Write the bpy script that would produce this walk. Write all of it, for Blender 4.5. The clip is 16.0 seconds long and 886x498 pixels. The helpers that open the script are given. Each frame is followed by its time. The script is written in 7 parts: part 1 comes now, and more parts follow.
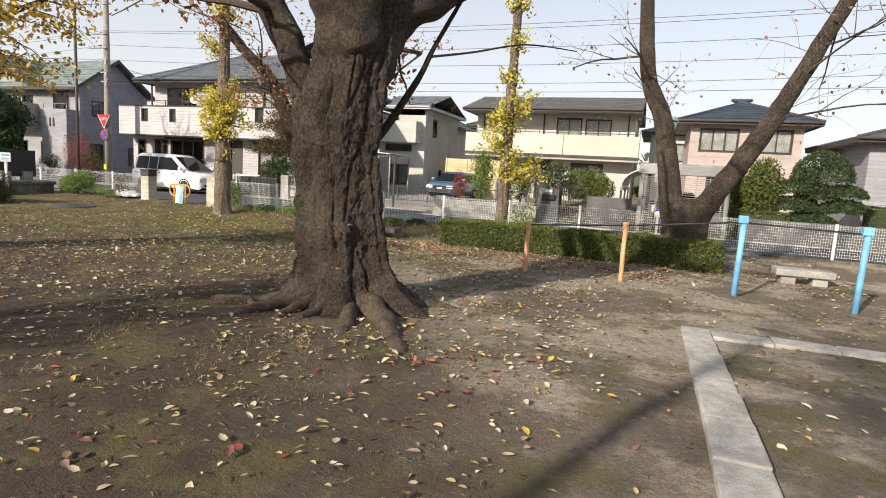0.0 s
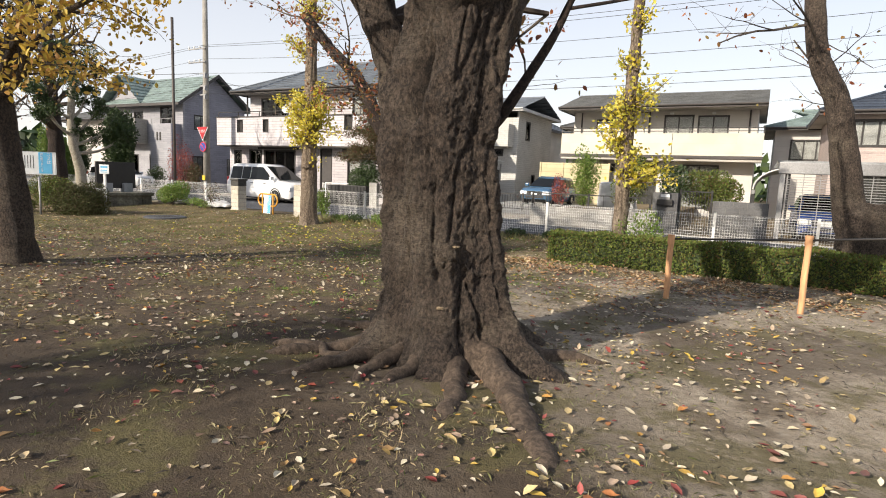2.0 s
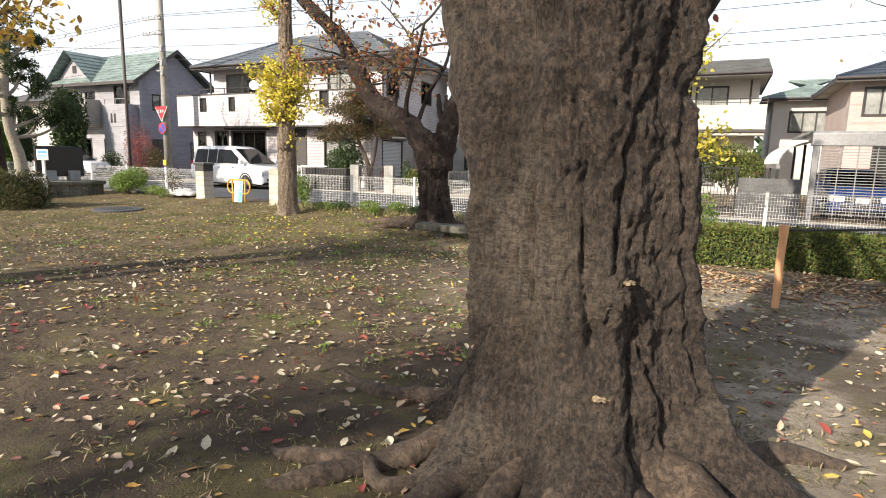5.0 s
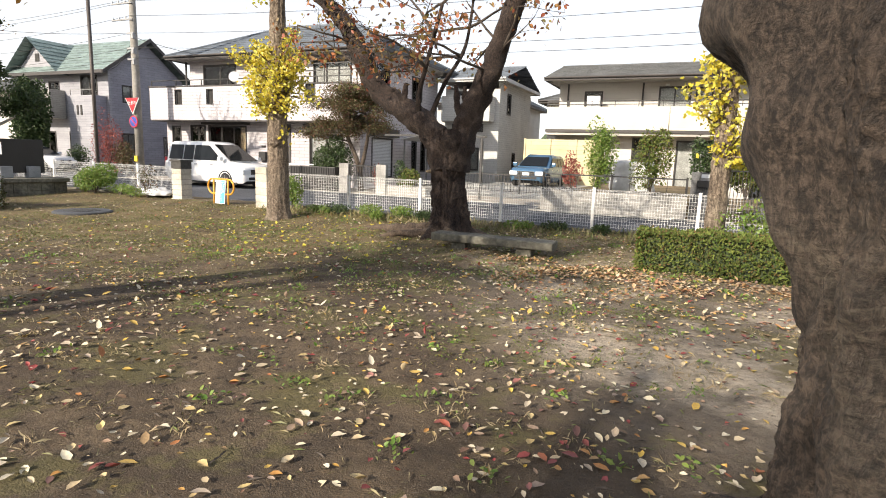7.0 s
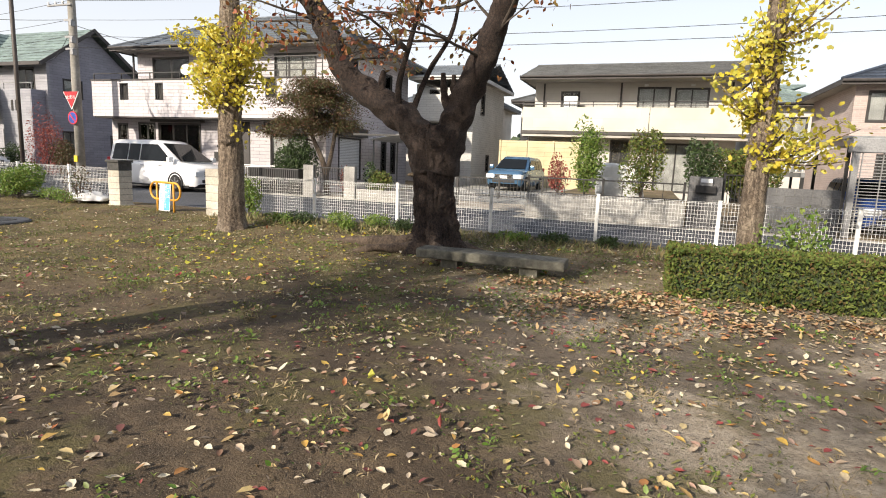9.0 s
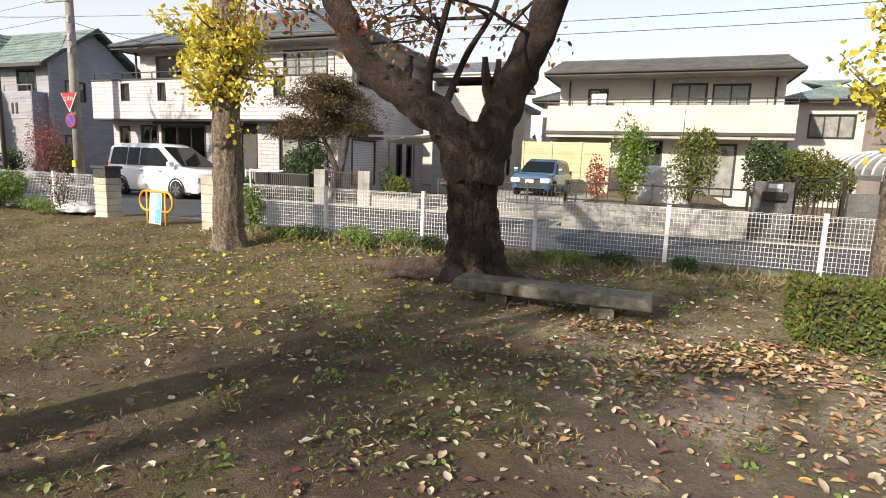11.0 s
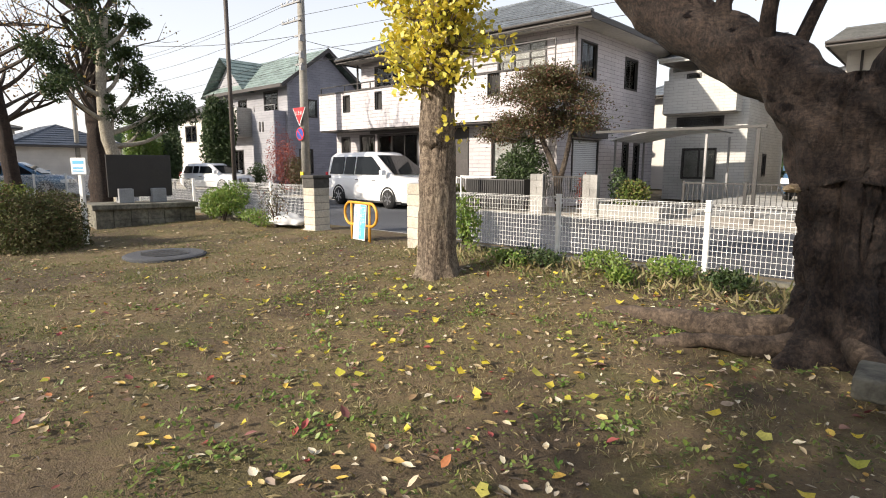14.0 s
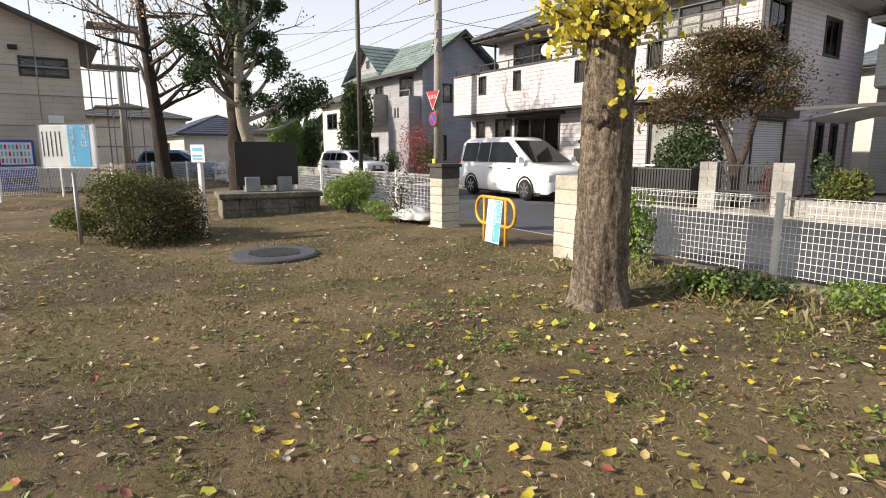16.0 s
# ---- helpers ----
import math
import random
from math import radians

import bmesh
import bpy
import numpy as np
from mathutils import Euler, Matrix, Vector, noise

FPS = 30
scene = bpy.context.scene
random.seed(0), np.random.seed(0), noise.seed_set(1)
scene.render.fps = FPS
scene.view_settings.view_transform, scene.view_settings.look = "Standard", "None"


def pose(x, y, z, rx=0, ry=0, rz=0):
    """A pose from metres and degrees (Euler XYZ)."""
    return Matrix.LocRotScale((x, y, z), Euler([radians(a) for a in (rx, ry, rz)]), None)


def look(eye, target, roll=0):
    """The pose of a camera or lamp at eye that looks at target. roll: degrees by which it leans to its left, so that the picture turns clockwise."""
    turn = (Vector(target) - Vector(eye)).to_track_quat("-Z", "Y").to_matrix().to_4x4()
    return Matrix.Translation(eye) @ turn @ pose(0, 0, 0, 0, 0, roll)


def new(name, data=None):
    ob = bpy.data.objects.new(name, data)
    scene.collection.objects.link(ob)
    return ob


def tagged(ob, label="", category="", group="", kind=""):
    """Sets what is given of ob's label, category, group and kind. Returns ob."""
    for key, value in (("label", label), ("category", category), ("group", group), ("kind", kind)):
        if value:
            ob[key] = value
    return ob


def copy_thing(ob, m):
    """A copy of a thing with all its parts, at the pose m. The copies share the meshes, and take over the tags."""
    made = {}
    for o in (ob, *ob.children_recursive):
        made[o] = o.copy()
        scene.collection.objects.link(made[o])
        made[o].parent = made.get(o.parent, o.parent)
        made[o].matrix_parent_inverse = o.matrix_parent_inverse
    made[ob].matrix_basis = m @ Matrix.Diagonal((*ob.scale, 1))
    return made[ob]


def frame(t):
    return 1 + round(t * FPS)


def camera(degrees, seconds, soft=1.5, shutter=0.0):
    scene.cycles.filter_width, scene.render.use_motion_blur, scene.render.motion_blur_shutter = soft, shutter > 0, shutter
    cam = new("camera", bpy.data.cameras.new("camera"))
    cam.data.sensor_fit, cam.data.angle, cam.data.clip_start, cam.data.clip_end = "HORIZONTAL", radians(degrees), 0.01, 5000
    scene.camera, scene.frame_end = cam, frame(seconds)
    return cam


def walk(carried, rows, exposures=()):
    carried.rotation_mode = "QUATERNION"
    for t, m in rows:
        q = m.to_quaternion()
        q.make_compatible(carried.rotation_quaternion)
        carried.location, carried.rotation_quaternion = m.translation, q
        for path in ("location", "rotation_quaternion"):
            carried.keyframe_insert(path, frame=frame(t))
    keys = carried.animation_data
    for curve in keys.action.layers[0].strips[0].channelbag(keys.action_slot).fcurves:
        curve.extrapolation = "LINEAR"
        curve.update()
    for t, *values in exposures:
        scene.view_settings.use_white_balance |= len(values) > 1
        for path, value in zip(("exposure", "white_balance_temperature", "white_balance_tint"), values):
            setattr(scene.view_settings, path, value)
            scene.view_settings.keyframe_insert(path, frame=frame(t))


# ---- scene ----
cam = camera(76.8, 16.0, soft=1.0)
PATH = [
    (0, (10.107, -16.19, 1.671), (9.424, -14.328, 1.408), 3.4),
    (0.5, (9.905, -15.784, 1.631), (9.127, -13.959, 1.381), 2.83),
    (1, (9.63, -15.368, 1.647), (8.797, -13.569, 1.393), 2.75),
    (1.5, (9.352, -14.991, 1.615), (8.464, -13.216, 1.361), 2.67),
    (2, (9.048, -14.662, 1.605), (8.086, -12.927, 1.35), 2.39),
    (2.5, (8.813, -14.374, 1.59), (7.847, -12.64, 1.334), 2.3),
    (3, (8.56, -14.145, 1.579), (7.604, -12.409, 1.321), 2.49),
    (3.5, (8.204, -13.905, 1.589), (7.262, -12.162, 1.315), 2.69),
    (4, (7.943, -13.674, 1.585), (7.024, -11.927, 1.268), 1.88),
    (6.5, (6.304, -12.443, 1.514), (5.497, -10.641, 1.195), 1.94),
    (7, (5.99, -12.204, 1.546), (5.198, -10.396, 1.225), 2.04),
    (7.5, (5.721, -11.872, 1.497), (4.95, -10.055, 1.177), 2.03),
    (8, (5.473, -11.523, 1.482), (4.736, -9.691, 1.172), 2.22),
    (10.5, (4.287, -9.649, 1.59), (3.645, -7.781, 1.276), 2.19),
    (11, (4.008, -9.252, 1.555), (3.29, -7.409, 1.251), 2.01),
    (11.5, (3.747, -8.892, 1.537), (2.982, -7.067, 1.239), 1.93),
    (12, (3.499, -8.512, 1.546), (2.641, -6.727, 1.258), 1.76),
    (12.5, (3.165, -8.161, 1.527), (2.185, -6.44, 1.246), 1.3),
    (13, (2.828, -7.788, 1.494), (1.717, -6.151, 1.208), 0.75),
    (13.5, (2.549, -7.487, 1.487), (1.317, -5.938, 1.201), 0.49),
    (14, (2.112, -7.153, 1.447), (0.789, -5.683, 1.15), 0.23),
    (14.5, (1.777, -6.806, 1.426), (0.377, -5.413, 1.111), -0.14),
    (15, (1.407, -6.512, 1.414), (-0.064, -5.195, 1.091), -0.01),
    (15.5, (1.028, -6.263, 1.425), (-0.5, -5.018, 1.088), 0.01),
    (16, (0.637, -5.986, 1.448), (-0.986, -4.869, 1.103), 0.05),
]
EXPOSURES = [(0.0, 0.28, 6900, 12), (3.5, 0.57, 6900, 12), (6.5, 0.76, 6900, 12), (8.2, 0.5, 6900, 12), (11.0, 0.47, 6900, 12), (14.5, 0.6, 6900, 12), (16.0, 0.47, 6900, 12)]
walk(cam, [(t, look(eye, target, roll)) for t, eye, target, roll in PATH], EXPOSURES)


# ---- light ----
SUN_DIR = Vector((-0.4, -1.0, 0.0)).normalized()
SUN_EL = radians(26.5)
sun_vec = Vector((SUN_DIR.x * math.cos(SUN_EL), SUN_DIR.y * math.cos(SUN_EL), math.sin(SUN_EL)))
world = bpy.data.worlds.new("world")
scene.world = world
world.use_nodes = True
wn = world.node_tree
sky = wn.nodes.new("ShaderNodeTexSky")
sky.sky_type, sky.sun_disc = "NISHITA", False
sky.sun_elevation, sky.sun_rotation = SUN_EL, math.atan2(sun_vec.x, sun_vec.y)
sky.air_density, sky.dust_density, sky.ozone_density = 1.0, 1.2, 1.0
haze = wn.nodes.new("ShaderNodeMix")
haze.data_type = "RGBA"
haze.inputs[7].default_value = (5.9, 6.0, 6.35, 1)
heading = wn.nodes.new("ShaderNodeTexCoord")
height = wn.nodes.new("ShaderNodeSeparateXYZ")
thin = wn.nodes.new("ShaderNodeMapRange")
thin.inputs[1].default_value, thin.inputs[2].default_value, thin.inputs[3].default_value, thin.inputs[4].default_value = 0.0, 0.75, 0.74, 0.2
wn.links.new(heading.outputs["Generated"], height.inputs[0])
wn.links.new(height.outputs[2], thin.inputs[0])
wn.links.new(thin.outputs[0], haze.inputs[0])
wn.links.new(sky.outputs[0], haze.inputs[6])
wn.links.new(haze.outputs[2], wn.nodes["Background"].inputs[0])
wn.nodes["Background"].inputs[1].default_value = 0.137
sun_data = bpy.data.lights.new("sun", "SUN")
sun_data.energy, sun_data.angle, sun_data.color = 5.0, radians(0.7), (1.0, 0.93, 0.82)
sun = new("sun", sun_data)
sun.matrix_world = look((0, 0, 40), Vector((0, 0, 40)) - sun_vec)


# ---- materials ----
def mat(name, c1, c2=None, rough=0.8, scale=8.0, big=0.6, bump=0.3, bscale=40.0, metal=0.0, dirt=0.25, rnd=0.0, dist=0.02, stretch=(1, 1, 1)):
    """A surface of two colours in fine grain, with larger stains, relief and, for pieces, a shift from one to the next."""
    m = bpy.data.materials.new(name)
    m.use_nodes = True
    t = m.node_tree
    n, l = t.nodes, t.links
    b = n["Principled BSDF"]
    b.inputs["Roughness"].default_value, b.inputs["Metallic"].default_value = rough, metal
    c2 = c2 or tuple(v * 0.75 for v in c1)
    geo = n.new("ShaderNodeNewGeometry")
    mp = n.new("ShaderNodeVectorMath")
    mp.operation = "MULTIPLY"
    mp.inputs[1].default_value = stretch
    l.new(geo.outputs["Position"], mp.inputs[0])
    n1 = n.new("ShaderNodeTexNoise")
    n1.inputs["Scale"].default_value, n1.inputs["Detail"].default_value, n1.inputs["Roughness"].default_value = scale, 6, 0.65
    l.new(mp.outputs[0], n1.inputs["Vector"])
    r1 = n.new("ShaderNodeValToRGB")
    r1.color_ramp.elements[0].position, r1.color_ramp.elements[1].position = 0.35, 0.65
    r1.color_ramp.elements[0].color, r1.color_ramp.elements[1].color = (*c2, 1), (*c1, 1)
    l.new(n1.outputs[0], r1.inputs[0])
    n2 = n.new("ShaderNodeTexNoise")
    n2.inputs["Scale"].default_value, n2.inputs["Detail"].default_value = big, 4
    l.new(geo.outputs["Position"], n2.inputs["Vector"])
    mr = n.new("ShaderNodeMapRange")
    mr.inputs[1].default_value, mr.inputs[2].default_value = 0.35, 0.65
    mr.inputs[3].default_value, mr.inputs[4].default_value = 1 - dirt, 1 + dirt * 0.3
    l.new(n2.outputs[0], mr.inputs[0])
    mx = n.new("ShaderNodeVectorMath")
    mx.operation = "SCALE"
    l.new(r1.outputs[0], mx.inputs[0])
    last = mr.outputs[0]
    if rnd:
        oi = n.new("ShaderNodeObjectInfo")
        m2 = n.new("ShaderNodeMapRange")
        m2.inputs[3].default_value, m2.inputs[4].default_value = 1 - rnd, 1 + rnd
        l.new(oi.outputs["Random"], m2.inputs[0])
        mu = n.new("ShaderNodeMath")
        mu.operation = "MULTIPLY"
        l.new(last, mu.inputs[0])
        l.new(m2.outputs[0], mu.inputs[1])
        last = mu.outputs[0]
    l.new(last, mx.inputs["Scale"])
    l.new(mx.outputs[0], b.inputs["Base Color"])
    if bump:
        n3 = n.new("ShaderNodeTexNoise")
        n3.inputs["Scale"].default_value, n3.inputs["Detail"].default_value = bscale, 5
        l.new(mp.outputs[0], n3.inputs["Vector"])
        bp = n.new("ShaderNodeBump")
        bp.inputs["Strength"].default_value, bp.inputs["Distance"].default_value = bump, dist
        l.new(n3.outputs[0], bp.inputs["Height"])
        l.new(bp.outputs[0], b.inputs["Normal"])
    return m


def leafy(name, colours, rough=0.55, clear=0.25):
    """Leaves whose colour goes by the leaf; some of the light passes through them."""
    m = bpy.data.materials.new(name)
    m.use_nodes = True
    n, l = m.node_tree.nodes, m.node_tree.links
    b = n["Principled BSDF"]
    b.inputs["Roughness"].default_value = rough
    geo = n.new("ShaderNodeNewGeometry")
    ramp = n.new("ShaderNodeValToRGB")
    ramp.color_ramp.interpolation = "LINEAR"
    els = ramp.color_ramp.elements
    while len(els) < len(colours):
        els.new(0.5)
    for i, c in enumerate(colours):
        els[i].position, els[i].color = i / max(1, len(colours) - 1), (*c, 1)
    l.new(geo.outputs["Random Per Island"], ramp.inputs[0])
    nz = n.new("ShaderNodeTexNoise")
    nz.inputs["Scale"].default_value = 90
    l.new(geo.outputs["Position"], nz.inputs["Vector"])
    mr = n.new("ShaderNodeMapRange")
    mr.inputs[3].default_value, mr.inputs[4].default_value = 0.65, 1.3
    l.new(nz.outputs[0], mr.inputs[0])
    mx = n.new("ShaderNodeVectorMath")
    mx.operation = "SCALE"
    l.new(ramp.outputs[0], mx.inputs[0])
    l.new(mr.outputs[0], mx.inputs["Scale"])
    l.new(mx.outputs[0], b.inputs["Base Color"])
    if clear:
        tr = n.new("ShaderNodeBsdfTranslucent")
        l.new(mx.outputs[0], tr.inputs["Color"])
        ms = n.new("ShaderNodeMixShader")
        ms.inputs[0].default_value = clear
        l.new(b.outputs[0], ms.inputs[1])
        l.new(tr.outputs[0], ms.inputs[2])
        l.new(ms.outputs[0], n["Material Output"].inputs["Surface"])
    return m


def siding(name, c1, c2, board=0.15, length=0.9, mortar=0.006, mc=0.6, bump=0.4, rough=0.7):
    """Wall cladding in courses, laid by height."""
    m = bpy.data.materials.new(name)
    m.use_nodes = True
    n, l = m.node_tree.nodes, m.node_tree.links
    b = n["Principled BSDF"]
    b.inputs["Roughness"].default_value = rough
    geo = n.new("ShaderNodeNewGeometry")
    sp = n.new("ShaderNodeSeparateXYZ")
    l.new(geo.outputs["Position"], sp.inputs[0])
    ad = n.new("ShaderNodeMath")
    l.new(sp.outputs[0], ad.inputs[0])
    l.new(sp.outputs[1], ad.inputs[1])
    cb = n.new("ShaderNodeCombineXYZ")
    l.new(ad.outputs[0], cb.inputs[0])
    l.new(sp.outputs[2], cb.inputs[1])
    br = n.new("ShaderNodeTexBrick")
    br.inputs["Scale"].default_value = 1.0
    br.inputs["Brick Width"].default_value, br.inputs["Row Height"].default_value = length, board
    br.inputs["Mortar Size"].default_value, br.inputs["Mortar Smooth"].default_value = mortar, 0.3
    br.inputs["Color1"].default_value, br.inputs["Color2"].default_value = (*c1, 1), (*c2, 1)
    br.inputs["Mortar"].default_value = (*(v * mc for v in c2), 1)
    l.new(cb.outputs[0], br.inputs["Vector"])
    nz = n.new("ShaderNodeTexNoise")
    nz.inputs["Scale"].default_value, nz.inputs["Detail"].default_value = 0.8, 5
    l.new(geo.outputs["Position"], nz.inputs["Vector"])
    mr = n.new("ShaderNodeMapRange")
    mr.inputs[1].default_value, mr.inputs[2].default_value = 0.3, 0.7
    mr.inputs[3].default_value, mr.inputs[4].default_value = 0.84, 1.06
    l.new(nz.outputs[0], mr.inputs[0])
    mx = n.new("ShaderNodeVectorMath")
    mx.operation = "SCALE"
    l.new(br.outputs["Color"], mx.inputs[0])
    l.new(mr.outputs[0], mx.inputs["Scale"])
    l.new(mx.outputs[0], b.inputs["Base Color"])
    bp = n.new("ShaderNodeBump")
    bp.invert = True
    bp.inputs["Strength"].default_value, bp.inputs["Distance"].default_value = bump, 0.012
    l.new(br.outputs["Fac"], bp.inputs["Height"])
    l.new(bp.outputs[0], b.inputs["Normal"])
    return m


def bark(name, c1, c2, c3, sc=14.0, zs=0.35, strength=0.9, dist=0.03, pale=0.5, crack=0.5):
    """Bark: fine flakes, long fissures drawn out upwards by zs, short cross wrinkles, and broad patches of pale lichen."""
    m = bpy.data.materials.new(name)
    m.use_nodes = True
    n, l = m.node_tree.nodes, m.node_tree.links
    b = n["Principled BSDF"]
    b.inputs["Roughness"].default_value = 0.9
    geo = n.new("ShaderNodeNewGeometry")

    def stretched(v):
        q = n.new("ShaderNodeVectorMath")
        q.operation = "MULTIPLY"
        q.inputs[1].default_value = v
        l.new(geo.outputs["Position"], q.inputs[0])
        return q.outputs[0]

    def tex(vec, scale, detail, rough=0.6, warp=0.0):
        q = n.new("ShaderNodeTexNoise")
        q.inputs["Scale"].default_value, q.inputs["Detail"].default_value, q.inputs["Roughness"].default_value = scale, detail, rough
        q.inputs["Distortion"].default_value = warp
        l.new(vec, q.inputs["Vector"])
        return q.outputs[0]

    def rng(src, a, c, lo=0.0, hi=1.0):
        q = n.new("ShaderNodeMapRange")
        q.interpolation_type = "SMOOTHSTEP"
        for i, v in zip((1, 2, 3, 4), (a, c, lo, hi)):
            q.inputs[i].default_value = v
        l.new(src, q.inputs[0])
        return q.outputs[0]

    def calc(op, a, c):
        q = n.new("ShaderNodeMath")
        q.operation = op
        for i, v in ((0, a), (1, c)):
            if isinstance(v, float):
                q.inputs[i].default_value = v
            else:
                l.new(v, q.inputs[i])
        return q.outputs[0]

    def mix(f, a, c):
        q = n.new("ShaderNodeMix")
        q.data_type = "RGBA"
        l.new(f, q.inputs[0])
        for i, v in ((6, a), (7, c)):
            if isinstance(v, tuple):
                q.inputs[i].default_value = (*v, 1)
            else:
                l.new(v, q.inputs[i])
        return q.outputs[2]

    plain = stretched((1, 1, 1))
    flakes = tex(stretched((1, 1, 0.7)), sc * 1.7, 9, 0.78, 0.4)
    wrinkles = tex(stretched((1, 1, 3.6)), sc * 1.0, 7, 0.7, 0.6)
    long = tex(stretched((1, 1, zs)), sc * 0.9, 7, 0.62, 0.9)
    fissure = rng(calc("ABSOLUTE", calc("SUBTRACT", long, 0.5), 0.0), 0.0, 0.04)
    broad = tex(plain, 1.7, 6, 0.6)
    h = calc("ADD", calc("ADD", calc("MULTIPLY", flakes, 0.8), calc("MULTIPLY", wrinkles, 0.5)), calc("MULTIPLY", fissure, 0.3))
    c = mix(rng(flakes, 0.4, 0.62), c2, c1)
    c = mix(calc("MULTIPLY", rng(broad, 0.42, 0.66), calc("MULTIPLY", rng(wrinkles, 0.34, 0.66), pale)), c, c3)
    c = mix(rng(fissure, 0.0, 1.0, crack, 0.0), c, c2)
    l.new(c, b.inputs["Base Color"])
    bp = n.new("ShaderNodeBump")
    bp.inputs["Strength"].default_value, bp.inputs["Distance"].default_value = strength, dist
    l.new(h, bp.inputs["Height"])
    l.new(bp.outputs[0], b.inputs["Normal"])
    return m


def glassy(name, tint, rough=0.03, trans=0.0, ior=1.5):
    m = bpy.data.materials.new(name)
    m.use_nodes = True
    b = m.node_tree.nodes["Principled BSDF"]
    b.inputs["Base Color"].default_value = (*tint, 1)
    b.inputs["Roughness"].default_value, b.inputs["IOR"].default_value = rough, ior
    b.inputs["Transmission Weight"].default_value = trans
    return m


def soil_material():
    """The park's ground: trodden soil, sandy bare patches, moss and thin dead grass, each with its own outline."""
    m = bpy.data.materials.new("park_soil")
    m.use_nodes = True
    n, l = m.node_tree.nodes, m.node_tree.links
    b = n["Principled BSDF"]
    b.inputs["Roughness"].default_value = 0.95
    geo = n.new("ShaderNodeNewGeometry")

    def tex(scale, detail, rough=0.6):
        q = n.new("ShaderNodeTexNoise")
        q.inputs["Scale"].default_value, q.inputs["Detail"].default_value, q.inputs["Roughness"].default_value = scale, detail, rough
        l.new(geo.outputs["Position"], q.inputs["Vector"])
        return q.outputs[0]

    def rng(src, a, c, lo=0.0, hi=1.0):
        q = n.new("ShaderNodeMapRange")
        q.interpolation_type = "SMOOTHSTEP"
        for i, v in zip((1, 2, 3, 4), (a, c, lo, hi)):
            q.inputs[i].default_value = v
        l.new(src, q.inputs[0])
        return q.outputs[0]

    def mix(f, a, c):
        q = n.new("ShaderNodeMix")
        q.data_type = "RGBA"
        if f is not None:
            l.new(f, q.inputs[0])
        for i, v in ((6, a), (7, c)):
            if isinstance(v, tuple):
                q.inputs[i].default_value = (*v, 1)
            else:
                l.new(v, q.inputs[i])
        return q.outputs[2]

    sp = n.new("ShaderNodeSeparateXYZ")
    l.new(geo.outputs["Position"], sp.inputs[0])
    base = mix(rng(tex(3.0, 8, 0.7), 0.35, 0.66), (0.052, 0.034, 0.019), (0.142, 0.098, 0.056))
    grit = mix(rng(tex(120, 3), 0.55, 0.7), base, (0.22, 0.18, 0.125))
    # bare sandy court: the side where the bars stand
    east = n.new("ShaderNodeMath")
    east.operation = "MULTIPLY_ADD"
    east.inputs[1].default_value = 4.0
    l.new(tex(0.35, 6), east.inputs[0])
    l.new(sp.outputs[0], east.inputs[2])
    lean = n.new("ShaderNodeMath")
    lean.operation = "MULTIPLY_ADD"
    lean.inputs[1].default_value = 0.62
    ahead = n.new("ShaderNodeMath")
    ahead.inputs[1].default_value = 11.2
    l.new(sp.outputs[1], ahead.inputs[0])
    l.new(ahead.outputs[0], lean.inputs[0])
    l.new(east.outputs[0], lean.inputs[2])
    sand = mix(rng(tex(14, 6), 0.3, 0.7), (0.33, 0.275, 0.205), (0.47, 0.4, 0.31))
    sand = mix(rng(tex(0.9, 7, 0.65), 0.54, 0.64, 0.0, 0.75), sand, (0.13, 0.095, 0.06))
    c = mix(rng(lean.outputs[0], 8.0, 10.2, 0.0, 0.9), grit, sand)
    # moss and short grass towards the road and the gate
    grass = mix(rng(tex(22, 7, 0.75), 0.36, 0.62), (0.155, 0.1, 0.052), (0.215, 0.16, 0.074))
    yy = n.new("ShaderNodeMath")
    yy.operation = "MULTIPLY_ADD"
    yy.inputs[1].default_value = 6.0
    l.new(tex(0.55, 6, 0.65), yy.inputs[0])
    l.new(sp.outputs[1], yy.inputs[2])
    xx = n.new("ShaderNodeMath")
    xx.operation = "MULTIPLY_ADD"
    xx.inputs[1].default_value = -0.55
    l.new(sp.outputs[0], xx.inputs[0])
    l.new(yy.outputs[0], xx.inputs[2])
    c = mix(rng(xx.outputs[0], -5.5, -0.5, 0.0, 0.8), c, grass)
    damp = rng(tex(0.42, 8, 0.65), 0.47, 0.55, 0.0, 0.66)
    c = mix(damp, c, (0.062, 0.041, 0.024))
    # soil darkened about the great cherry: damp earth, with tree shade painted in
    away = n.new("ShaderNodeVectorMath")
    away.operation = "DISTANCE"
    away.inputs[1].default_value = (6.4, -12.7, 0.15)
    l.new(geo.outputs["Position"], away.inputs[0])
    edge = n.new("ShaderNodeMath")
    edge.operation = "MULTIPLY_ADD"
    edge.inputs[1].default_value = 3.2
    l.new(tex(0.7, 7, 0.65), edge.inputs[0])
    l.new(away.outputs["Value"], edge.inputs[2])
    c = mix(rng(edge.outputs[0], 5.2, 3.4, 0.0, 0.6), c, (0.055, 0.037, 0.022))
    moss = rng(tex(1.1, 7, 0.7), 0.5, 0.6, 0.0, 0.75)
    c = mix(moss, c, (0.122, 0.104, 0.036))
    fleck = rng(tex(38, 6, 0.8), 0.52, 0.66, 0.0, 0.6)
    c = mix(fleck, c, (0.045, 0.032, 0.02))
    straw = rng(tex(75, 5, 0.8), 0.58, 0.7, 0.0, 0.55)
    c = mix(straw, c, (0.25, 0.2, 0.12))
    l.new(c, b.inputs["Base Color"])
    bp = n.new("ShaderNodeBump")
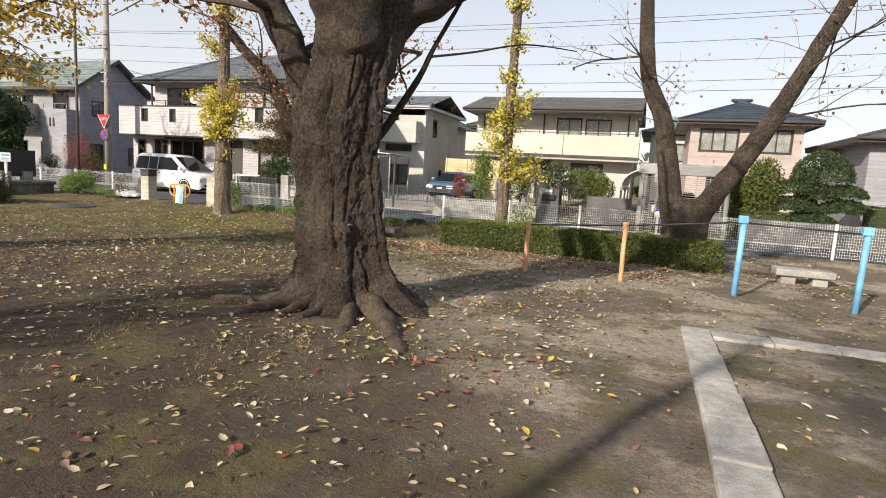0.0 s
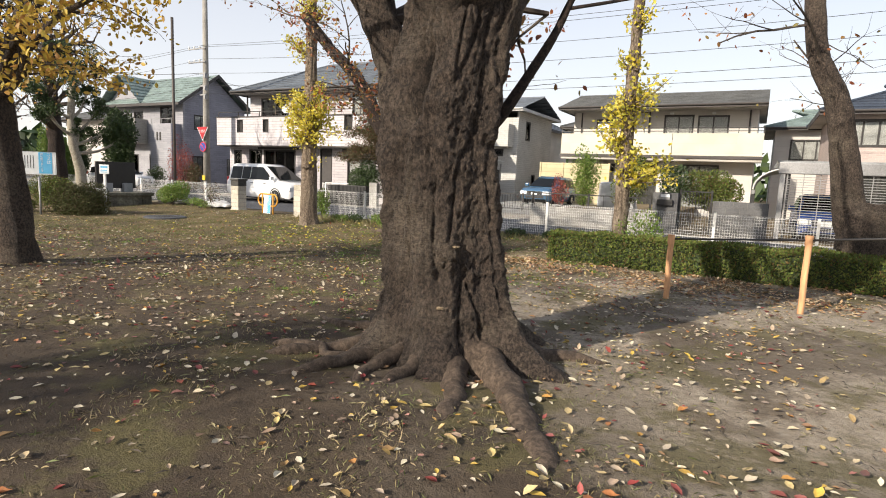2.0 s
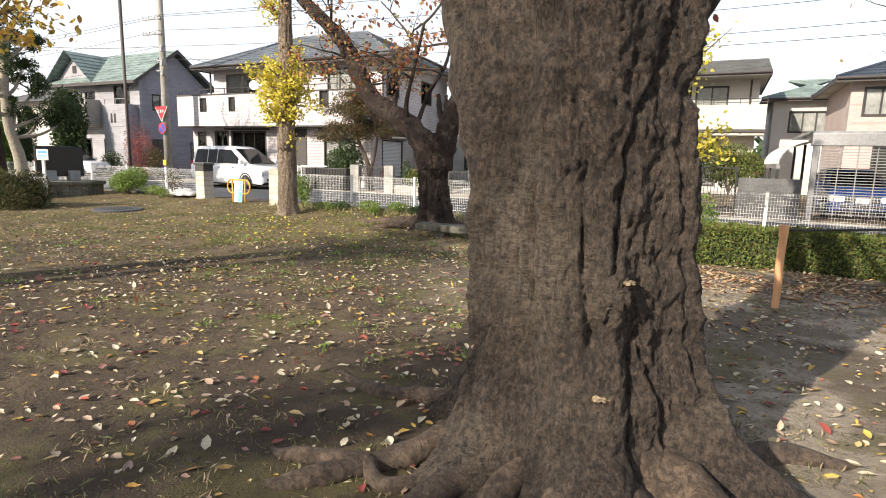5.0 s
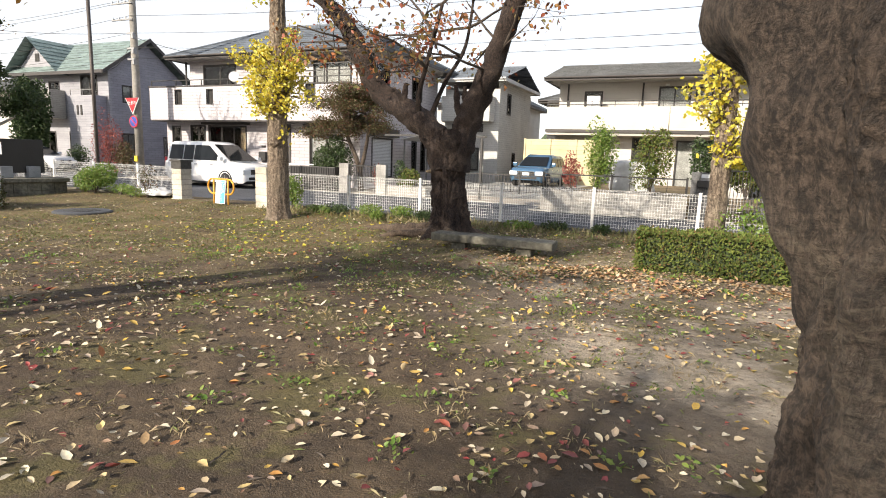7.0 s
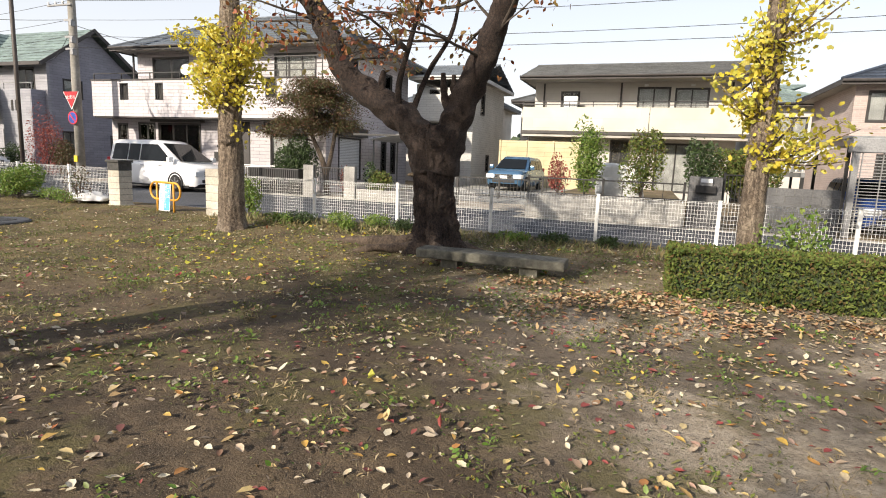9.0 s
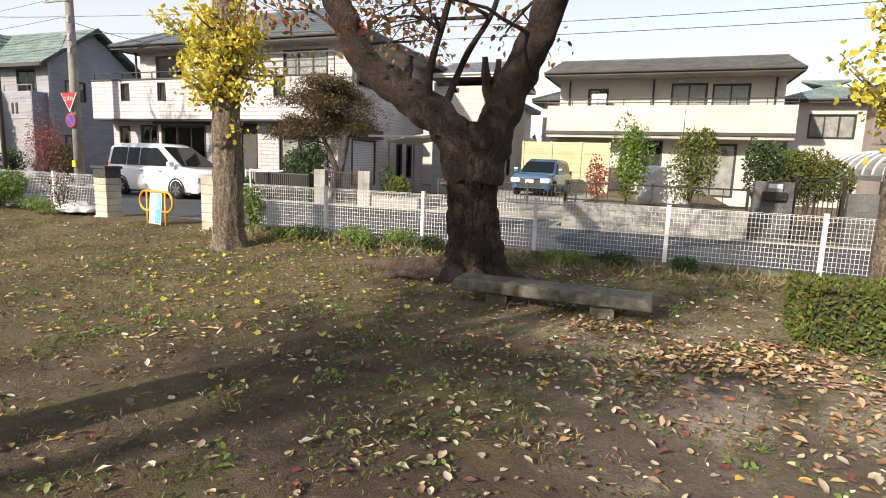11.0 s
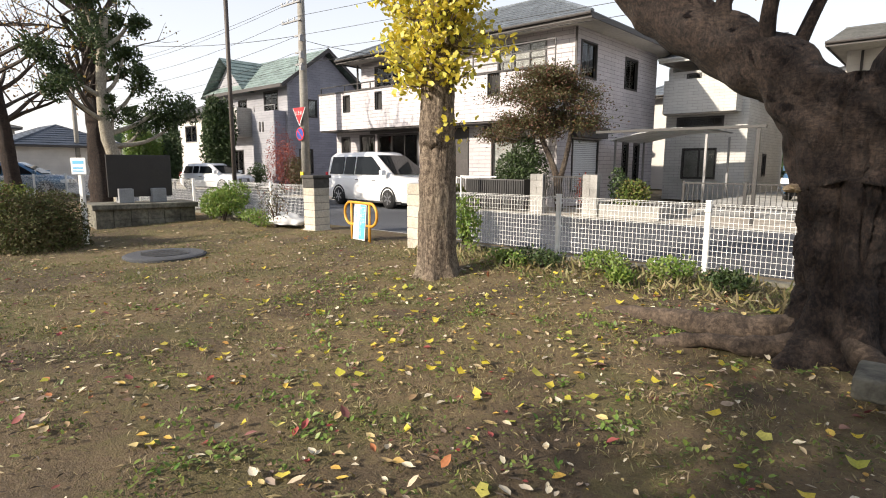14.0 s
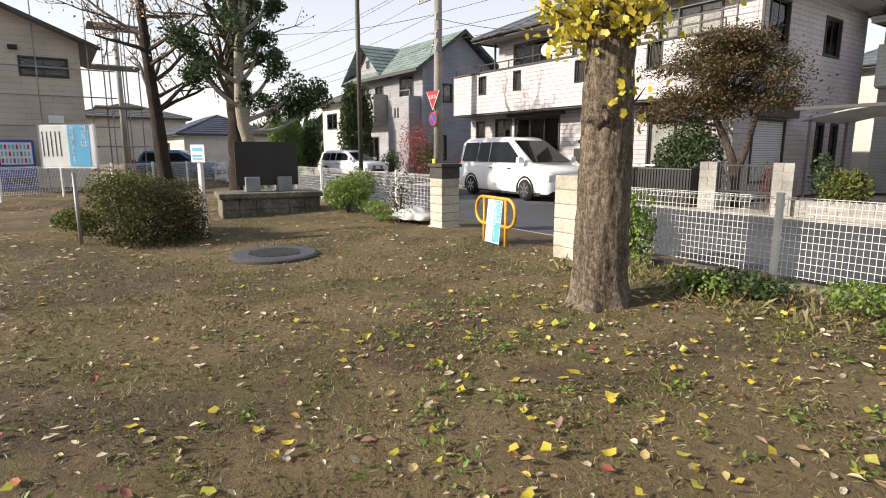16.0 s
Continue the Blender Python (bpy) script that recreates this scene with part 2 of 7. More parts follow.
    bp.inputs["Strength"].default_value, bp.inputs["Distance"].default_value = 1.0, 0.04
    hs = n.new("ShaderNodeMath")
    hs.operation = "MULTIPLY_ADD"
    hs.inputs[1].default_value = 0.4
    l.new(tex(95, 6), hs.inputs[0])
    l.new(tex(13, 8, 0.7), hs.inputs[2])
    l.new(hs.outputs[0], bp.inputs["Height"])
    l.new(bp.outputs[0], b.inputs["Normal"])
    return m


M = {
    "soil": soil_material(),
    "asphalt": mat("asphalt", (0.095, 0.1, 0.112), (0.058, 0.062, 0.07), 0.85, 60, 0.25, 0.5, 220, dirt=0.3),
    "concrete": mat("concrete", (0.42, 0.41, 0.38), (0.3, 0.29, 0.26), 0.9, 20, 1.4, 0.4, 70, dirt=0.4),
    "old_concrete": mat("old_concrete", (0.2, 0.19, 0.15), (0.1, 0.095, 0.075), 0.95, 12, 1.5, 0.6, 50, dirt=0.5),
    "kerb": mat("kerb", (0.55, 0.52, 0.47), (0.34, 0.32, 0.28), 0.9, 9, 1.2, 0.5, 60, dirt=0.35),
    "block": mat("block", (0.4, 0.39, 0.365), (0.28, 0.27, 0.25), 0.92, 25, 0.9, 0.5, 90, dirt=0.3, rnd=0.12),
    "dark_block": mat("dark_block", (0.15, 0.15, 0.15), (0.09, 0.09, 0.09), 0.92, 25, 0.9, 0.5, 90, dirt=0.3, rnd=0.12),
    "mortar": mat("mortar", (0.3, 0.29, 0.27), (0.22, 0.21, 0.19), 0.95, 30),
    "gate_block": mat("gate_block", (0.6, 0.55, 0.46), (0.43, 0.4, 0.33), 0.9, 22, 1.2, 0.4, 70, dirt=0.35, rnd=0.1),
    "gate_cap": mat("gate_cap", (0.09, 0.085, 0.08), (0.045, 0.045, 0.04), 0.8, 18),
    "white_metal": mat("white_metal", (0.82, 0.82, 0.8), (0.7, 0.7, 0.68), 0.45, 6, 1.5, 0.08, 60, dirt=0.15),
    "dark_metal": mat("dark_metal", (0.035, 0.033, 0.032), (0.02, 0.02, 0.02), 0.45, 30, 1, 0.1, 80),
    "grey_metal": mat("grey_metal", (0.35, 0.35, 0.35), (0.24, 0.24, 0.24), 0.5, 30, 1, 0.1, 80, metal=0.4),
    "brown_pole": mat("brown_pole", (0.09, 0.075, 0.065), (0.05, 0.04, 0.035), 0.6, 20),
    "pole": mat("pole", (0.33, 0.31, 0.28), (0.24, 0.23, 0.2), 0.9, 12, 1.2),
    "wood_post": mat("wood_post", (0.76, 0.43, 0.22), (0.58, 0.3, 0.15), 0.75, 20, 3, 0.4, 60, stretch=(1, 1, 0.1)),
    "blue_paint": mat("blue_paint", (0.2, 0.5, 0.78), (0.13, 0.38, 0.65), 0.5, 10, 2, 0.1, 50, dirt=0.3),
    "orange_paint": mat("orange_paint", (0.85, 0.42, 0.05), (0.65, 0.3, 0.03), 0.45, 10, 2, 0.1, 50),
    "sign_white": mat("sign_white", (0.8, 0.82, 0.82), (0.68, 0.7, 0.7), 0.5, 5, 2, 0.05, 30, dirt=0.12),
    "sign_blue": mat("sign_blue", (0.13, 0.48, 0.75), (0.1, 0.4, 0.66), 0.5, 5, 2, 0.05, 30, dirt=0.12),
    "sign_red": mat("sign_red", (0.6, 0.03, 0.04), (0.45, 0.02, 0.03), 0.45, 6, 2, 0.05),
    "deep_blue": mat("deep_blue", (0.03, 0.09, 0.4), (0.02, 0.06, 0.3), 0.4, 6, 2, 0.05),
    "yellow": mat("yellow", (0.85, 0.65, 0.05), (0.7, 0.5, 0.03), 0.6, 6),
    "ink": mat("ink", (0.03, 0.03, 0.035), (0.02, 0.02, 0.02), 0.7, 6, 1, 0),
    "black_stone": mat("black_stone", (0.022, 0.019, 0.019), (0.012, 0.011, 0.011), 0.45, 40, 2, 0.05, 90),
    "grey_stone": mat("grey_stone", (0.3, 0.31, 0.32), (0.2, 0.21, 0.22), 0.7, 50, 2, 0.3, 90),
    "car_white": mat("car_white", (0.82, 0.83, 0.83), (0.8, 0.8, 0.8), 0.18, 3, 0.5, 0, dirt=0.03),
    "car_blue": mat("car_blue", (0.1, 0.2, 0.32), (0.08, 0.17, 0.28), 0.2, 3, 0.5, 0, metal=0.5, dirt=0.05),
    "car_deep": mat("car_deep", (0.03, 0.07, 0.24), (0.025, 0.06, 0.2), 0.25, 3, 0.5, 0, dirt=0.05),
    "car_glass": glassy("car_glass", (0.01, 0.012, 0.014), 0.04, 0.0, 1.22),
    "tyre": mat("tyre", (0.025, 0.025, 0.025), (0.015, 0.015, 0.015), 0.9, 30),
    "rim": mat("rim", (0.55, 0.56, 0.58), (0.4, 0.4, 0.42), 0.3, 20, 2, 0, metal=0.9),
    "chrome": mat("chrome", (0.6, 0.6, 0.62), (0.5, 0.5, 0.5), 0.15, 10, 2, 0, metal=1.0),
    "lamp_glass": glassy("lamp_glass", (0.75, 0.77, 0.78), 0.06),
    "rubber": mat("rubber", (0.03, 0.03, 0.03), (0.02, 0.02, 0.02), 0.7, 20),
    "glass": glassy("glass", (0.05, 0.06, 0.065), 0.02),
    "curtain": mat("curtain", (0.42, 0.41, 0.39), (0.28, 0.275, 0.26), 0.9, 14, 3, 0.5, 10, stretch=(6, 6, 0.2)),
    "curtain_warm": mat("curtain_warm", (0.75, 0.55, 0.32), (0.58, 0.4, 0.22), 0.9, 14, 3, 0.5, 10, stretch=(6, 6, 0.2)),
    "shelter_sheet": mat("shelter_sheet", (0.3, 0.31, 0.31), (0.2, 0.21, 0.21), 0.3, 6, 2, 0.2, 9),
    # near-black colour painted for the darkness of rooms and openings
    "hollow_shade": mat("hollow_shade", (0.06, 0.055, 0.05), (0.03, 0.03, 0.03), 0.9, 5),
    "window_frame": mat("window_frame", (0.05, 0.045, 0.042), (0.03, 0.028, 0.027), 0.5, 10),
    "frame_white": mat("frame_white", (0.6, 0.6, 0.58), (0.5, 0.5, 0.48), 0.5, 10),
    "trim_dark": mat("trim_dark", (0.065, 0.058, 0.055), (0.045, 0.04, 0.038), 0.6, 10),
    "soffit": mat("soffit", (0.5, 0.47, 0.43), (0.4, 0.38, 0.34), 0.8, 8),
    "roof_slate": mat("roof_slate", (0.15, 0.175, 0.2), (0.095, 0.11, 0.13), 0.6, 9, 1.5, 0.3, 60, dirt=0.3, stretch=(1, 3, 1)),
    "roof_green": mat("roof_green", (0.24, 0.31, 0.29), (0.15, 0.2, 0.19), 0.6, 9, 1.5, 0.3, 60, dirt=0.3),
    "roof_grey": mat("roof_grey", (0.12, 0.125, 0.125), (0.08, 0.083, 0.083), 0.75, 9, 1.5, 0.3, 60, dirt=0.3),
    "roof_blue": mat("roof_blue", (0.06, 0.075, 0.1), (0.035, 0.045, 0.065), 0.45, 9, 1.5, 0.3, 60),
    "wall_pinkish": siding("wall_pinkish", (0.52, 0.485, 0.5), (0.45, 0.425, 0.44), 0.15, 0.6, 0.009, 0.55, 0.6),
    "wall_white": siding("wall_white", (0.6, 0.565, 0.575), (0.53, 0.5, 0.515), 0.15, 0.6, 0.009, 0.55, 0.6),
    "wall_bluegrey": siding("wall_bluegrey", (0.29, 0.29, 0.33), (0.24, 0.24, 0.28), 0.15, 0.5),
    "wall_grey": siding("wall_grey", (0.34, 0.34, 0.365), (0.29, 0.29, 0.315), 0.15, 0.9),
    "wall_cream": siding("wall_cream", (0.6, 0.565, 0.47), (0.57, 0.535, 0.44), 0.5, 3.6, 0.004, 0.8, 0.2),
    "wall_offwhite": siding("wall_offwhite", (0.57, 0.545, 0.505), (0.53, 0.505, 0.47), 0.3, 2.4, 0.004, 0.8, 0.2),
    "wall_greige": siding("wall_greige", (0.44, 0.43, 0.4), (0.39, 0.38, 0.35), 0.12, 0.4),
    "wall_pale": siding("wall_pale", (0.52, 0.515, 0.49), (0.47, 0.465, 0.44), 0.12, 0.4),
    "wall_beige": siding("wall_beige", (0.55, 0.49, 0.42), (0.5, 0.45, 0.38), 0.22, 1.8),
    "wall_brick": siding("wall_brick", (0.48, 0.4, 0.37), (0.43, 0.35, 0.32), 0.075, 0.22, 0.008, 1.3),
    "yellow_wall": siding("yellow_wall", (0.58, 0.5, 0.31), (0.55, 0.47, 0.28), 0.22, 2.0, 0.008, 0.6),
    "bark_cherry": bark("bark_cherry", (0.155, 0.112, 0.083), (0.026, 0.018, 0.013), (0.25, 0.205, 0.15), 22, 0.2, 1.0, 0.08, 0.7, 0.3),
    "bark_dark": bark("bark_dark", (0.072, 0.045, 0.034), (0.013, 0.009, 0.007), (0.12, 0.085, 0.066), 20, 0.3, 1.0, 0.05, 0.6, 0.35),
    "bark_ginkgo": bark("bark_ginkgo", (0.34, 0.27, 0.2), (0.085, 0.06, 0.042), (0.36, 0.31, 0.23), 18, 0.14, 1.0, 0.035, 0.6),
    "bark_pale": bark("bark_pale", (0.42, 0.39, 0.32), (0.2, 0.17, 0.13), (0.36, 0.36, 0.28), 16, 0.5, 0.5, 0.02),
    "root": bark("root", (0.135, 0.097, 0.068), (0.045, 0.031, 0.022), (0.16, 0.12, 0.085), 14, 1.0, 0.8, 0.02),
    "twig": mat("twig", (0.1, 0.08, 0.065), (0.05, 0.04, 0.032), 0.9, 30),
    "shell": mat("shell_fungus", (0.36, 0.28, 0.18), (0.17, 0.12, 0.07), 0.8, 40),
    "leaf_cherry": leafy("leaf_cherry", [(0.28, 0.08, 0.04), (0.36, 0.13, 0.05), (0.34, 0.19, 0.07), (0.18, 0.17, 0.05), (0.3, 0.07, 0.05)]),
    "leaf_brown": leafy("leaf_brown", [(0.3, 0.14, 0.05), (0.45, 0.28, 0.07), (0.22, 0.18, 0.05), (0.5, 0.33, 0.08), (0.28, 0.1, 0.05)]),
    "leaf_yellow": leafy("leaf_yellow", [(0.66, 0.43, 0.07), (0.72, 0.54, 0.12), (0.5, 0.25, 0.07), (0.7, 0.5, 0.08), (0.42, 0.34, 0.08)], 0.5, 0.4),
    "leaf_ginkgo": leafy("leaf_ginkgo", [(0.68, 0.53, 0.05), (0.74, 0.61, 0.1), (0.62, 0.53, 0.06), (0.46, 0.46, 0.07), (0.82, 0.72, 0.22)], 0.5, 0.35),
    "leaf_hedge": leafy("leaf_hedge", [(0.05, 0.1, 0.015), (0.12, 0.16, 0.03), (0.17, 0.2, 0.04), (0.06, 0.08, 0.02), (0.15, 0.09, 0.03)], 0.85, 0.2),
    "leaf_dull": leafy("leaf_dull", [(0.04, 0.055, 0.016), (0.08, 0.07, 0.025), (0.07, 0.1, 0.025), (0.07, 0.04, 0.02), (0.1, 0.11, 0.03)], 0.85, 0.15),
    "leaf_green": leafy("leaf_green", [(0.022, 0.045, 0.013), (0.04, 0.075, 0.02), (0.06, 0.095, 0.025), (0.025, 0.035, 0.015)], 0.6, 0.15),
    "leaf_bright": leafy("leaf_bright", [(0.1, 0.2, 0.03), (0.16, 0.26, 0.05), (0.22, 0.28, 0.06), (0.12, 0.16, 0.04)], 0.5, 0.3),
    "leaf_maple": leafy("leaf_maple", [(0.13, 0.06, 0.03), (0.075, 0.085, 0.03), (0.1, 0.1, 0.035), (0.14, 0.05, 0.035), (0.05, 0.07, 0.022)]),
    "leaf_red": leafy("leaf_red", [(0.3, 0.07, 0.05), (0.22, 0.05, 0.05), (0.36, 0.12, 0.08)]),
    "leaf_fallen": leafy("leaf_fallen", [(0.62, 0.54, 0.38), (0.48, 0.37, 0.22), (0.58, 0.45, 0.19), (0.17, 0.09, 0.055), (0.68, 0.61, 0.46), (0.14, 0.06, 0.05), (0.3, 0.05, 0.045), (0.6, 0.42, 0.08), (0.26, 0.15, 0.09), (0.62, 0.56, 0.42), (0.66, 0.58, 0.4), (0.22, 0.05, 0.055)], 0.6, 0.05),
    "leaf_orange": leafy("leaf_orange", [(0.42, 0.22, 0.09), (0.5, 0.36, 0.2), (0.25, 0.1, 0.05), (0.55, 0.45, 0.3), (0.33, 0.2, 0.1)], 0.6, 0.05),
    "grass": leafy("grass", [(0.3, 0.24, 0.12), (0.22, 0.18, 0.08), (0.12, 0.16, 0.04), (0.34, 0.28, 0.16), (0.1, 0.14, 0.03)], 0.6, 0.2),
    "straw": leafy("straw", [(0.34, 0.27, 0.16), (0.28, 0.21, 0.12), (0.4, 0.33, 0.2), (0.22, 0.16, 0.08), (0.2, 0.19, 0.08)], 0.7, 0.15),
    "shutter": siding("shutter", (0.62, 0.64, 0.66), (0.6, 0.62, 0.64), 0.07, 40.0, 0.012, 0.5),
    "tarp": mat("tarp", (0.75, 0.76, 0.76), (0.6, 0.61, 0.62), 0.4, 6, 2, 0.6, 9),
    "wire": mat("wire", (0.03, 0.03, 0.03), (0.02, 0.02, 0.02), 0.6, 20, 1, 0),
    "laundry": mat("laundry", (0.65, 0.68, 0.75), (0.45, 0.5, 0.65), 0.9, 3, 3, 0.3, 8, stretch=(8, 1, 0.2)),
    "tile_paver": mat("paver", (0.45, 0.4, 0.33), (0.33, 0.29, 0.24), 0.9, 12, 0.8, 0.3, 60),
    "core_shade_green": mat("core_shade_green", (0.06, 0.08, 0.035), (0.03, 0.045, 0.02), 0.95, 3, 0.3, 0.8, 4),
}


# ---- mesh helpers ----
def box(bm, x0, x1, y0, y1, z0, z1):
    vs = [bm.verts.new(p) for p in ((x0, y0, z0), (x1, y0, z0), (x1, y1, z0), (x0, y1, z0), (x0, y0, z1), (x1, y0, z1), (x1, y1, z1), (x0, y1, z1))]
    for f in ((3, 2, 1, 0), (4, 5, 6, 7), (0, 1, 5, 4), (1, 2, 6, 5), (2, 3, 7, 6), (3, 0, 4, 7)):
        bm.faces.new([vs[i] for i in f])
    return vs


def bevelled(x0, x1, y0, y1, z0, z1, r=0.01, seg=2):
    bm = bmesh.new()
    box(bm, x0, x1, y0, y1, z0, z1)
    bmesh.ops.bevel(bm, geom=bm.edges[:], offset=r, segments=seg, affect="EDGES", profile=0.6)
    return bm


def boxes(*rows):
    bm = bmesh.new()
    for r in rows:
        box(bm, *r)
    return bm


def tube(bm, pts, radii, seg=8, cap=True, rough=0.0, freq=3.0):
    """A tapered tube along points, its skin made uneven by rough."""
    pts = [Vector(p) for p in pts]
    rings = []
    side = None
    for i, p in enumerate(pts):
        d = (pts[min(i + 1, len(pts) - 1)] - pts[max(i - 1, 0)]).normalized()
        if side is None:
            side = d.orthogonal().normalized()
        side = (side - d * side.dot(d)).normalized()
        up = d.cross(side)
        ring = []
        for k in range(seg):
            a = 2 * math.pi * k / seg
            q = side * math.cos(a) + up * math.sin(a)
            r = radii[i]
            if rough:
                r *= 1 + rough * noise.noise((p + q * r) * freq)
            ring.append(bm.verts.new(p + q * r))
        rings.append(ring)
    for a, b in zip(rings, rings[1:]):
        for k in range(seg):
            bm.faces.new((a[k], a[(k + 1) % seg], b[(k + 1) % seg], b[k]))
    if cap:
        bm.faces.new(rings[0][::-1])
        bm.faces.new(rings[-1])
    return bm


def tubes(*rows, seg=8):
    bm = bmesh.new()
    for pts, r in rows:
        tube(bm, pts, [r] * len(pts), seg)
    return bm


def spline(pts, n):
    """n points on a smooth line through pts."""
    pts = [Vector(p) for p in pts]
    out = []
    for k in range(n):
        u = k / (n - 1) * (len(pts) - 1)
        i = min(int(u), len(pts) - 2)
        f = u - i
        p0, p1, p2, p3 = pts[max(i - 1, 0)], pts[i], pts[i + 1], pts[min(i + 2, len(pts) - 1)]
        out.append(0.5 * (2 * p1 + (p2 - p0) * f + (2 * p0 - 5 * p1 + 4 * p2 - p3) * f * f + (3 * p1 - p0 - 3 * p2 + p3) * f ** 3))
    return out


def thing(name, label, category, at=(0, 0, 0), turn=0.0, group="", kind=""):
    ob = new(name)
    ob.empty_display_size = 0.2
    ob.matrix_basis = pose(*at, 0, 0, turn)
    return tagged(ob, label, category, group, kind)


def part(name, bm, material, parent=None, label="", smooth=False):
    me = bpy.data.meshes.new(name)
    bmesh.ops.recalc_face_normals(bm, faces=bm.faces[:])
    if smooth:
        for f in bm.faces:
            f.smooth = True
    bm.to_mesh(me)
    bm.free()
    me.materials.append(material)
    ob = new(name, me)
    ob.parent = parent
    return tagged(ob, label)


def structure(name, bm, material, label, category, smooth=False):
    return tagged(part(name, bm, material, None, "", smooth), label, category, "", "structure")


def fast_mesh(name, co, faces, material, parent=None, label=""):
    """A mesh from arrays: co (n, 3), faces (m, k)."""
    me = bpy.data.meshes.new(name)
    m, k = faces.shape
    me.vertices.add(len(co))
    me.vertices.foreach_set("co", np.ascontiguousarray(co, dtype=np.float32).ravel())
    me.loops.add(m * k)
    me.loops.foreach_set("vertex_index", faces.astype(np.int32).ravel())
    me.polygons.add(m)
    me.polygons.foreach_set("loop_start", np.arange(0, m * k, k, dtype=np.int32))
    me.polygons.foreach_set("loop_total", np.full(m, k, dtype=np.int32))
    me.update(calc_edges=True)
    me.validate()
    me.materials.append(material)
    ob = new(name, me)
    ob.parent = parent
    return tagged(ob, label)


OVAL = (np.array([(0, 0, 0), (0.28, 0.25, 0.06), (0.66, 0.23, 0.06), (1, 0, -0.04), (0.66, -0.23, 0.06), (0.28, -0.25, 0.06), (0.5, 0, 0)]),
        np.array([(0, 6, 1), (1, 6, 2), (2, 6, 3), (3, 6, 4), (4, 6, 5), (5, 6, 0)]))
CRUMPLED = (np.array([(0, 0, 0), (0.2, 0.2, 0.16), (0.5, 0.3, 0.22), (0.8, 0.17, 0.12), (1.05, 0.04, 0.1), (0.75, -0.24, 0.2), (0.4, -0.27, 0.18), (0.15, -0.14, 0.08), (0.5, 0, 0)]),
            np.array([(0, 8, 1), (1, 8, 2), (2, 8, 3), (3, 8, 4), (4, 8, 5), (5, 8, 6), (6, 8, 7), (7, 8, 0)]))
DIAMOND = (np.array([(0, 0, 0), (0.45, 0.27, 0.06), (1, 0, 0), (0.45, -0.27, 0.06)]), np.array([(0, 2, 1), (0, 3, 2)]))
FAN = (np.array([(-0.35, 0, 0.02), (0, 0, 0), (0.25, 0.5, 0.1), (0.62, 0.34, 0.05), (0.55, 0.03, 0.0), (0.64, -0.3, 0.06), (0.25, -0.5, 0.1)]),
       np.array([(1, 3, 2), (1, 4, 3), (1, 5, 4), (1, 6, 5)]))
BLADE = (np.array([(0, -0.045, 0), (0, 0.045, 0), (0.55, 0.03, 0.14), (1, 0, 0.0)]), np.array([(0, 2, 1), (0, 3, 2)]))


def leaves(name, centres, size, material, shape=DIAMOND, flat=0.0, rise=0.0, parent=None, label="", seed=1, vary=0.35, curl=0.0):
    """Many small leaves about the given places. flat 1: lying down; rise: how far they point up."""
    r = np.random.RandomState(seed)
    c = np.asarray(centres, float)
    n = len(c)
    v, f = shape
    d = r.normal(size=(n, 3))
    d[:, 2] = d[:, 2] * (1 - flat) + rise
    d /= np.linalg.norm(d, axis=1)[:, None]
    nrm = r.normal(size=(n, 3)) * (1 - 0.82 * flat) + np.array((0, 0, 3.0 * flat))
    s = np.cross(nrm, d)
    s /= np.linalg.norm(s, axis=1)[:, None] + 1e-9
    u = np.cross(d, s)
    k = size * (1 + vary * r.uniform(-1, 1, n))
    vv = np.repeat(v[None], n, 0).astype(float)
    if curl:
        vv[:, :, 2] += curl * r.uniform(-0.3, 1, (n, 1)) * ((vv[:, :, 0] - 0.5) ** 2 + 1.5 * vv[:, :, 1] ** 2)
    co = c[:, None] + k[:, None, None] * (vv[:, :, 0:1] * d[:, None] + vv[:, :, 1:2] * s[:, None] + vv[:, :, 2:3] * u[:, None])
    fc = f[None] + (np.arange(n) * len(v))[:, None, None]
    return fast_mesh(name, co.reshape(-1, 3), fc.reshape(-1, f.shape[1]), material, parent, label)


GROUND_Y = [-300, -30, -12.2, -9.6, -6.8, -5.4, -2.8, -0.6, 0.6, 1.0, 300]
GROUND_Z = [0.2, 0.2, 0.16, 0.07, 0.0, -0.05, -0.04, 0.09, 0.09, -0.04, -0.04]


def ground_z(x, y):
    return float(np.interp(y, GROUND_Y, GROUND_Z)) + (0.03 * noise.noise((x * 0.7, y * 0.7, 0.0)) if y < 0.2 else 0.0)


# ---- ground and road ----
def ground_sheet():
    xs = np.unique(np.concatenate([np.linspace(-400, -30, 12), np.arange(-30, -8, 0.6), np.arange(-8, 16, 0.16), np.arange(16, 32, 1.0), np.linspace(32, 400, 12)]))
    ys = np.unique(np.concatenate([np.linspace(-400, -24, 12), np.arange(-24, -17, 0.6), np.arange(-17, 1.0, 0.16), np.linspace(1.0, 400, 16)]))
    co = np.array([(x, y, ground_z(x, y) + (0.012 * noise.noise((x * 3, y * 3, 5)) if y < 0 else 0)) for y in ys for x in xs])
    w = len(xs)
    f = np.array([(j * w + i, j * w + i + 1, (j + 1) * w + i + 1, (j + 1) * w + i) for j in range(len(ys) - 1) for i in range(w - 1)])
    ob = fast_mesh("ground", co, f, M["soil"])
    for p in ob.data.polygons:
        p.use_smooth = True
    return tagged(ob, "bare brown park soil with moss and thin dead grass", "ground", "", "structure")


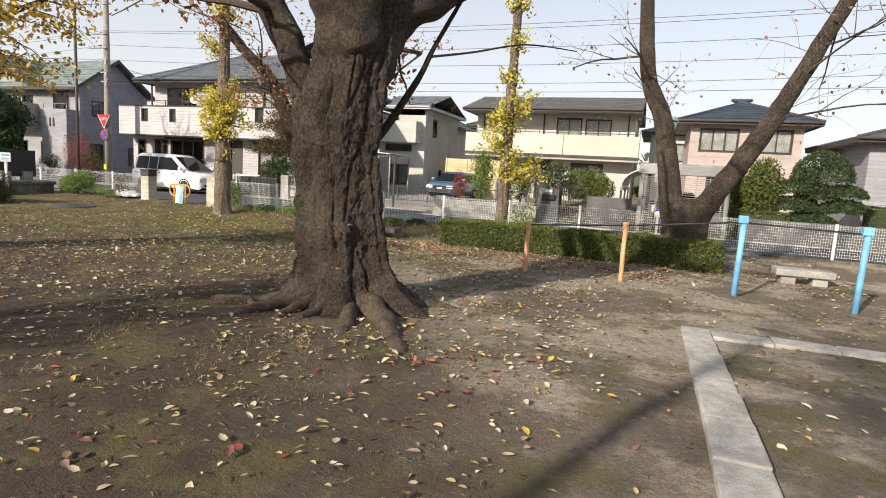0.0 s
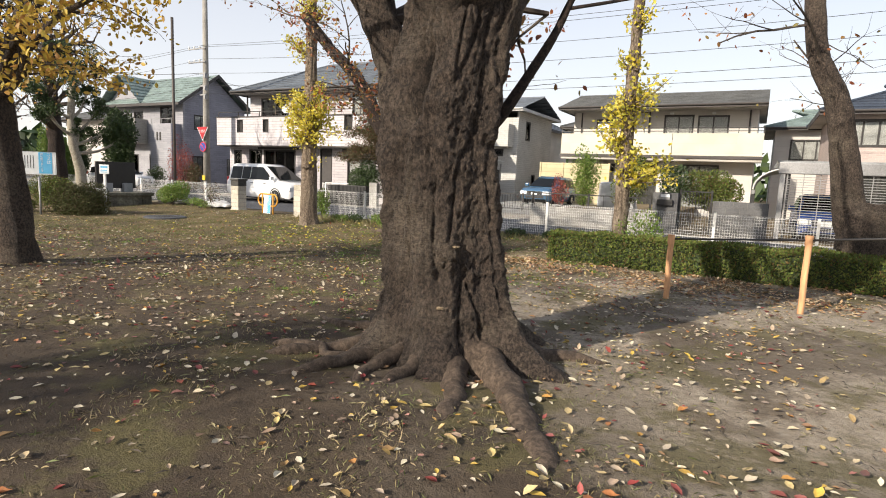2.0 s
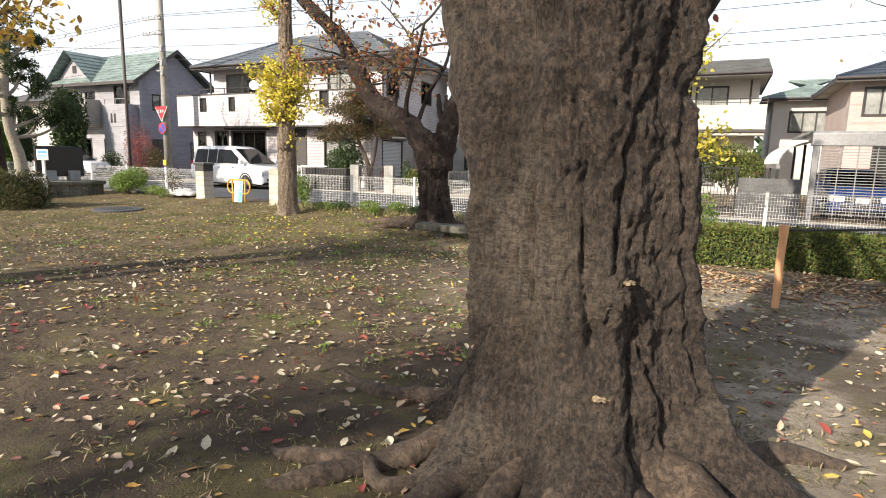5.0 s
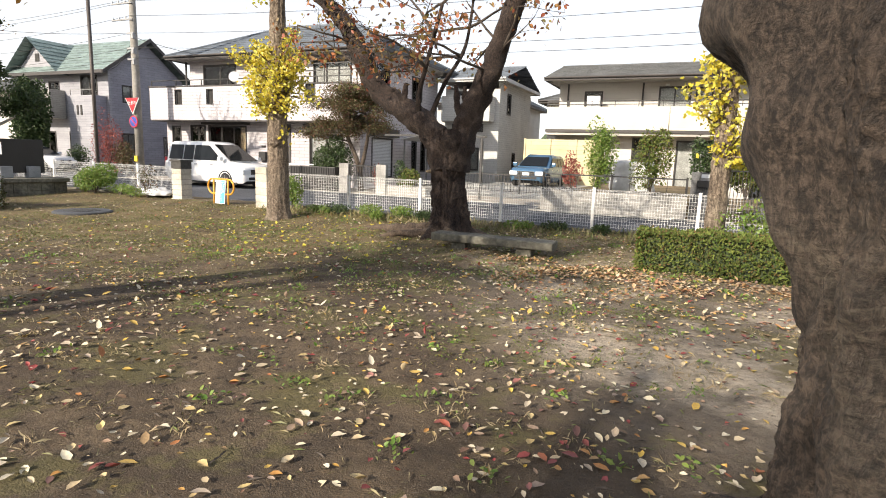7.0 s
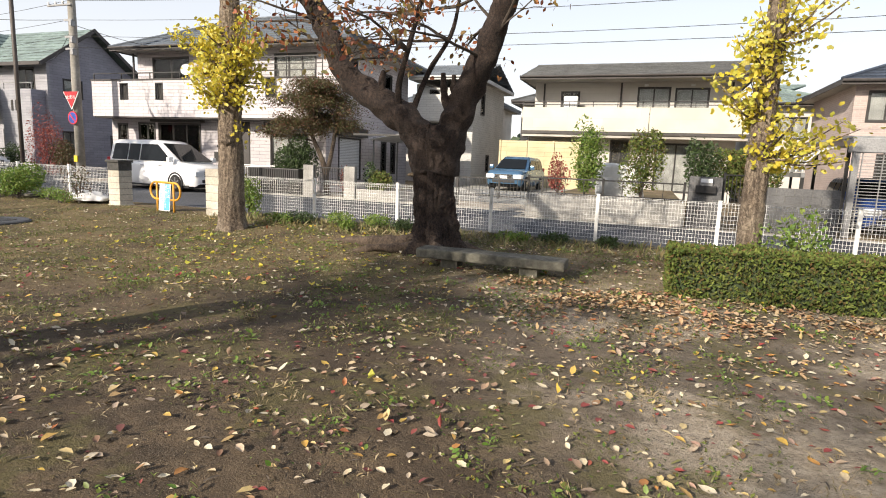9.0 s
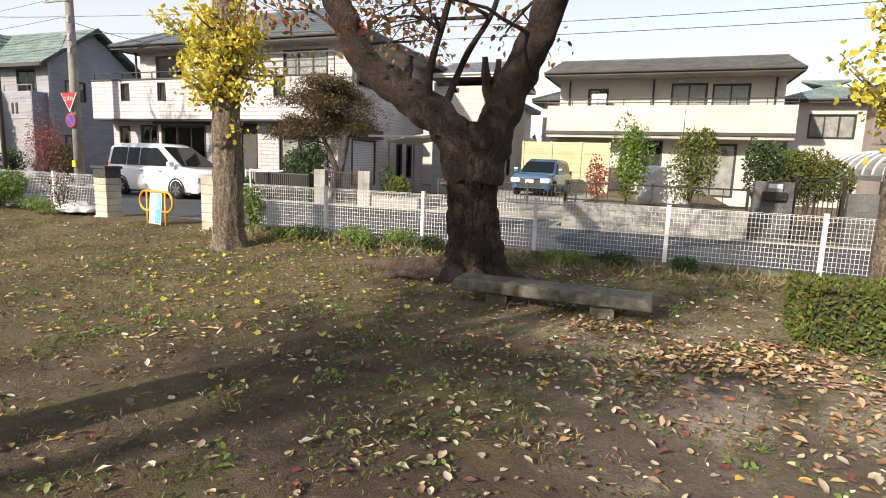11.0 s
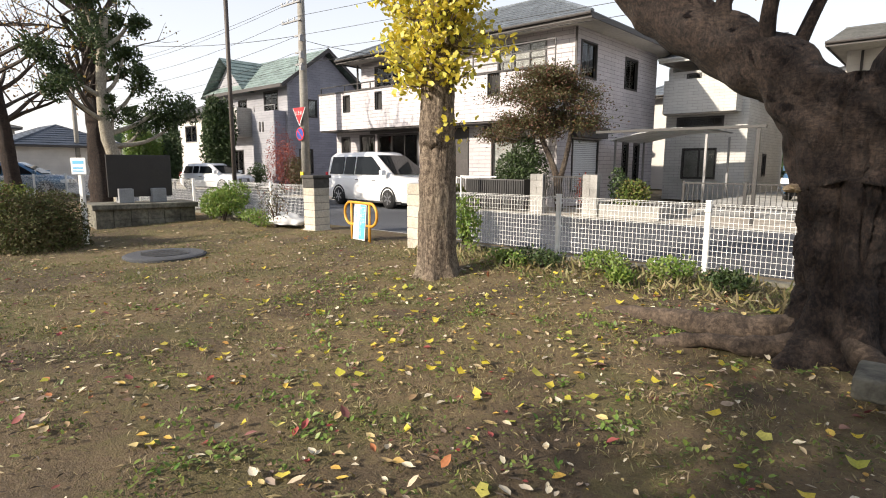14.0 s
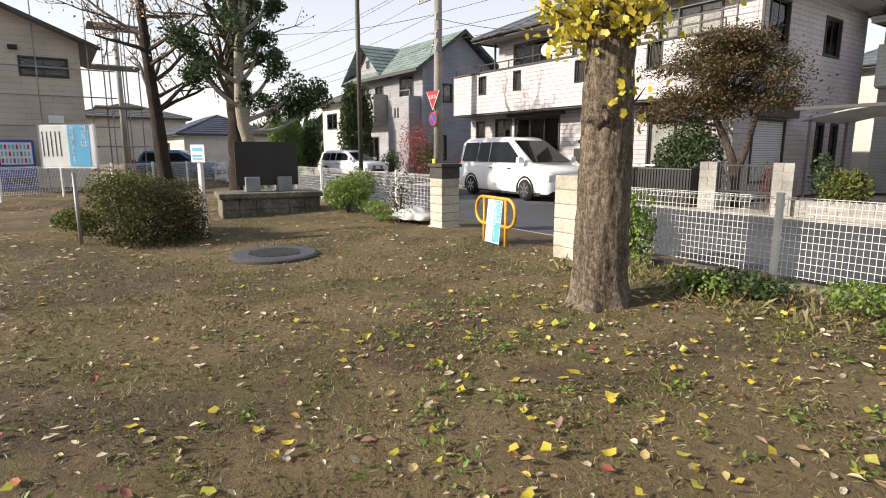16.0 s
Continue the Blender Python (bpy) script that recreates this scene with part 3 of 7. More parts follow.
ground_sheet()
structure("road", boxes((-120, 120, 0.75, 5.2, -0.05, 0.0), (-120, 1.3, 5.2, 7.1, -0.05, 0.0), (-27.0, -20.6, 7.1, 60, -0.05, 0.0)), M["asphalt"], "dark grey asphalt road with faded edges", "road")
structure("pavement", boxes((-20.6, 1.35, 7.22, 10.0, -0.05, 0.03), (1.42, 60, 5.32, 5.55, -0.05, 0.03), (-120, -27, 7.22, 12, -0.05, 0.03), (-7.4, -3.62, 10.0, 15.8, -0.05, 0.035)), M["tile_paver"], "worn concrete forecourt beside the road", "pavement")
bm = bmesh.new()
for y0, y1, za, zb in ((10.0, 12.5, 0.034, 0.35), (12.5, 20.4, 0.35, 0.38)):
    vs = box(bm, -3.6, 1.35, y0, y1, -0.04, za)
    vs[6].co.z = vs[7].co.z = zb
structure("driveway", bm, M["concrete"], "pale concrete drive rising to the parked car", "driveway")
structure("kerb_strip", boxes((-120, -27, 7.1, 7.22, -0.05, 0.035), (-20.6, 1.3, 7.1, 7.22, -0.05, 0.035), (1.3, 1.42, 5.2, 7.22, -0.05, 0.035), (1.42, 60, 5.2, 5.32, -0.05, 0.035)), M["concrete"], "grey concrete gutter along the road", "kerb")
structure("fence_kerb", boxes((-4.1, 40, -0.06, 0.1, -0.1, 0.15), (-26, -7.9, -0.06, 0.1, -0.1, 0.15)), M["old_concrete"], "low concrete footing under the mesh fence", "kerb")
structure("gate_sill", boxes((-7.5, -4.4, -0.55, 0.75, -0.05, 0.075)), M["concrete"], "pale concrete threshold in the park gate", "threshold")


# ---- the kerb round the sandy court ----
def court_kerb():
    t = thing("court_kerb", "pale worn concrete kerb round a bare court", "kerb", (10.56, -9.3, 0.1))
    for i in range(9):
        g = ground_z(10.7, -9.6 - 0.6 * i) - 0.1
        part("kerb_stone", bevelled(0.0, 0.3, -0.60 * (i + 1) + 0.006, -0.60 * i, -0.1, g + 0.045 + 0.006 * (i % 3), 0.012), M["kerb"], t)
    for i in range(8):
        part("kerb_stone", bevelled(0.31 + 0.6 * i, 0.31 + 0.6 * (i + 1) - 0.006, -0.3, 0.0, -0.15, ground_z(11.2 + 0.6 * i, -9.45) - 0.06, 0.012), M["kerb"], t)


court_kerb()


# ---- fences ----
def fence_panel_bm(width=2.0, z0=0.06, z1=0.86):
    bm = bmesh.new()
    n = int(width / 0.052)
    for i in range(n + 1):
        x = width * i / n
        box(bm, x - 0.002, x + 0.002, -0.0025, 0.0025, z0, z1)
    for z in (0.08, 0.15, 0.22, 0.29, 0.36, 0.43, 0.5, 0.57, 0.64, 0.71, 0.785, 0.86):
        box(bm, 0, width, -0.0055, -0.0027, z - 0.0022, z + 0.0022)
    for i in range(n + 1):
        x = width * i / n
        tube(bm, [(x, 0.0, 0.785), (x, 0.055, 0.835), (x, 0.0, 0.862)], [0.002] * 3, 4, False)
    box(bm, 0, width, 0.05, 0.058, 0.83, 0.838)
    return bm


FENCE = []


def fence_run(x0, y0, angle, count, label):
    for i in range(count):
        c, s = math.cos(radians(angle)), math.sin(radians(angle))
        x, y = x0 + 2.06 * i * c, y0 + 2.06 * i * s
        m = pose(x, y, 0.14, 0, 0, angle)
        if FENCE:
            copy_thing(FENCE[0], m)
            continue
        t = thing("mesh_fence", label, "fence", (x, y, 0.14), angle, "white mesh fence panels")
        part("post", bevelled(-0.03, 0.03, -0.03, 0.03, -0.1, 0.88, 0.008), M["white_metal"], t)
        part("post_cap", bevelled(-0.034, 0.034, -0.034, 0.034, 0.88, 0.9, 0.006), M["white_metal"], t)
        for z in (0.42, 0.76):
            part("clamp", boxes((-0.036, 0.036, -0.042, 0.036, z, z + 0.03)), M["white_metal"], t)
        p = part("mesh_panel", fence_panel_bm(), M["white_metal"], t)
        p.location = (0.03, -0.02, 0)
        FENCE.append(t)


FLABEL = "white welded steel mesh fence panel with post"
fence_run(-4.14, 0.02, 0, 20, FLABEL)
fence_run(-9.84, 0.02, 0, 1, FLABEL)
fence_run(-11.9, 0.02, 0, 1, FLABEL)
for k in range(2, 9):
    fence_run(-9.84 - 2.06 * k, 0.02, 0, 1, FLABEL)
fence_run(-26.2, 0.0, -45, 7, FLABEL)


# ---- gate posts and barrier ----
def gate_post(x, y, h, capped):
    t = thing("gate_post", "cream concrete block gate post" + (" with a dark stone cap" if capped else ""), "gate post", (x, y, 0.05), 0, "park gate posts")
    rows = 6
    hh = h / rows
    for i in range(rows):
        part("block", bevelled(-0.19, 0.19, -0.19, 0.19, i * hh + 0.004, (i + 1) * hh - 0.004, 0.014), M["gate_block"], t)
    part("core", boxes((-0.18, 0.18, -0.18, 0.18, -0.15, h - 0.01)), M["mortar"], t)
    if capped:
        part("plinth", bevelled(-0.22, 0.22, -0.22, 0.22, -0.12, 0.06, 0.02), M["gate_block"], t)
        part("cap_block", bevelled(-0.195, 0.195, -0.195, 0.195, h, h + 0.2, 0.012), M["gate_cap"], t, "dark stained top block")
        part("cap", bevelled(-0.225, 0.225, -0.225, 0.225, h + 0.2, h + 0.26, 0.012), M["gate_cap"], t, "dark stone cap")


gate_post(-7.72, -0.2, 0.92, True)
gate_post(-4.32, -0.5, 1.1, False)


def text_mesh(word, size, material, parent, at, rot, name="lettering", upright=False):
    """Letters as a thin mesh; upright sets them one below the other."""
    cu = bpy.data.curves.new("letters", "FONT")
    cu.body = "\n".join(word) if upright else word
    cu.size, cu.align_x, cu.align_y, cu.extrude = size, "CENTER", "CENTER", 0.002
    if upright:
        cu.space_line = 0.95
    tmp = bpy.data.objects.new("letters", cu)
    scene.collection.objects.link(tmp)
    me = bpy.data.meshes.new_from_object(tmp.evaluated_get(bpy.context.evaluated_depsgraph_get()))
    bpy.data.objects.remove(tmp)
    me.materials.clear()
    me.materials.append(material)
    ob = new(name, me)
    ob.parent = parent
    ob.matrix_basis = pose(*at, *rot)
    return ob


def barrier():
    t = thing("bicycle_barrier", "orange painted steel hoop barrier with a blue and white notice", "barrier", (-5.72, -0.68, 0.05), -8)
    pts = []
    for k in range(25):
        a = math.pi / 2 + math.pi * k / 24
        pts.append((-0.34 + 0.2 * math.cos(a), 0, 0.52 + 0.2 * math.sin(a)))
    for k in range(25):
        a = -math.pi / 2 + math.pi * k / 24
        pts.append((0.34 + 0.2 * math.cos(a), 0, 0.52 + 0.2 * math.sin(a)))
    pts.append(pts[0])
    bm = bmesh.new()
    tube(bm, pts, [0.025] * len(pts), 10, False)
    part("hoop", bm, M["orange_paint"], t, "", True)
    for x in (-0.3, 0.3):
        part("leg", tubes((((x, 0, -0.15), (x, 0, 0.72)), 0.024), seg=10), M["orange_paint"], t, "", True)
    b = part("notice_board", bevelled(-0.2, 0.2, -0.055, -0.045, 0.05, 0.7, 0.004), M["sign_white"], t, "white notice with a blue band")
    b.rotation_euler = (radians(-5), 0, 0)
    part("blue_band", boxes((0.0, 0.185, -0.059, -0.0555, 0.07, 0.68)), M["sign_blue"], b, "light blue band")
    text_mesh("ゴミは", 0.11, M["sign_white"], b, (0.13, -0.0595, 0.5), (90, 0, 0), "lettering", True)
    text_mesh("持ち帰りましょう", 0.072, M["sign_white"], b, (0.05, -0.0595, 0.38), (90, 0, 0), "lettering", True)
    part("small_print", boxes((-0.16, -0.145, -0.058, -0.0555, 0.25, 0.6), (-0.12, -0.105, -0.058, -0.0555, 0.3, 0.6), (-0.08, -0.065, -0.058, -0.0555, 0.2, 0.6)), M["sign_blue"], b, "unreadable small print")


barrier()


# ---- notice boards ----
def notice_post(x, y, big):
    z = ground_z(x, y)
    if big:
        t = thing("park_notice", "white and blue litter notice board on a thin post", "sign", (x, y, z), 52)
        part("post", tubes((((0, 0, -0.2), (0, 0, 1.15)), 0.028), seg=10), M["grey_metal"], t, "", True)
        b = part("board", bevelled(-0.46, 0.46, -0.06, -0.04, 1.22, 1.9, 0.03), M["sign_white"], t, "white board with a blue half")
        part("blue_half", boxes((0.02, 0.36, -0.0645, -0.0605, 1.25, 1.88)), M["sign_blue"], b, "light blue panel")
        text_mesh("ゴミは", 0.12, M["sign_white"], b, (0.28, -0.066, 1.7), (90, 0, 0), "lettering", True)
        text_mesh("持ち帰りましょう", 0.075, M["sign_white"], b, (0.1, -0.066, 1.57), (90, 0, 0), "lettering", True)
        part("small_print", boxes(*[(-0.4 + 0.07 * i, -0.385 + 0.07 * i, -0.0635, -0.0605, 1.4, 1.78) for i in range(5)]), M["ink"], b, "unreadable small print")
    else:
        t = thing("park_notice", "small white plate on a square white post", "sign", (x, y, z), 35)
        part("post", bevelled(-0.035, 0.035, -0.035, 0.035, -0.2, 1.42, 0.006), M["white_metal"], t)
        b = part("plate", bevelled(-0.14, 0.16, -0.055, -0.04, 1.3, 1.6, 0.006), M["sign_white"], t, "white plate with dark lettering")
        part("small_print", boxes((-0.1, 0.12, -0.0585, -0.0555, 1.49, 1.55), (-0.1, 0.1, -0.0585, -0.0555, 1.4, 1.43), (-0.1, 0.11, -0.0585, -0.0555, 1.35, 1.37)), M["sign_blue"], b, "unreadable lettering")


notice_post(-9.77, -3.91, False)
notice_post(-9.99, -5.75, True)


# ---- monument ----
def monument():
    t = thing("stone_monument", "black stone slab standing on a mossy block plinth", "monument", (-12.55, -1.9, 0.0), 82)
    for r in range(2):
        for i in range(6):
            w = 2.16 / 6
            part("plinth_block", bevelled(-1.08 + i * w + 0.004, -1.08 + (i + 1) * w - 0.004, -0.55, 0.55, -0.1 + r * 0.25 + 0.004, 0.15 + r * 0.25, 0.012), M["old_concrete"], t)
    part("plinth_cap", bevelled(-1.14, 1.14, -0.62, 0.62, 0.4, 0.52, 0.02), M["old_concrete"], t)
    part("slab", bevelled(-0.7, 0.7, -0.05, 0.08, 0.66, 1.66, 0.01), M["black_stone"], t, "polished black stone slab")
    for x in (-0.36, 0.36):
        part("foot", bevelled(x - 0.16, x + 0.16, -0.22, 0.2, 0.52, 0.86, 0.02), M["grey_stone"], t, "grey granite foot")


monument()


def bench(x, y, length, z0, label, turn=0.0, material="old_concrete"):
    t = thing("stone_bench", label, "bench", (x, y, z0), turn, "low stone benches")
    bm = bevelled(-length / 2, length / 2, -0.21, 0.21, 0.14, 0.28, 0.025, 3)
    bmesh.ops.subdivide_edges(bm, edges=[e for e in bm.edges if e.calc_length() > 0.3], cuts=10, use_grid_fill=True)
    for v in bm.verts:
        v.co += Vector((noise.noise(v.co * 4), noise.noise(v.co * 4 + Vector((7, 0, 0))), noise.noise(v.co * 3 + Vector((0, 9, 0))))) * 0.006
    part("slab", bm, M[material], t, "", True)
    for s in (-1, 1):
        part("foot", bevelled(s * length * 0.27 - 0.13, s * length * 0.27 + 0.13, -0.14, 0.14, -0.12, 0.14, 0.015), M[material], t)


bench(2.9, -3.0, 2.2, -0.05, "weathered low concrete bench beside the dark tree")
bench(13.0, -3.6, 1.02, -0.02, "short pale concrete bench on the bare ground", 4, "concrete")


# ---- bars and posts ----
def low_post(x, y, h):
    t = thing("wooden_post", "orange-brown round wooden post with a worn top", "post", (x, y, ground_z(x, y)), 0, "posts with a bar")
    bm = bmesh.new()
    tube(bm, [(0.004 * math.sin(z * 9), 0, z) for z in np.linspace(-0.2, h, 10)], [0.041] * 9 + [0.036], 14, True, 0.08, 9)
    part("shaft", bm, M["wood_post"], t, "", True)
    bm = bmesh.new()
    tube(bm, [(0, 0, h - 0.12), (0, 0, h + 0.012)], [0.048, 0.05], 12)
    part("collar", bm, M["wood_post"], t)
    return Vector((x, y, ground_z(x, y) + h))


def blue_post(x, y, h):
    t = thing("exercise_post", "light blue painted steel post of a pull-up bar", "post", (x, y, ground_z(x, y)), 0, "posts with a bar")
    part("shaft", tubes((((0, 0, -0.2), (0.02, 0, h)), 0.045), seg=14), M["blue_paint"], t, "", True)
    part("clamp", bevelled(-0.065, 0.075, -0.065, 0.065, h - 0.1, h + 0.02, 0.012), M["blue_paint"], t)
    return Vector((x, y, ground_z(x, y) + h - 0.04))


tops = [low_post(8.02, -6.0, 0.93), low_post(9.71, -5.75, 1.06), blue_post(11.5, -6.1, 1.3), blue_post(13.07, -6.45, 1.27)]
for a, b in zip(tops, tops[1:]):
    d = Vector((0, 0, 0.05))
    bar = part("exercise_bar", tubes(((a - d, b - d), 0.014), seg=8), M["dark_metal"], None, "", True)
    tagged(bar, "thin dark steel bar clamped between two posts", "bar", "bars between the posts")


# ---- manhole ----
def manhole():
    t = thing("manhole", "round concrete manhole with an iron lid", "manhole", (-7.25, -3.5, ground_z(-7.25, -3.5)))
    bm = bmesh.new()
    tube(bm, [(0, 0, -0.1), (0, 0, 0.03), (0, 0, 0.05)], [0.62, 0.62, 0.58], 40)
    part("rim", bm, M["asphalt"], t)
    bm = bmesh.new()
    tube(bm, [(0, 0, 0.0), (0, 0, 0.056)], [0.36, 0.36], 36)
    for i in range(6):
        box(bm, -0.3, 0.3, -0.27 + 0.1 * i, -0.25 + 0.1 * i, 0.05, 0.062)
    part("lid", bm, M["dark_metal"], t, "ribbed iron lid")


manhole()


# ---- trees ----
def grow(bm, p, d, length, r, depth, rnd, tips, up=0.15, spread=0.6, seg=6, kids=3, droop=0.0):
    """A limb that bends, thins and forks; the twig ends gather in tips."""
    n = 5
    pts, rad = [p], [r]
    q, dd = Vector(p), Vector(d).normalized()
    for i in range(n):
        dd = (dd + Vector((rnd.uniform(-1, 1), rnd.uniform(-1, 1), rnd.uniform(-1, 1))) * 0.17 + Vector((0, 0, up * 0.25 - droop * i * 0.05))).normalized()
        q = q + dd * (length / n)
        pts.append(q.copy())
        rad.append(r * (1 - 0.55 * (i + 1) / n))
        if depth <= 1:
            tips.append(q.copy())
    tube(bm, pts, rad, seg if depth > 1 else 4, False, 0.1 if r > 0.03 else 0)
    if depth <= 0:
        return
    for k in range(kids):
        i = rnd.choice((2, 3, 4, 5))
        side = Vector((rnd.uniform(-1, 1), rnd.uniform(-1, 1), rnd.uniform(-0.4, 0.8)))
        nd = (dd * (1 - spread) + side.normalized() * spread).normalized()
        grow(bm, pts[i], nd, length * rnd.uniform(0.5, 0.75), rad[i] * 0.6, depth - 1, rnd, tips, up, spread, max(4, seg - 1), kids, droop)


def scatter(tips, per, rad, rnd, squash=0.8):
    out = []
    for t in tips:
        for _ in range(per):
            v = Vector((rnd.gauss(0, 1), rnd.gauss(0, 1), rnd.gauss(0, squash))) * rad * 0.6
            out.append(t + v)
    return out


def trunk_big(t, spine, radii, mat_bark, flutes, seg=120, rings=150, relief=0.03, notch=None, flare=0.5, flare_h=0.3, phase=0.0):
    """A stout trunk: a spine, a girth, fused ribs that run up it, a flare at the foot and a rugged skin."""
    sp = spline(spine, rings)
    rr = np.interp(np.linspace(0, 1, rings), np.linspace(0, 1, len(radii)), radii)
    co, h0 = [], sp[0].z
    for i, p in enumerate(sp):
        z = p.z - h0
        fl = flare * math.exp(-max(z, 0) / flare_h)
        for k in range(seg):
            a = 2 * math.pi * k / seg
            w = 0.0
            for n, amp, ph, tw in flutes:
                w += amp * math.cos(n * a + ph + tw * z + 0.5 * noise.noise((math.cos(a) * 0.8, math.sin(a) * 0.8, z * 0.9)))
            lobes = 0.5 + 0.5 * math.cos(6 * a + phase + 0.9 * noise.noise((math.cos(a), math.sin(a), 3.0)))
            r = rr[i] * (1 + w) * (1 + fl * (0.35 + 1.1 * lobes ** 2))
            q = Vector((math.cos(a) * r, math.sin(a) * r, 0))
            w3 = p + q
            c = 1 - abs(noise.noise((math.cos(a) * 2.6, math.sin(a) * 2.6, z * 1.3)))
            r += relief * (noise.noise(w3 * 3.1) + 0.7 * noise.noise(w3 * 9.0) + 0.75 * (0.3 - abs(noise.noise(Vector((w3.x * 24, w3.y * 24, w3.z * 11))))) + 0.3 * noise.noise(w3 * 45)) - relief * 1.2 * max(0, c - 0.86) * 6
            if notch:
                na, nz, nw, nh, nd = notch
                da = (a - na + math.pi) % (2 * math.pi) - math.pi
                r -= nd * math.exp(-(da / nw) ** 2 - ((z - nz) / nh) ** 2)
            co.append((p.x + math.cos(a) * r, p.y + math.sin(a) * r, p.z + 0.02 * noise.noise(w3 * 5)))
    f = np.array([(i * seg + k, i * seg + (k + 1) % seg, (i + 1) * seg + (k + 1) % seg, (i + 1) * seg + k) for i in range(rings - 1) for k in range(seg)])
    ob = fast_mesh("trunk", np.array(co), f, mat_bark, t)
    for p in ob.data.polygons:
        p.use_smooth = True
    return ob


def limb(t, pts, r0, r1, material, name="limb", seg=20, n=26, rough=0.16, freq=4.0, girths=None):
    bm = bmesh.new()
    sp = spline(pts, n)
    rr = [r0 + (r1 - r0) * (i / (n - 1)) ** 0.8 for i in range(n)]
    if girths:
        rr = list(np.interp(np.linspace(0, 1, n), np.linspace(0, 1, len(girths)), girths))
    tube(bm, sp, rr, seg, True, rough, freq)
    part(name, bm, material, t, "", True)
    return sp


def roots(t, rows, material):
    for pts, r0, r1 in rows:
        bm = bmesh.new()
        sp = spline([(pts[0][0] * 0.35, pts[0][1] * 0.35, pts[0][2] + 0.05), *pts], 40)
        tube(bm, [p + Vector((noise.noise(p * 4) * 0.05, noise.noise(p * 4 + Vector((9, 0, 0))) * 0.05, 0)) for p in sp], [(r0 + (r1 - r0) * i / 39) * 0.95 for i in range(40)], 24, True, 0.38, 7.0)
        part("root", bm, material, t, "", True)


# the great cherry that the path goes round
rnd = random.Random(5)
T1 = Vector((6.8, -10.47, 0.1))
cherry = thing("cherry_tree", "huge old cherry tree with a fluted, cracked grey-brown trunk", "tree", T1)
trunk_big(cherry, [(0.0, 0, -0.08), (-0.03, -0.01, 0.5), (-0.06, -0.03, 1.1), (-0.1, -0.05, 1.7), (-0.06, -0.05, 2.2), (0.04, -0.02, 2.8), (0.06, -0.05, 3.4)], [0.5, 0.46, 0.445, 0.445, 0.445, 0.455, 0.45, 0.41, 0.385, 0.38], M["bark_cherry"],
          ((3, 0.05, 0.4, 0.25), (5, 0.065, 1.0, -0.3), (8, 0.06, 0.2, 0.2), (13, 0.022, 0.7, 0.3)), 240, 280, 0.036, (radians(-99), 2.3, 0.2, 0.26, 0.36), 0.95, 0.31, 0.6)
cl = [limb(cherry, [(-0.12, 0.05, 0.95), (-0.32, 0.02, 1.5), (-0.58, 0.18, 2.0), (-0.7, 0.2, 2.45), (-0.88, 0.1, 2.9), (-1.08, 0.0, 3.4), (-1.5, -0.3, 4.6), (-2.2, -0.5, 5.8)], 0.36, 0.13, M["bark_cherry"], "limb", 60, 110, 0.32, 4.0, (0.34, 0.31, 0.26, 0.21, 0.18, 0.165, 0.15, 0.1)),
      limb(cherry, [(0.05, -0.03, 2.65), (0.06, -0.12, 2.95), (0.06, -0.32, 3.4), (0.15, -0.8, 4.2), (0.3, -1.6, 5.8)], 0.3, 0.14, M["bark_cherry"], "limb", 60, 90, 0.25, 4.0, (0.3, 0.39, 0.38, 0.28, 0.14)),
      limb(cherry, [(0.05, 0.03, 2.6), (0.3, 0.14, 3.2), (0.75, 0.38, 3.6), (1.4, 0.75, 4.0), (2.6, 1.3, 4.9), (3.6, 1.7, 5.6)], 0.27, 0.12, M["bark_cherry"], "limb", 50, 80, 0.25, 4.0, (0.34, 0.3, 0.25, 0.2, 0.15, 0.1)),
      limb(cherry, [(-0.1, 0.2, 2.2), (-0.35, 0.7, 3.3), (-0.8, 1.4, 4.5), (-1.4, 2.4, 5.6)], 0.26, 0.11, M["bark_cherry"]),
      limb(cherry, [(0.15, 0.08, 1.8), (0.33, 0.17, 2.03), (0.51, 0.27, 2.36), (0.68, 0.37, 2.7), (0.8, 0.42, 3.0), (1.03, 0.55, 3.5), (1.5, 0.75, 4.5)], 0.06, 0.018, M["bark_dark"], "low_branch", 10),
      limb(cherry, [(0.78, 0.41, 2.9), (1.2, 0.6, 2.98), (1.75, 0.9, 3.12), (2.3, 1.2, 3.1)], 0.016, 0.006, M["bark_dark"], "twig", 6)]
bm, tips = bmesh.new(), []
for sp in cl[:4]:
    for f in (0.56, 0.7, 0.84, 0.99):
        i = int(f * len(sp))
        for _ in range(2):
            grow(bm, sp[i], (rnd.uniform(-1, 1), rnd.uniform(-1, 1), rnd.uniform(-0.1, 0.7)), rnd.uniform(1.4, 2.4), 0.055, 2, rnd, tips, 0.1, 0.55, 6, 3)
part("branchwork", bm, M["twig"], cherry)
tips = [p for p in tips if p.z > 2.6]
leaves("crown", scatter(rnd.sample(tips, min(len(tips), 800)), 3, 0.25, rnd), 0.085, M["leaf_cherry"], OVAL, 0, -0.3, cherry, "sparse red and brown autumn leaves", 3)
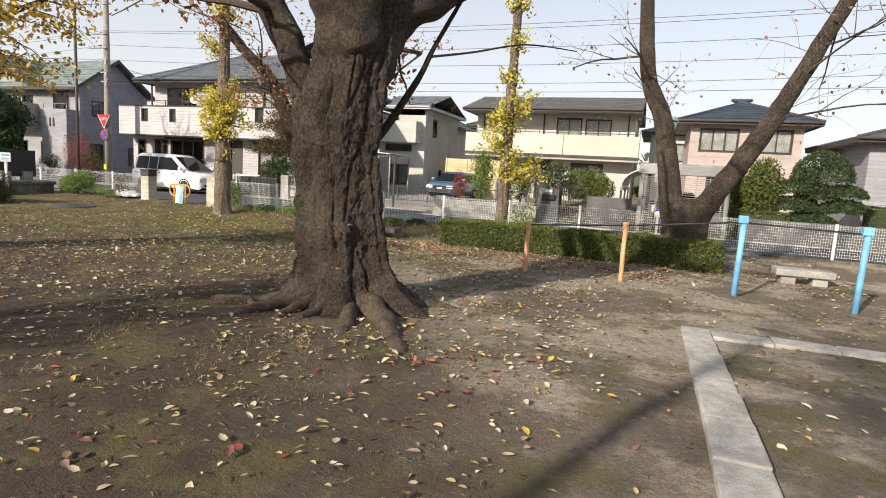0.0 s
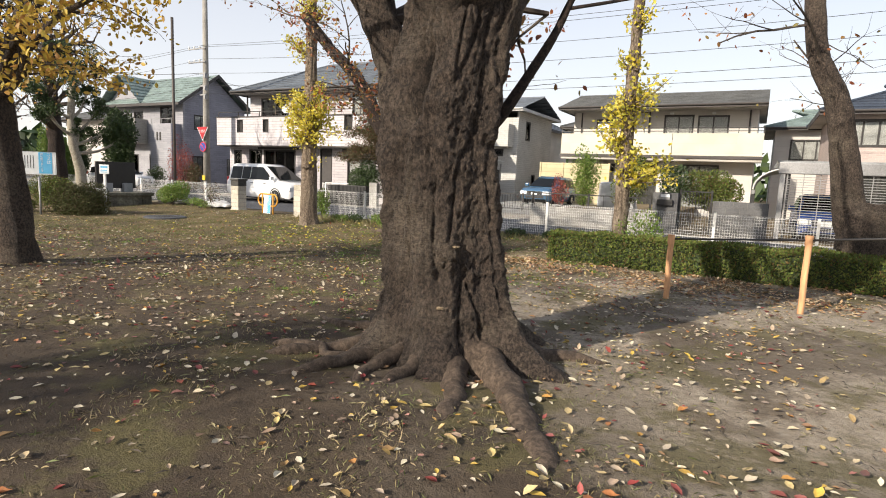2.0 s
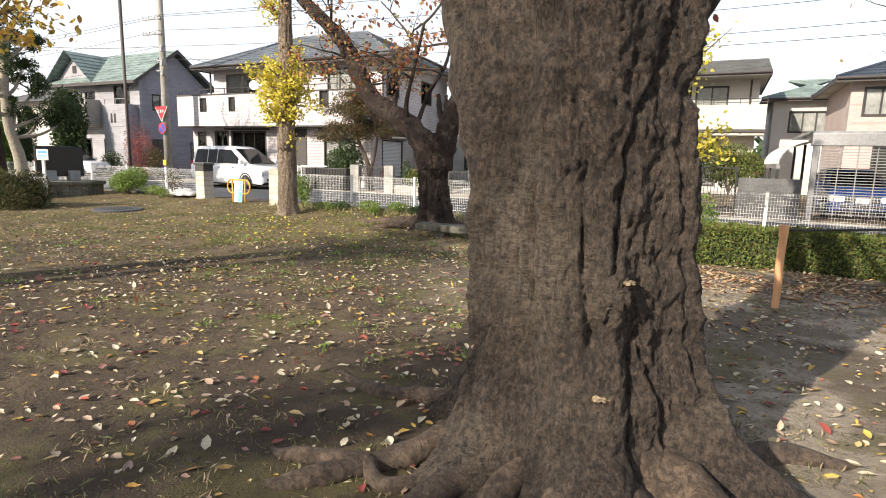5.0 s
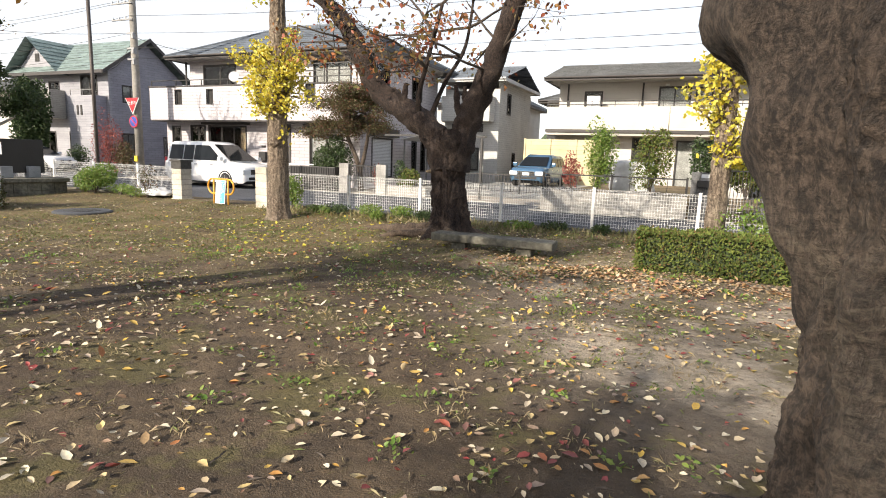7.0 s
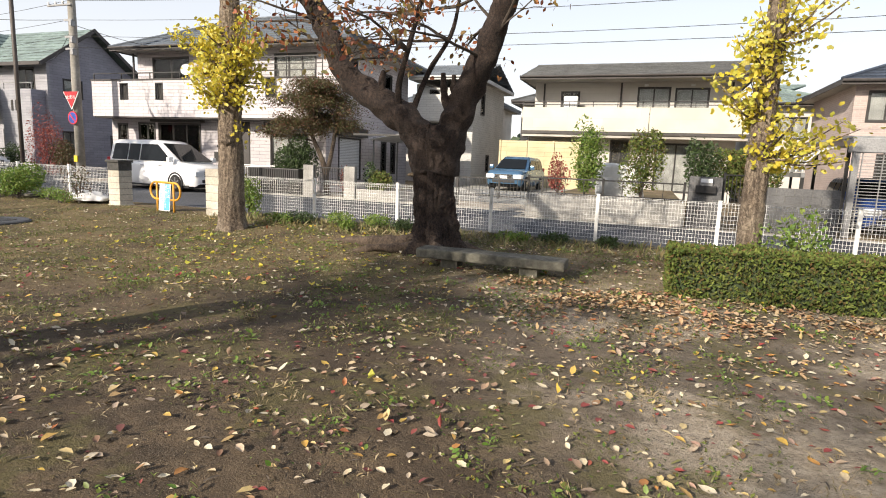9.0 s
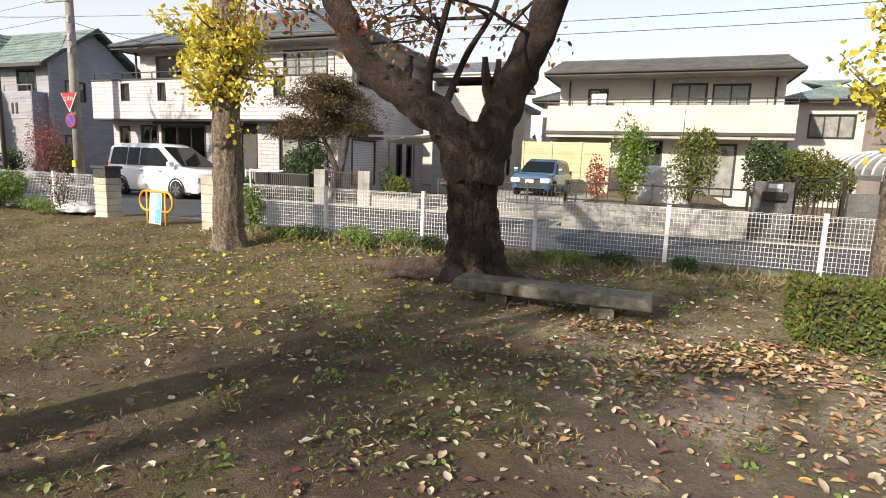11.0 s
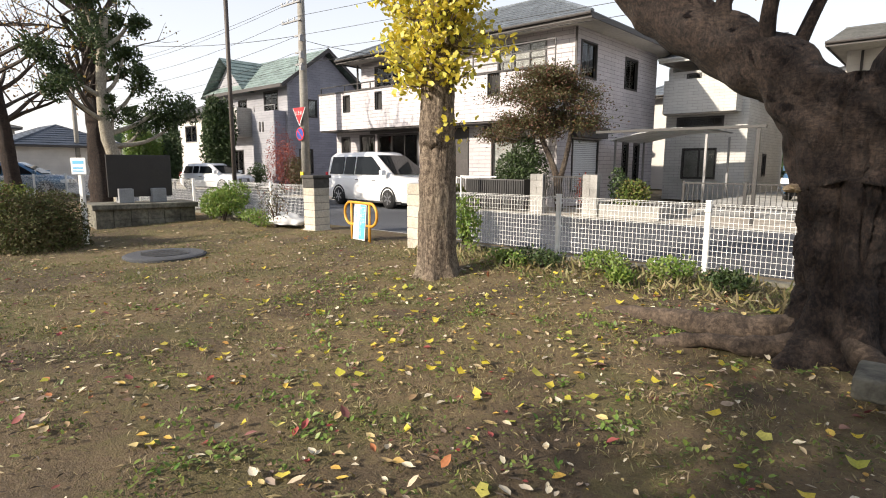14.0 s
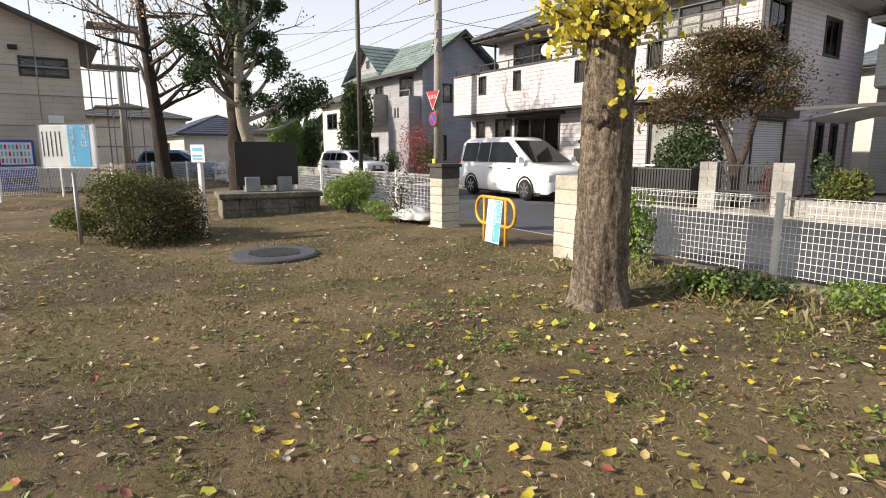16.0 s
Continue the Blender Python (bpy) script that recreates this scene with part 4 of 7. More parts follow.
roots(cherry, [
    ([(0.34, -0.2, 0.1), (0.62, -0.38, 0.03), (0.93, -0.75, 0.0), (1.2, -1.2, 0.0), (1.5, -1.6, 0.0), (1.8, -1.85, -0.05)], 0.19, 0.06),
    ([(0.27, -0.42, 0.05), (0.5, -0.8, 0.0), (0.68, -1.25, 0.0), (0.66, -1.6, 0.0), (0.45, -1.9, -0.05)], 0.13, 0.05),
    ([(-0.27, -0.42, 0.12), (-0.4, -0.82, 0.06), (-0.5, -1.02, 0.07), (-0.62, -1.3, 0.03), (-0.85, -1.5, -0.05)], 0.075, 0.04),
    ([(-0.12, -0.42, 0.14), (-0.2, -0.8, 0.03), (-0.12, -1.15, 0.01), (0.06, -1.4, -0.04)], 0.085, 0.03),
    ([(0.06, -0.52, 0.1), (0.06, -1.05, 0.0), (0.02, -1.5, 0.01), (-0.2, -1.95, -0.04)], 0.07, 0.03),
    ([(-0.4, -0.2, 0.14), (-0.75, -0.6, 0.03), (-1.0, -0.95, 0.05), (-1.3, -1.05, -0.05)], 0.085, 0.04),
    ([(-0.6, -0.75, 0.02), (-0.85, -0.72, 0.06), (-1.15, -0.8, 0.04), (-1.5, -0.7, -0.05)], 0.05, 0.035),
    ([(-0.4, 0.05, 0.2), (-0.8, 0.15, 0.02), (-1.3, 0.1, 0.0), (-1.8, 0.3, -0.05)], 0.12, 0.04),
    ([(0.4, 0.1, 0.2), (0.72, 0.25, 0.03), (1.0, 0.45, 0.0), (1.3, 0.5, -0.06)], 0.13, 0.05),
    ([(0.05, 0.4, 0.2), (0.1, 0.8, 0.03), (-0.1, 1.4, -0.04)], 0.14, 0.05),
], M["root"])


def growth(t, name, at, size, squash, material, label, seed):
    """A knobbly lump or shelf on bark."""
    bm = bmesh.new()
    bmesh.ops.create_icosphere(bm, subdivisions=4, radius=1.0)
    for v in bm.verts:
        k = 1 + 0.35 * noise.noise(v.co * 2.3 + Vector((seed, 0, 0))) + 0.25 * noise.noise(v.co * 6 + Vector((0, seed, 0)))
        v.co = Vector((v.co.x, v.co.y, v.co.z * squash)) * size * k
    ob = part(name, bm, material, t, label, True)
    ob.location = at


def on_bark(angle, r, z):
    return (-0.04 + r * math.cos(radians(angle)), -0.02 + r * math.sin(radians(angle)), z)


growth(cherry, "burl", on_bark(-58, 0.41, 0.92), 0.085, 1.1, M["bark_cherry"], "dark gnarled burl", 2)
growth(cherry, "burl", on_bark(-63, 0.42, 0.85), 0.06, 0.9, M["bark_cherry"], "dark gnarled burl", 5)
for i, (a, r, z, q) in enumerate(((-52, 0.45, 0.97, 0.035), (-64, 0.47, 0.49, 0.05), (-68, 0.53, 0.2, 0.04), (-67, 0.51, 0.27, 0.025), (-66, 0.49, 0.36, 0.022))):
    growth(cherry, "bracket_fungus", on_bark(a, r, z), q, 0.3, M["shell"], "pale tan shelf fungus on the bark", i)

# the dark cherry by the fence
T2 = Vector((1.68, -1.95, -0.02))
dark = thing("cherry_tree", "dark forked cherry tree with red and brown leaves", "tree", T2)
trunk_big(dark, [(-0.04, 0, -0.08), (-0.07, 0, 0.5), (-0.1, 0, 1.1), (-0.12, 0, 1.7), (-0.14, 0, 2.12)], [0.38, 0.325, 0.3, 0.305, 0.335, 0.37, 0.3], M["bark_dark"], ((3, 0.08, 1.1, 0.25), (5, 0.07, 0.4, -0.2), (9, 0.04, 0, 0.3)), 130, 150, 0.034, None, 0.95, 0.27)
dl = [limb(dark, [(-0.2, 0, 1.35), (-0.36, -0.01, 1.85), (-0.64, -0.03, 2.2), (-1.15, -0.06, 2.5), (-1.8, -0.1, 3.0), (-2.05, -0.2, 3.6), (-2.5, -0.3, 4.3), (-3.2, -0.4, 4.95), (-4.1, -0.5, 5.9)], 0.31, 0.13, M["bark_dark"], seg=40, n=80, rough=0.3, freq=5.0),
      limb(dark, [(0.0, 0, 1.35), (0.1, 0.0, 1.85), (0.22, 0.0, 2.25), (0.4, 0.0, 2.65), (0.62, -0.05, 3.05), (0.83, -0.15, 3.5), (1.1, -0.3, 4.1), (1.4, -0.4, 5.0), (1.5, -0.5, 6.0)], 0.3, 0.14, M["bark_dark"], seg=40, n=80, rough=0.3, freq=5.0),
      limb(dark, [(-0.75, -0.1, 2.3), (-0.7, -0.25, 2.75), (-0.45, -0.4, 3.4), (-0.1, -0.6, 4.3)], 0.07, 0.03, M["bark_dark"], "branch", 10),
      limb(dark, [(-0.6, 0.05, 2.3), (-0.35, 0.15, 3.0), (0.0, 0.3, 3.7), (0.1, 0.4, 4.6)], 0.06, 0.025, M["bark_dark"], "branch", 10)]
for pts in ([(0.15, -0.05, 2.3), (0.05, -0.1, 2.6), (0.02, -0.12, 2.95)], [(0.25, -0.05, 2.5), (0.2, -0.08, 2.7), (0.2, -0.1, 2.92)], [(-1.1, -0.1, 2.6), (-1.08, -0.12, 2.85), (-1.02, -0.12, 3.0)]):
    limb(dark, pts, 0.1, 0.035, M["bark_dark"], "stub", 12, 10, 0.5, 9)
bm, tips = bmesh.new(), []
for j, sp in enumerate(dl):
    for i in ((42, 52, 62, 70, 78) if j < 2 else (15, 20, 25)):
        for _ in range(2):
            grow(bm, sp[i], (rnd.uniform(-1, 1), rnd.uniform(-1, 0.7), rnd.uniform(-0.1, 0.7)), rnd.uniform(0.9, 1.7), 0.03, 2, rnd, tips, 0.0, 0.6, 5, 3, 0.45)
part("branchwork", bm, M["twig"], dark)
leaves("crown", scatter([p for p in rnd.sample(tips, min(len(tips), 800)) if p.z > 2.75], 3, 0.22, rnd), 0.1, M["leaf_cherry"], OVAL, 0, -0.6, dark, "hanging red, green and brown leaves", 4)
growth(dark, "bracket_fungus", (-0.44, -0.12, 1.3), 0.1, 0.35, M["shell"], "dull tan shelf fungus on the bark", 7)
roots(dark, [
    ([(-0.3, -0.1, 0.2), (-0.7, -0.2, 0.12), (-1.2, -0.15, 0.1), (-1.8, 0.0, 0.03), (-2.2, 0.05, -0.06)], 0.17, 0.06),
    ([(-0.25, -0.25, 0.16), (-0.55, -0.45, 0.08), (-0.95, -0.5, 0.06), (-1.4, -0.6, -0.06)], 0.12, 0.05),
    ([(0.3, 0.0, 0.15), (0.7, 0.1, 0.05), (1.2, 0.05, -0.05)], 0.13, 0.05),
    ([(0.1, -0.35, 0.15), (0.3, -0.6, 0.05), (0.5, -0.7, -0.05)], 0.12, 0.06),
    ([(-0.2, 0.3, 0.15), (-0.5, 0.6, 0.05), (-1.1, 0.75, -0.04)], 0.12, 0.05),
], M["root"])

# the V-shaped cherry behind the hedge
T3 = Vector((10.85, -2.2, -0.04))
vee = thing("cherry_tree", "cherry tree forked low into two bare limbs", "tree", T3)
trunk_big(vee, [(0, 0, -0.08), (0.0, 0, 0.6), (0.0, 0, 1.2), (0.0, 0, 1.5)], [0.46, 0.42, 0.45, 0.42, 0.25], M["bark_cherry"], ((3, 0.08, 0.4, 0.3), (6, 0.05, 1, 0.2)), 70, 70, 0.025, None, 0.4, 0.25)
vl = [limb(vee, [(-0.18, 0, 0.7), (-0.32, 0, 1.3), (-0.5, 0, 2.3), (-0.72, 0, 3.3), (-1.1, 0.05, 4.2), (-1.32, 0.1, 6.0), (-1.5, 0.2, 7.6)], 0.3, 0.13, M["bark_cherry"], n=40),
      limb(vee, [(0.15, 0, 0.8), (0.45, 0, 1.45), (0.9, 0, 2.2), (1.5, 0, 3.3), (2.0, -0.05, 4.4), (2.6, -0.1, 5.8), (3.2, -0.2, 7.2)], 0.3, 0.12, M["bark_cherry"], n=40)]
bm, tips = bmesh.new(), []
for sp in vl:
    for i in (16, 20, 24, 28, 32, 36, 39):
        grow(bm, sp[i], (rnd.uniform(-1, 1), rnd.uniform(-1, 0.7), rnd.uniform(-0.2, 0.9)), rnd.uniform(1.4, 2.4), 0.028, 2, rnd, tips, 0.1, 0.6, 5, 3, 0.3)
part("branchwork", bm, M["twig"], vee)
leaves("crown", scatter([p for p in rnd.sample(tips, min(len(tips), 330))], 1, 0.2, rnd), 0.09, M["leaf_cherry"], OVAL, 0, -0.6, vee, "few hanging reddish leaves", 6)


def side_tree(x, y, r, h, label, leaf, count, per, crown_r, seed, lean=(0, 0), material="bark_dark", high=2.4):
    """A tree with an upright trunk and a forked, open crown."""
    rd = random.Random(seed)
    t = thing("tree", label, "tree", (x, y, ground_z(x, y)))
    sp = limb(t, [(0, 0, -0.1), (lean[0] * 0.3, lean[1] * 0.3, h * 0.3), (lean[0] * 0.7, lean[1] * 0.7, h * 0.65), (lean[0], lean[1], h)], r, r * 0.45, M[material], "trunk", 20, 30, 0.18, 4)
    bm, tips = bmesh.new(), []
    for i in range(13, 30, 2):
        if sp[i].z > high:
            for _ in range(2):
                grow(bm, sp[i], (rd.uniform(-1, 1), rd.uniform(-1, 1), rd.uniform(0, 0.8)), crown_r * rd.uniform(0.6, 1), r * 0.28, 2, rd, tips, 0.12, 0.55, 6, 3)
    part("branchwork", bm, M["twig"], t)
    tips = rd.sample(tips, min(len(tips), count))
    leaves("crown", scatter(tips, per, 0.3, rd), 0.1, leaf, OVAL, 0, -0.2, t, "autumn leaves", seed)
    return t


near = side_tree(-0.35, -10.6, 0.3, 6.0, "leaning cherry tree with thinning yellow-brown leaves", M["leaf_brown"], 1000, 5, 2.0, 21, (-0.6, -0.2), "bark_cherry", 2.6)
rb = random.Random(19)
bm, tips = bmesh.new(), []
for e in ((1.3, 0.9, 4.0), (0.5, 1.3, 4.7), (1.9, -0.5, 3.5), (0.9, -0.1, 3.0), (-0.4, 0.8, 3.3), (1.5, 0.4, 4.7)):
    sp = limb(near, [(-0.3, -0.1, 2.3), (e[0] * 0.35, e[1] * 0.4, e[2] * 0.85), e], 0.09, 0.025, M["bark_cherry"], "bough", 10, 16)
    for i in (7, 9, 11, 13, 15):
        grow(bm, sp[i], (e[0] + rb.uniform(-1, 1), e[1] + rb.uniform(-1, 1), rb.uniform(-0.3, 0.4)), rb.uniform(0.6, 1.1), 0.016, 1, rb, tips, 0.0, 0.55, 5, 3, 0.5)
part("branchwork", bm, M["twig"], near)
leaves("low_crown", scatter(tips, 4, 0.2, rb, 0.6), 0.085, M["leaf_yellow"], OVAL, 0, -0.5, near, "hanging yellow and brown leaves", 27)
# four unseen trees, added behind the path to throw shade on the soil
side_tree(6.2, -22.3, 0.12, 7.0, "nearly bare cherry tree with few leaves", M["leaf_brown"], 60, 2, 1.0, 22, (0, 0), "bark_dark", 5.6)
side_tree(0.9, -22.3, 0.24, 6.6, "unseen cherry tree with thinning autumn leaves, added to cast shade", M["leaf_brown"], 420, 4, 1.8, 28)
side_tree(8.0, -25.5, 0.26, 7.0, "unseen cherry tree with thinning autumn leaves, added to cast shade", M["leaf_brown"], 900, 4, 2.6, 23)
side_tree(-3.9, -20.7, 0.2, 9.4, "tall unseen cherry tree with thinning autumn leaves, added to cast shade", M["leaf_brown"], 420, 5, 1.35, 24, (0, 0), "bark_dark", 6.6)
side_tree(-20.3, -2.9, 0.27, 6.6, "slender dark cherry tree with orange leaves", M["leaf_orange"], 500, 3, 2.6, 25, (-0.55, -0.3), "bark_dark", 2.6)
side_tree(-18.6, -0.9, 0.42, 7.0, "stout dark tree behind the monument", M["leaf_brown"], 300, 2, 2.4, 26, (-0.9, 0.2))


def ginkgo(x, y, r, h, label, clumps, seed):
    """A pollarded ginkgo: a straight trunk with knobs and tight bunches of yellow leaves."""
    rd = random.Random(seed)
    z = ground_z(x, y)
    t = thing("ginkgo_tree", label, "tree", (x, y, z), 0, "ginkgo trees")
    trunk_big(t, [(0, 0, -0.1), (0.0, 0, h * 0.3), (0.03, 0, h * 0.6), (0.05, 0, h)], [r * 1.1, r, r * 0.93, r * 0.85, r * 0.75, r * 0.6, r * 0.45], M["bark_ginkgo"], ((5, 0.02, 0.2, 0.1), (9, 0.015, 1, 0.1)), 72, 130, 0.016, None, 0.4, 0.16)
    cs = []
    for cx, cz, rad, n in clumps:
        bm = bmesh.new()
        a = rd.uniform(0, 6.28)
        for k in range(max(4, int(rad * 20))):
            ang = rd.uniform(0, 6.28)
            e = Vector((cx + math.cos(ang) * rad * rd.uniform(0.3, 1), math.sin(ang) * rad * rd.uniform(0.3, 1), cz + rad * rd.uniform(-0.45, 0.7)))
            s = Vector((0.03 * cz / h, 0, cz - 0.15 - 0.1 * rd.random()))
            mid = s.lerp(e, 0.5) + Vector((0, 0, -0.08))
            tube(bm, spline([s, mid, e], 6), [0.022, 0.019, 0.016, 0.012, 0.008, 0.004], 5, False)
            for i in range(n):
                f = rd.random() ** 0.6
                p = s.lerp(e, f) + Vector((rd.gauss(0, 1), rd.gauss(0, 1), rd.gauss(0, 1))) * 0.1
                cs.append(p)
        part("shoot", bm, M["bark_ginkgo"], t, "knobbly pollard shoots")
        growth(t, "knob", (0.04 + math.cos(a) * r * 0.7, math.sin(a) * r * 0.7, cz - 0.2), r * 0.5, 1.0, M["bark_ginkgo"], "", cz)
    leaves("crown", cs, 0.08, M["leaf_ginkgo"], FAN, 0, -0.4, t, "bright yellow fan-shaped leaves", seed)


ginkgo(-2.82, -1.78, 0.24, 7.2, "ginkgo with pale ridged bark and yellow leaf bunches", [(0.3, 3.15, 0.85, 75), (-0.4, 3.35, 0.8, 75), (-0.1, 2.75, 0.75, 60), (0.1, 3.65, 0.85, 70), (-0.45, 5.2, 0.5, 40), (0.15, 6.3, 0.5, 40), (0.28, 1.95, 0.18, 14)], 31)
ginkgo(6.4, -1.7, 0.155, 8.2, "slim ginkgo with yellow leaf tufts along its trunk", [(0.55, 1.95, 0.7, 55), (-0.35, 2.5, 0.65, 50), (-0.2, 3.2, 0.6, 40), (0.4, 3.5, 0.65, 40), (0.0, 4.3, 0.4, 28), (0.1, 5.2, 0.42, 30), (0.0, 6.1, 0.4, 30), (0.1, 7.0, 0.4, 30)], 32)


# ---- hedge and shrubs ----
def hedge(x0, x1, y0, y1, h, label, seed, count):
    rd = np.random.RandomState(seed)
    t = thing("hedge", label, "hedge", ((x0 + x1) / 2, (y0 + y1) / 2, -0.05))
    lx, ly = (x1 - x0) / 2, (y1 - y0) / 2
    # solid block in dark green, painting the shade between the leaves
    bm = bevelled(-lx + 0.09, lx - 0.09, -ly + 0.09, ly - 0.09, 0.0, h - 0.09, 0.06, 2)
    part("shade_core", bm, M["core_shade_green"], t, "solid dark green core painted for the shade inside")
    u = rd.uniform(-1, 1, (count, 3))
    pick = rd.uniform(0, 1, count)
    p = np.empty((count, 3))
    p[:, 0], p[:, 1], p[:, 2] = u[:, 0] * lx, u[:, 1] * ly, (u[:, 2] * 0.5 + 0.5) * h
    top, front, side = pick < 0.42, (pick >= 0.42) & (pick < 0.9), pick >= 0.9
    p[top, 2] = h - rd.exponential(0.03, top.sum()) + 0.02 * np.sin(p[top, 0] * 5)
    p[front, 1] = np.where(rd.uniform(size=front.sum()) < 0.7, -1, 1) * (ly - rd.exponential(0.03, front.sum()))
    p[side, 0] = np.sign(u[side, 0]) * (lx - rd.exponential(0.03, side.sum()))
    bulge = np.array([noise.noise((x * 2.2, z * 3, seed)) for x, z in zip(p[:, 0], p[:, 2])])
    p[:, 1] += np.sign(p[:, 1]) * bulge * 0.06 * (np.abs(p[:, 1]) > ly * 0.7)
    p[:, 2] += bulge * 0.05 * (p[:, 2] > h * 0.8)
    leaves("foliage", p, 0.05, M["leaf_hedge"], DIAMOND, 0, 0.5, t, "small clipped green leaves", seed)
    return t


def shrub(name, x, y, rx, ry, h, leaf, count, size, label, seed, z=None, cat="shrub", twigs=True, lobes=5, shape=DIAMOND, rise=0.4, base=0.0):
    """A bush: stems, and leaves gathered in several uneven lobes."""
    rd = np.random.RandomState(seed)
    z0 = ground_z(x, y) if z is None else z
    t = thing(name, label, cat, (x, y, z0))
    cs = []
    bm = bmesh.new()
    for k in range(lobes):
        a = rd.uniform(0, 6.28)
        c = np.array((math.cos(a) * rx * rd.uniform(0.2, 0.55), math.sin(a) * ry * rd.uniform(0.2, 0.55), base + (h - base) * rd.uniform(0.35, 0.72)))
        n = count // lobes
        d = rd.normal(size=(n, 3))
        d /= np.linalg.norm(d, axis=1)[:, None]
        rr = 1 - rd.exponential(0.16, n).clip(0, 0.9)
        cs.append(c + d * rr[:, None] * np.array((rx * 0.55, ry * 0.55, (h - base) * 0.36)) * (0.85 + 0.3 * rd.rand()))
        if twigs:
            tube(bm, spline([(0, 0, -0.05), (c[0] * 0.4, c[1] * 0.4, c[2] * 0.6), tuple(c)], 6), [0.025, 0.022, 0.018, 0.014, 0.01, 0.006], 5, False)
    cs = np.concatenate(cs)
    cs[:, 2] = np.abs(cs[:, 2])
    if twigs:
        part("stem", bm, M["twig"], t)
    else:
        bm.free()
    leaves("foliage", cs, size, leaf, shape, 0, rise, t, "", seed)
    return t


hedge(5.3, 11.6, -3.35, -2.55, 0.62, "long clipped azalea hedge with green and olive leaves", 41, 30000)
shrub("bush", -9.75, -4.75, 0.95, 0.85, 0.98, M["leaf_dull"], 20000, 0.05, "broad low clipped bush with dark brownish leaves", 42, lobes=22, base=-0.4)
shrub("bush", -10.9, -4.9, 0.8, 0.7, 1.15, M["leaf_hedge"], 9000, 0.05, "loose bright green bush behind the clipped one", 48, lobes=12)
shrub("bush", -11.3, -5.7, 0.6, 0.5, 0.5, M["leaf_hedge"], 2500, 0.05, "small low bush on the grass", 43)
shrub("bush", -11.0, -0.6, 0.75, 0.6, 0.95, M["leaf_bright"], 3200, 0.075, "leafy green bush by the mesh fence", 44)
shrub("bush", -8.75, -0.55, 0.42, 0.35, 0.95, M["leaf_maple"], 500, 0.05, "thin brown bush beside the gate post", 45)
shrub("bush", -3.55, -0.35, 0.3, 0.3, 0.95, M["leaf_bright"], 1100, 0.06, "slim green shrub against the mesh fence", 46)
shrub("sapling", 6.9, -2.0, 0.5, 0.4, 1.05, M["leaf_bright"], 700, 0.07, "feathery bright green sapling above the hedge", 47)
for i, (x, y, s) in enumerate([(-1.9, -0.7, 0.35), (-1.0, -0.55, 0.42), (-0.2, -0.5, 0.4), (0.4, -0.7, 0.3), (-2.4, -0.9, 0.3), (2.6, -0.6, 0.3), (3.4, -0.4, 0.25), (-9.2, -0.75, 0.4), (-10.0, -0.5, 0.45), (4.3, -0.5, 0.25), (-0.6, -1.1, 0.25)]):
    shrub("weed_clump", x, y, s * 1.3, s, s * 0.8, M["leaf_bright"] if i % 3 else M["leaf_green"], 620, 0.05, "low clump of leafy green weeds along the fence", 50 + i, lobes=4, cat="weeds")

# the white plastic sheet by the gate
bm = bmesh.new()
bmesh.ops.create_uvsphere(bm, u_segments=40, v_segments=20, radius=1.0)
for v in bm.verts:
    v.co = Vector((v.co.x * 0.62, v.co.y * 0.28, max(v.co.z, -0.2) * 0.2)) * (1 + 0.22 * noise.noise(v.co * 2.3) + 0.1 * noise.noise(v.co * 7))
ob = part("plastic_sheet", bm, M["tarp"], None, "crumpled white plastic sheet heaped on the ground", True)
ob.location = (-8.7, -0.35, 0.2)
tagged(ob, "", "plastic sheet")


# ---- poles and wires ----
def light_pole():
    t = thing("lamp_pole", "thin dark brown steel pole on a concrete foot", "pole", (-12.1, 0.3, 0.0))
    part("shaft", tubes((((0, 0, -0.1), (0, 0, 7.5)), 0.055), seg=14), M["brown_pole"], t, "", True)
    part("foot", bevelled(-0.2, 0.2, -0.2, 0.2, -0.1, 0.16, 0.02), M["old_concrete"], t)


light_pole()
UP = Vector((-19.4, 7.55, 0.0))


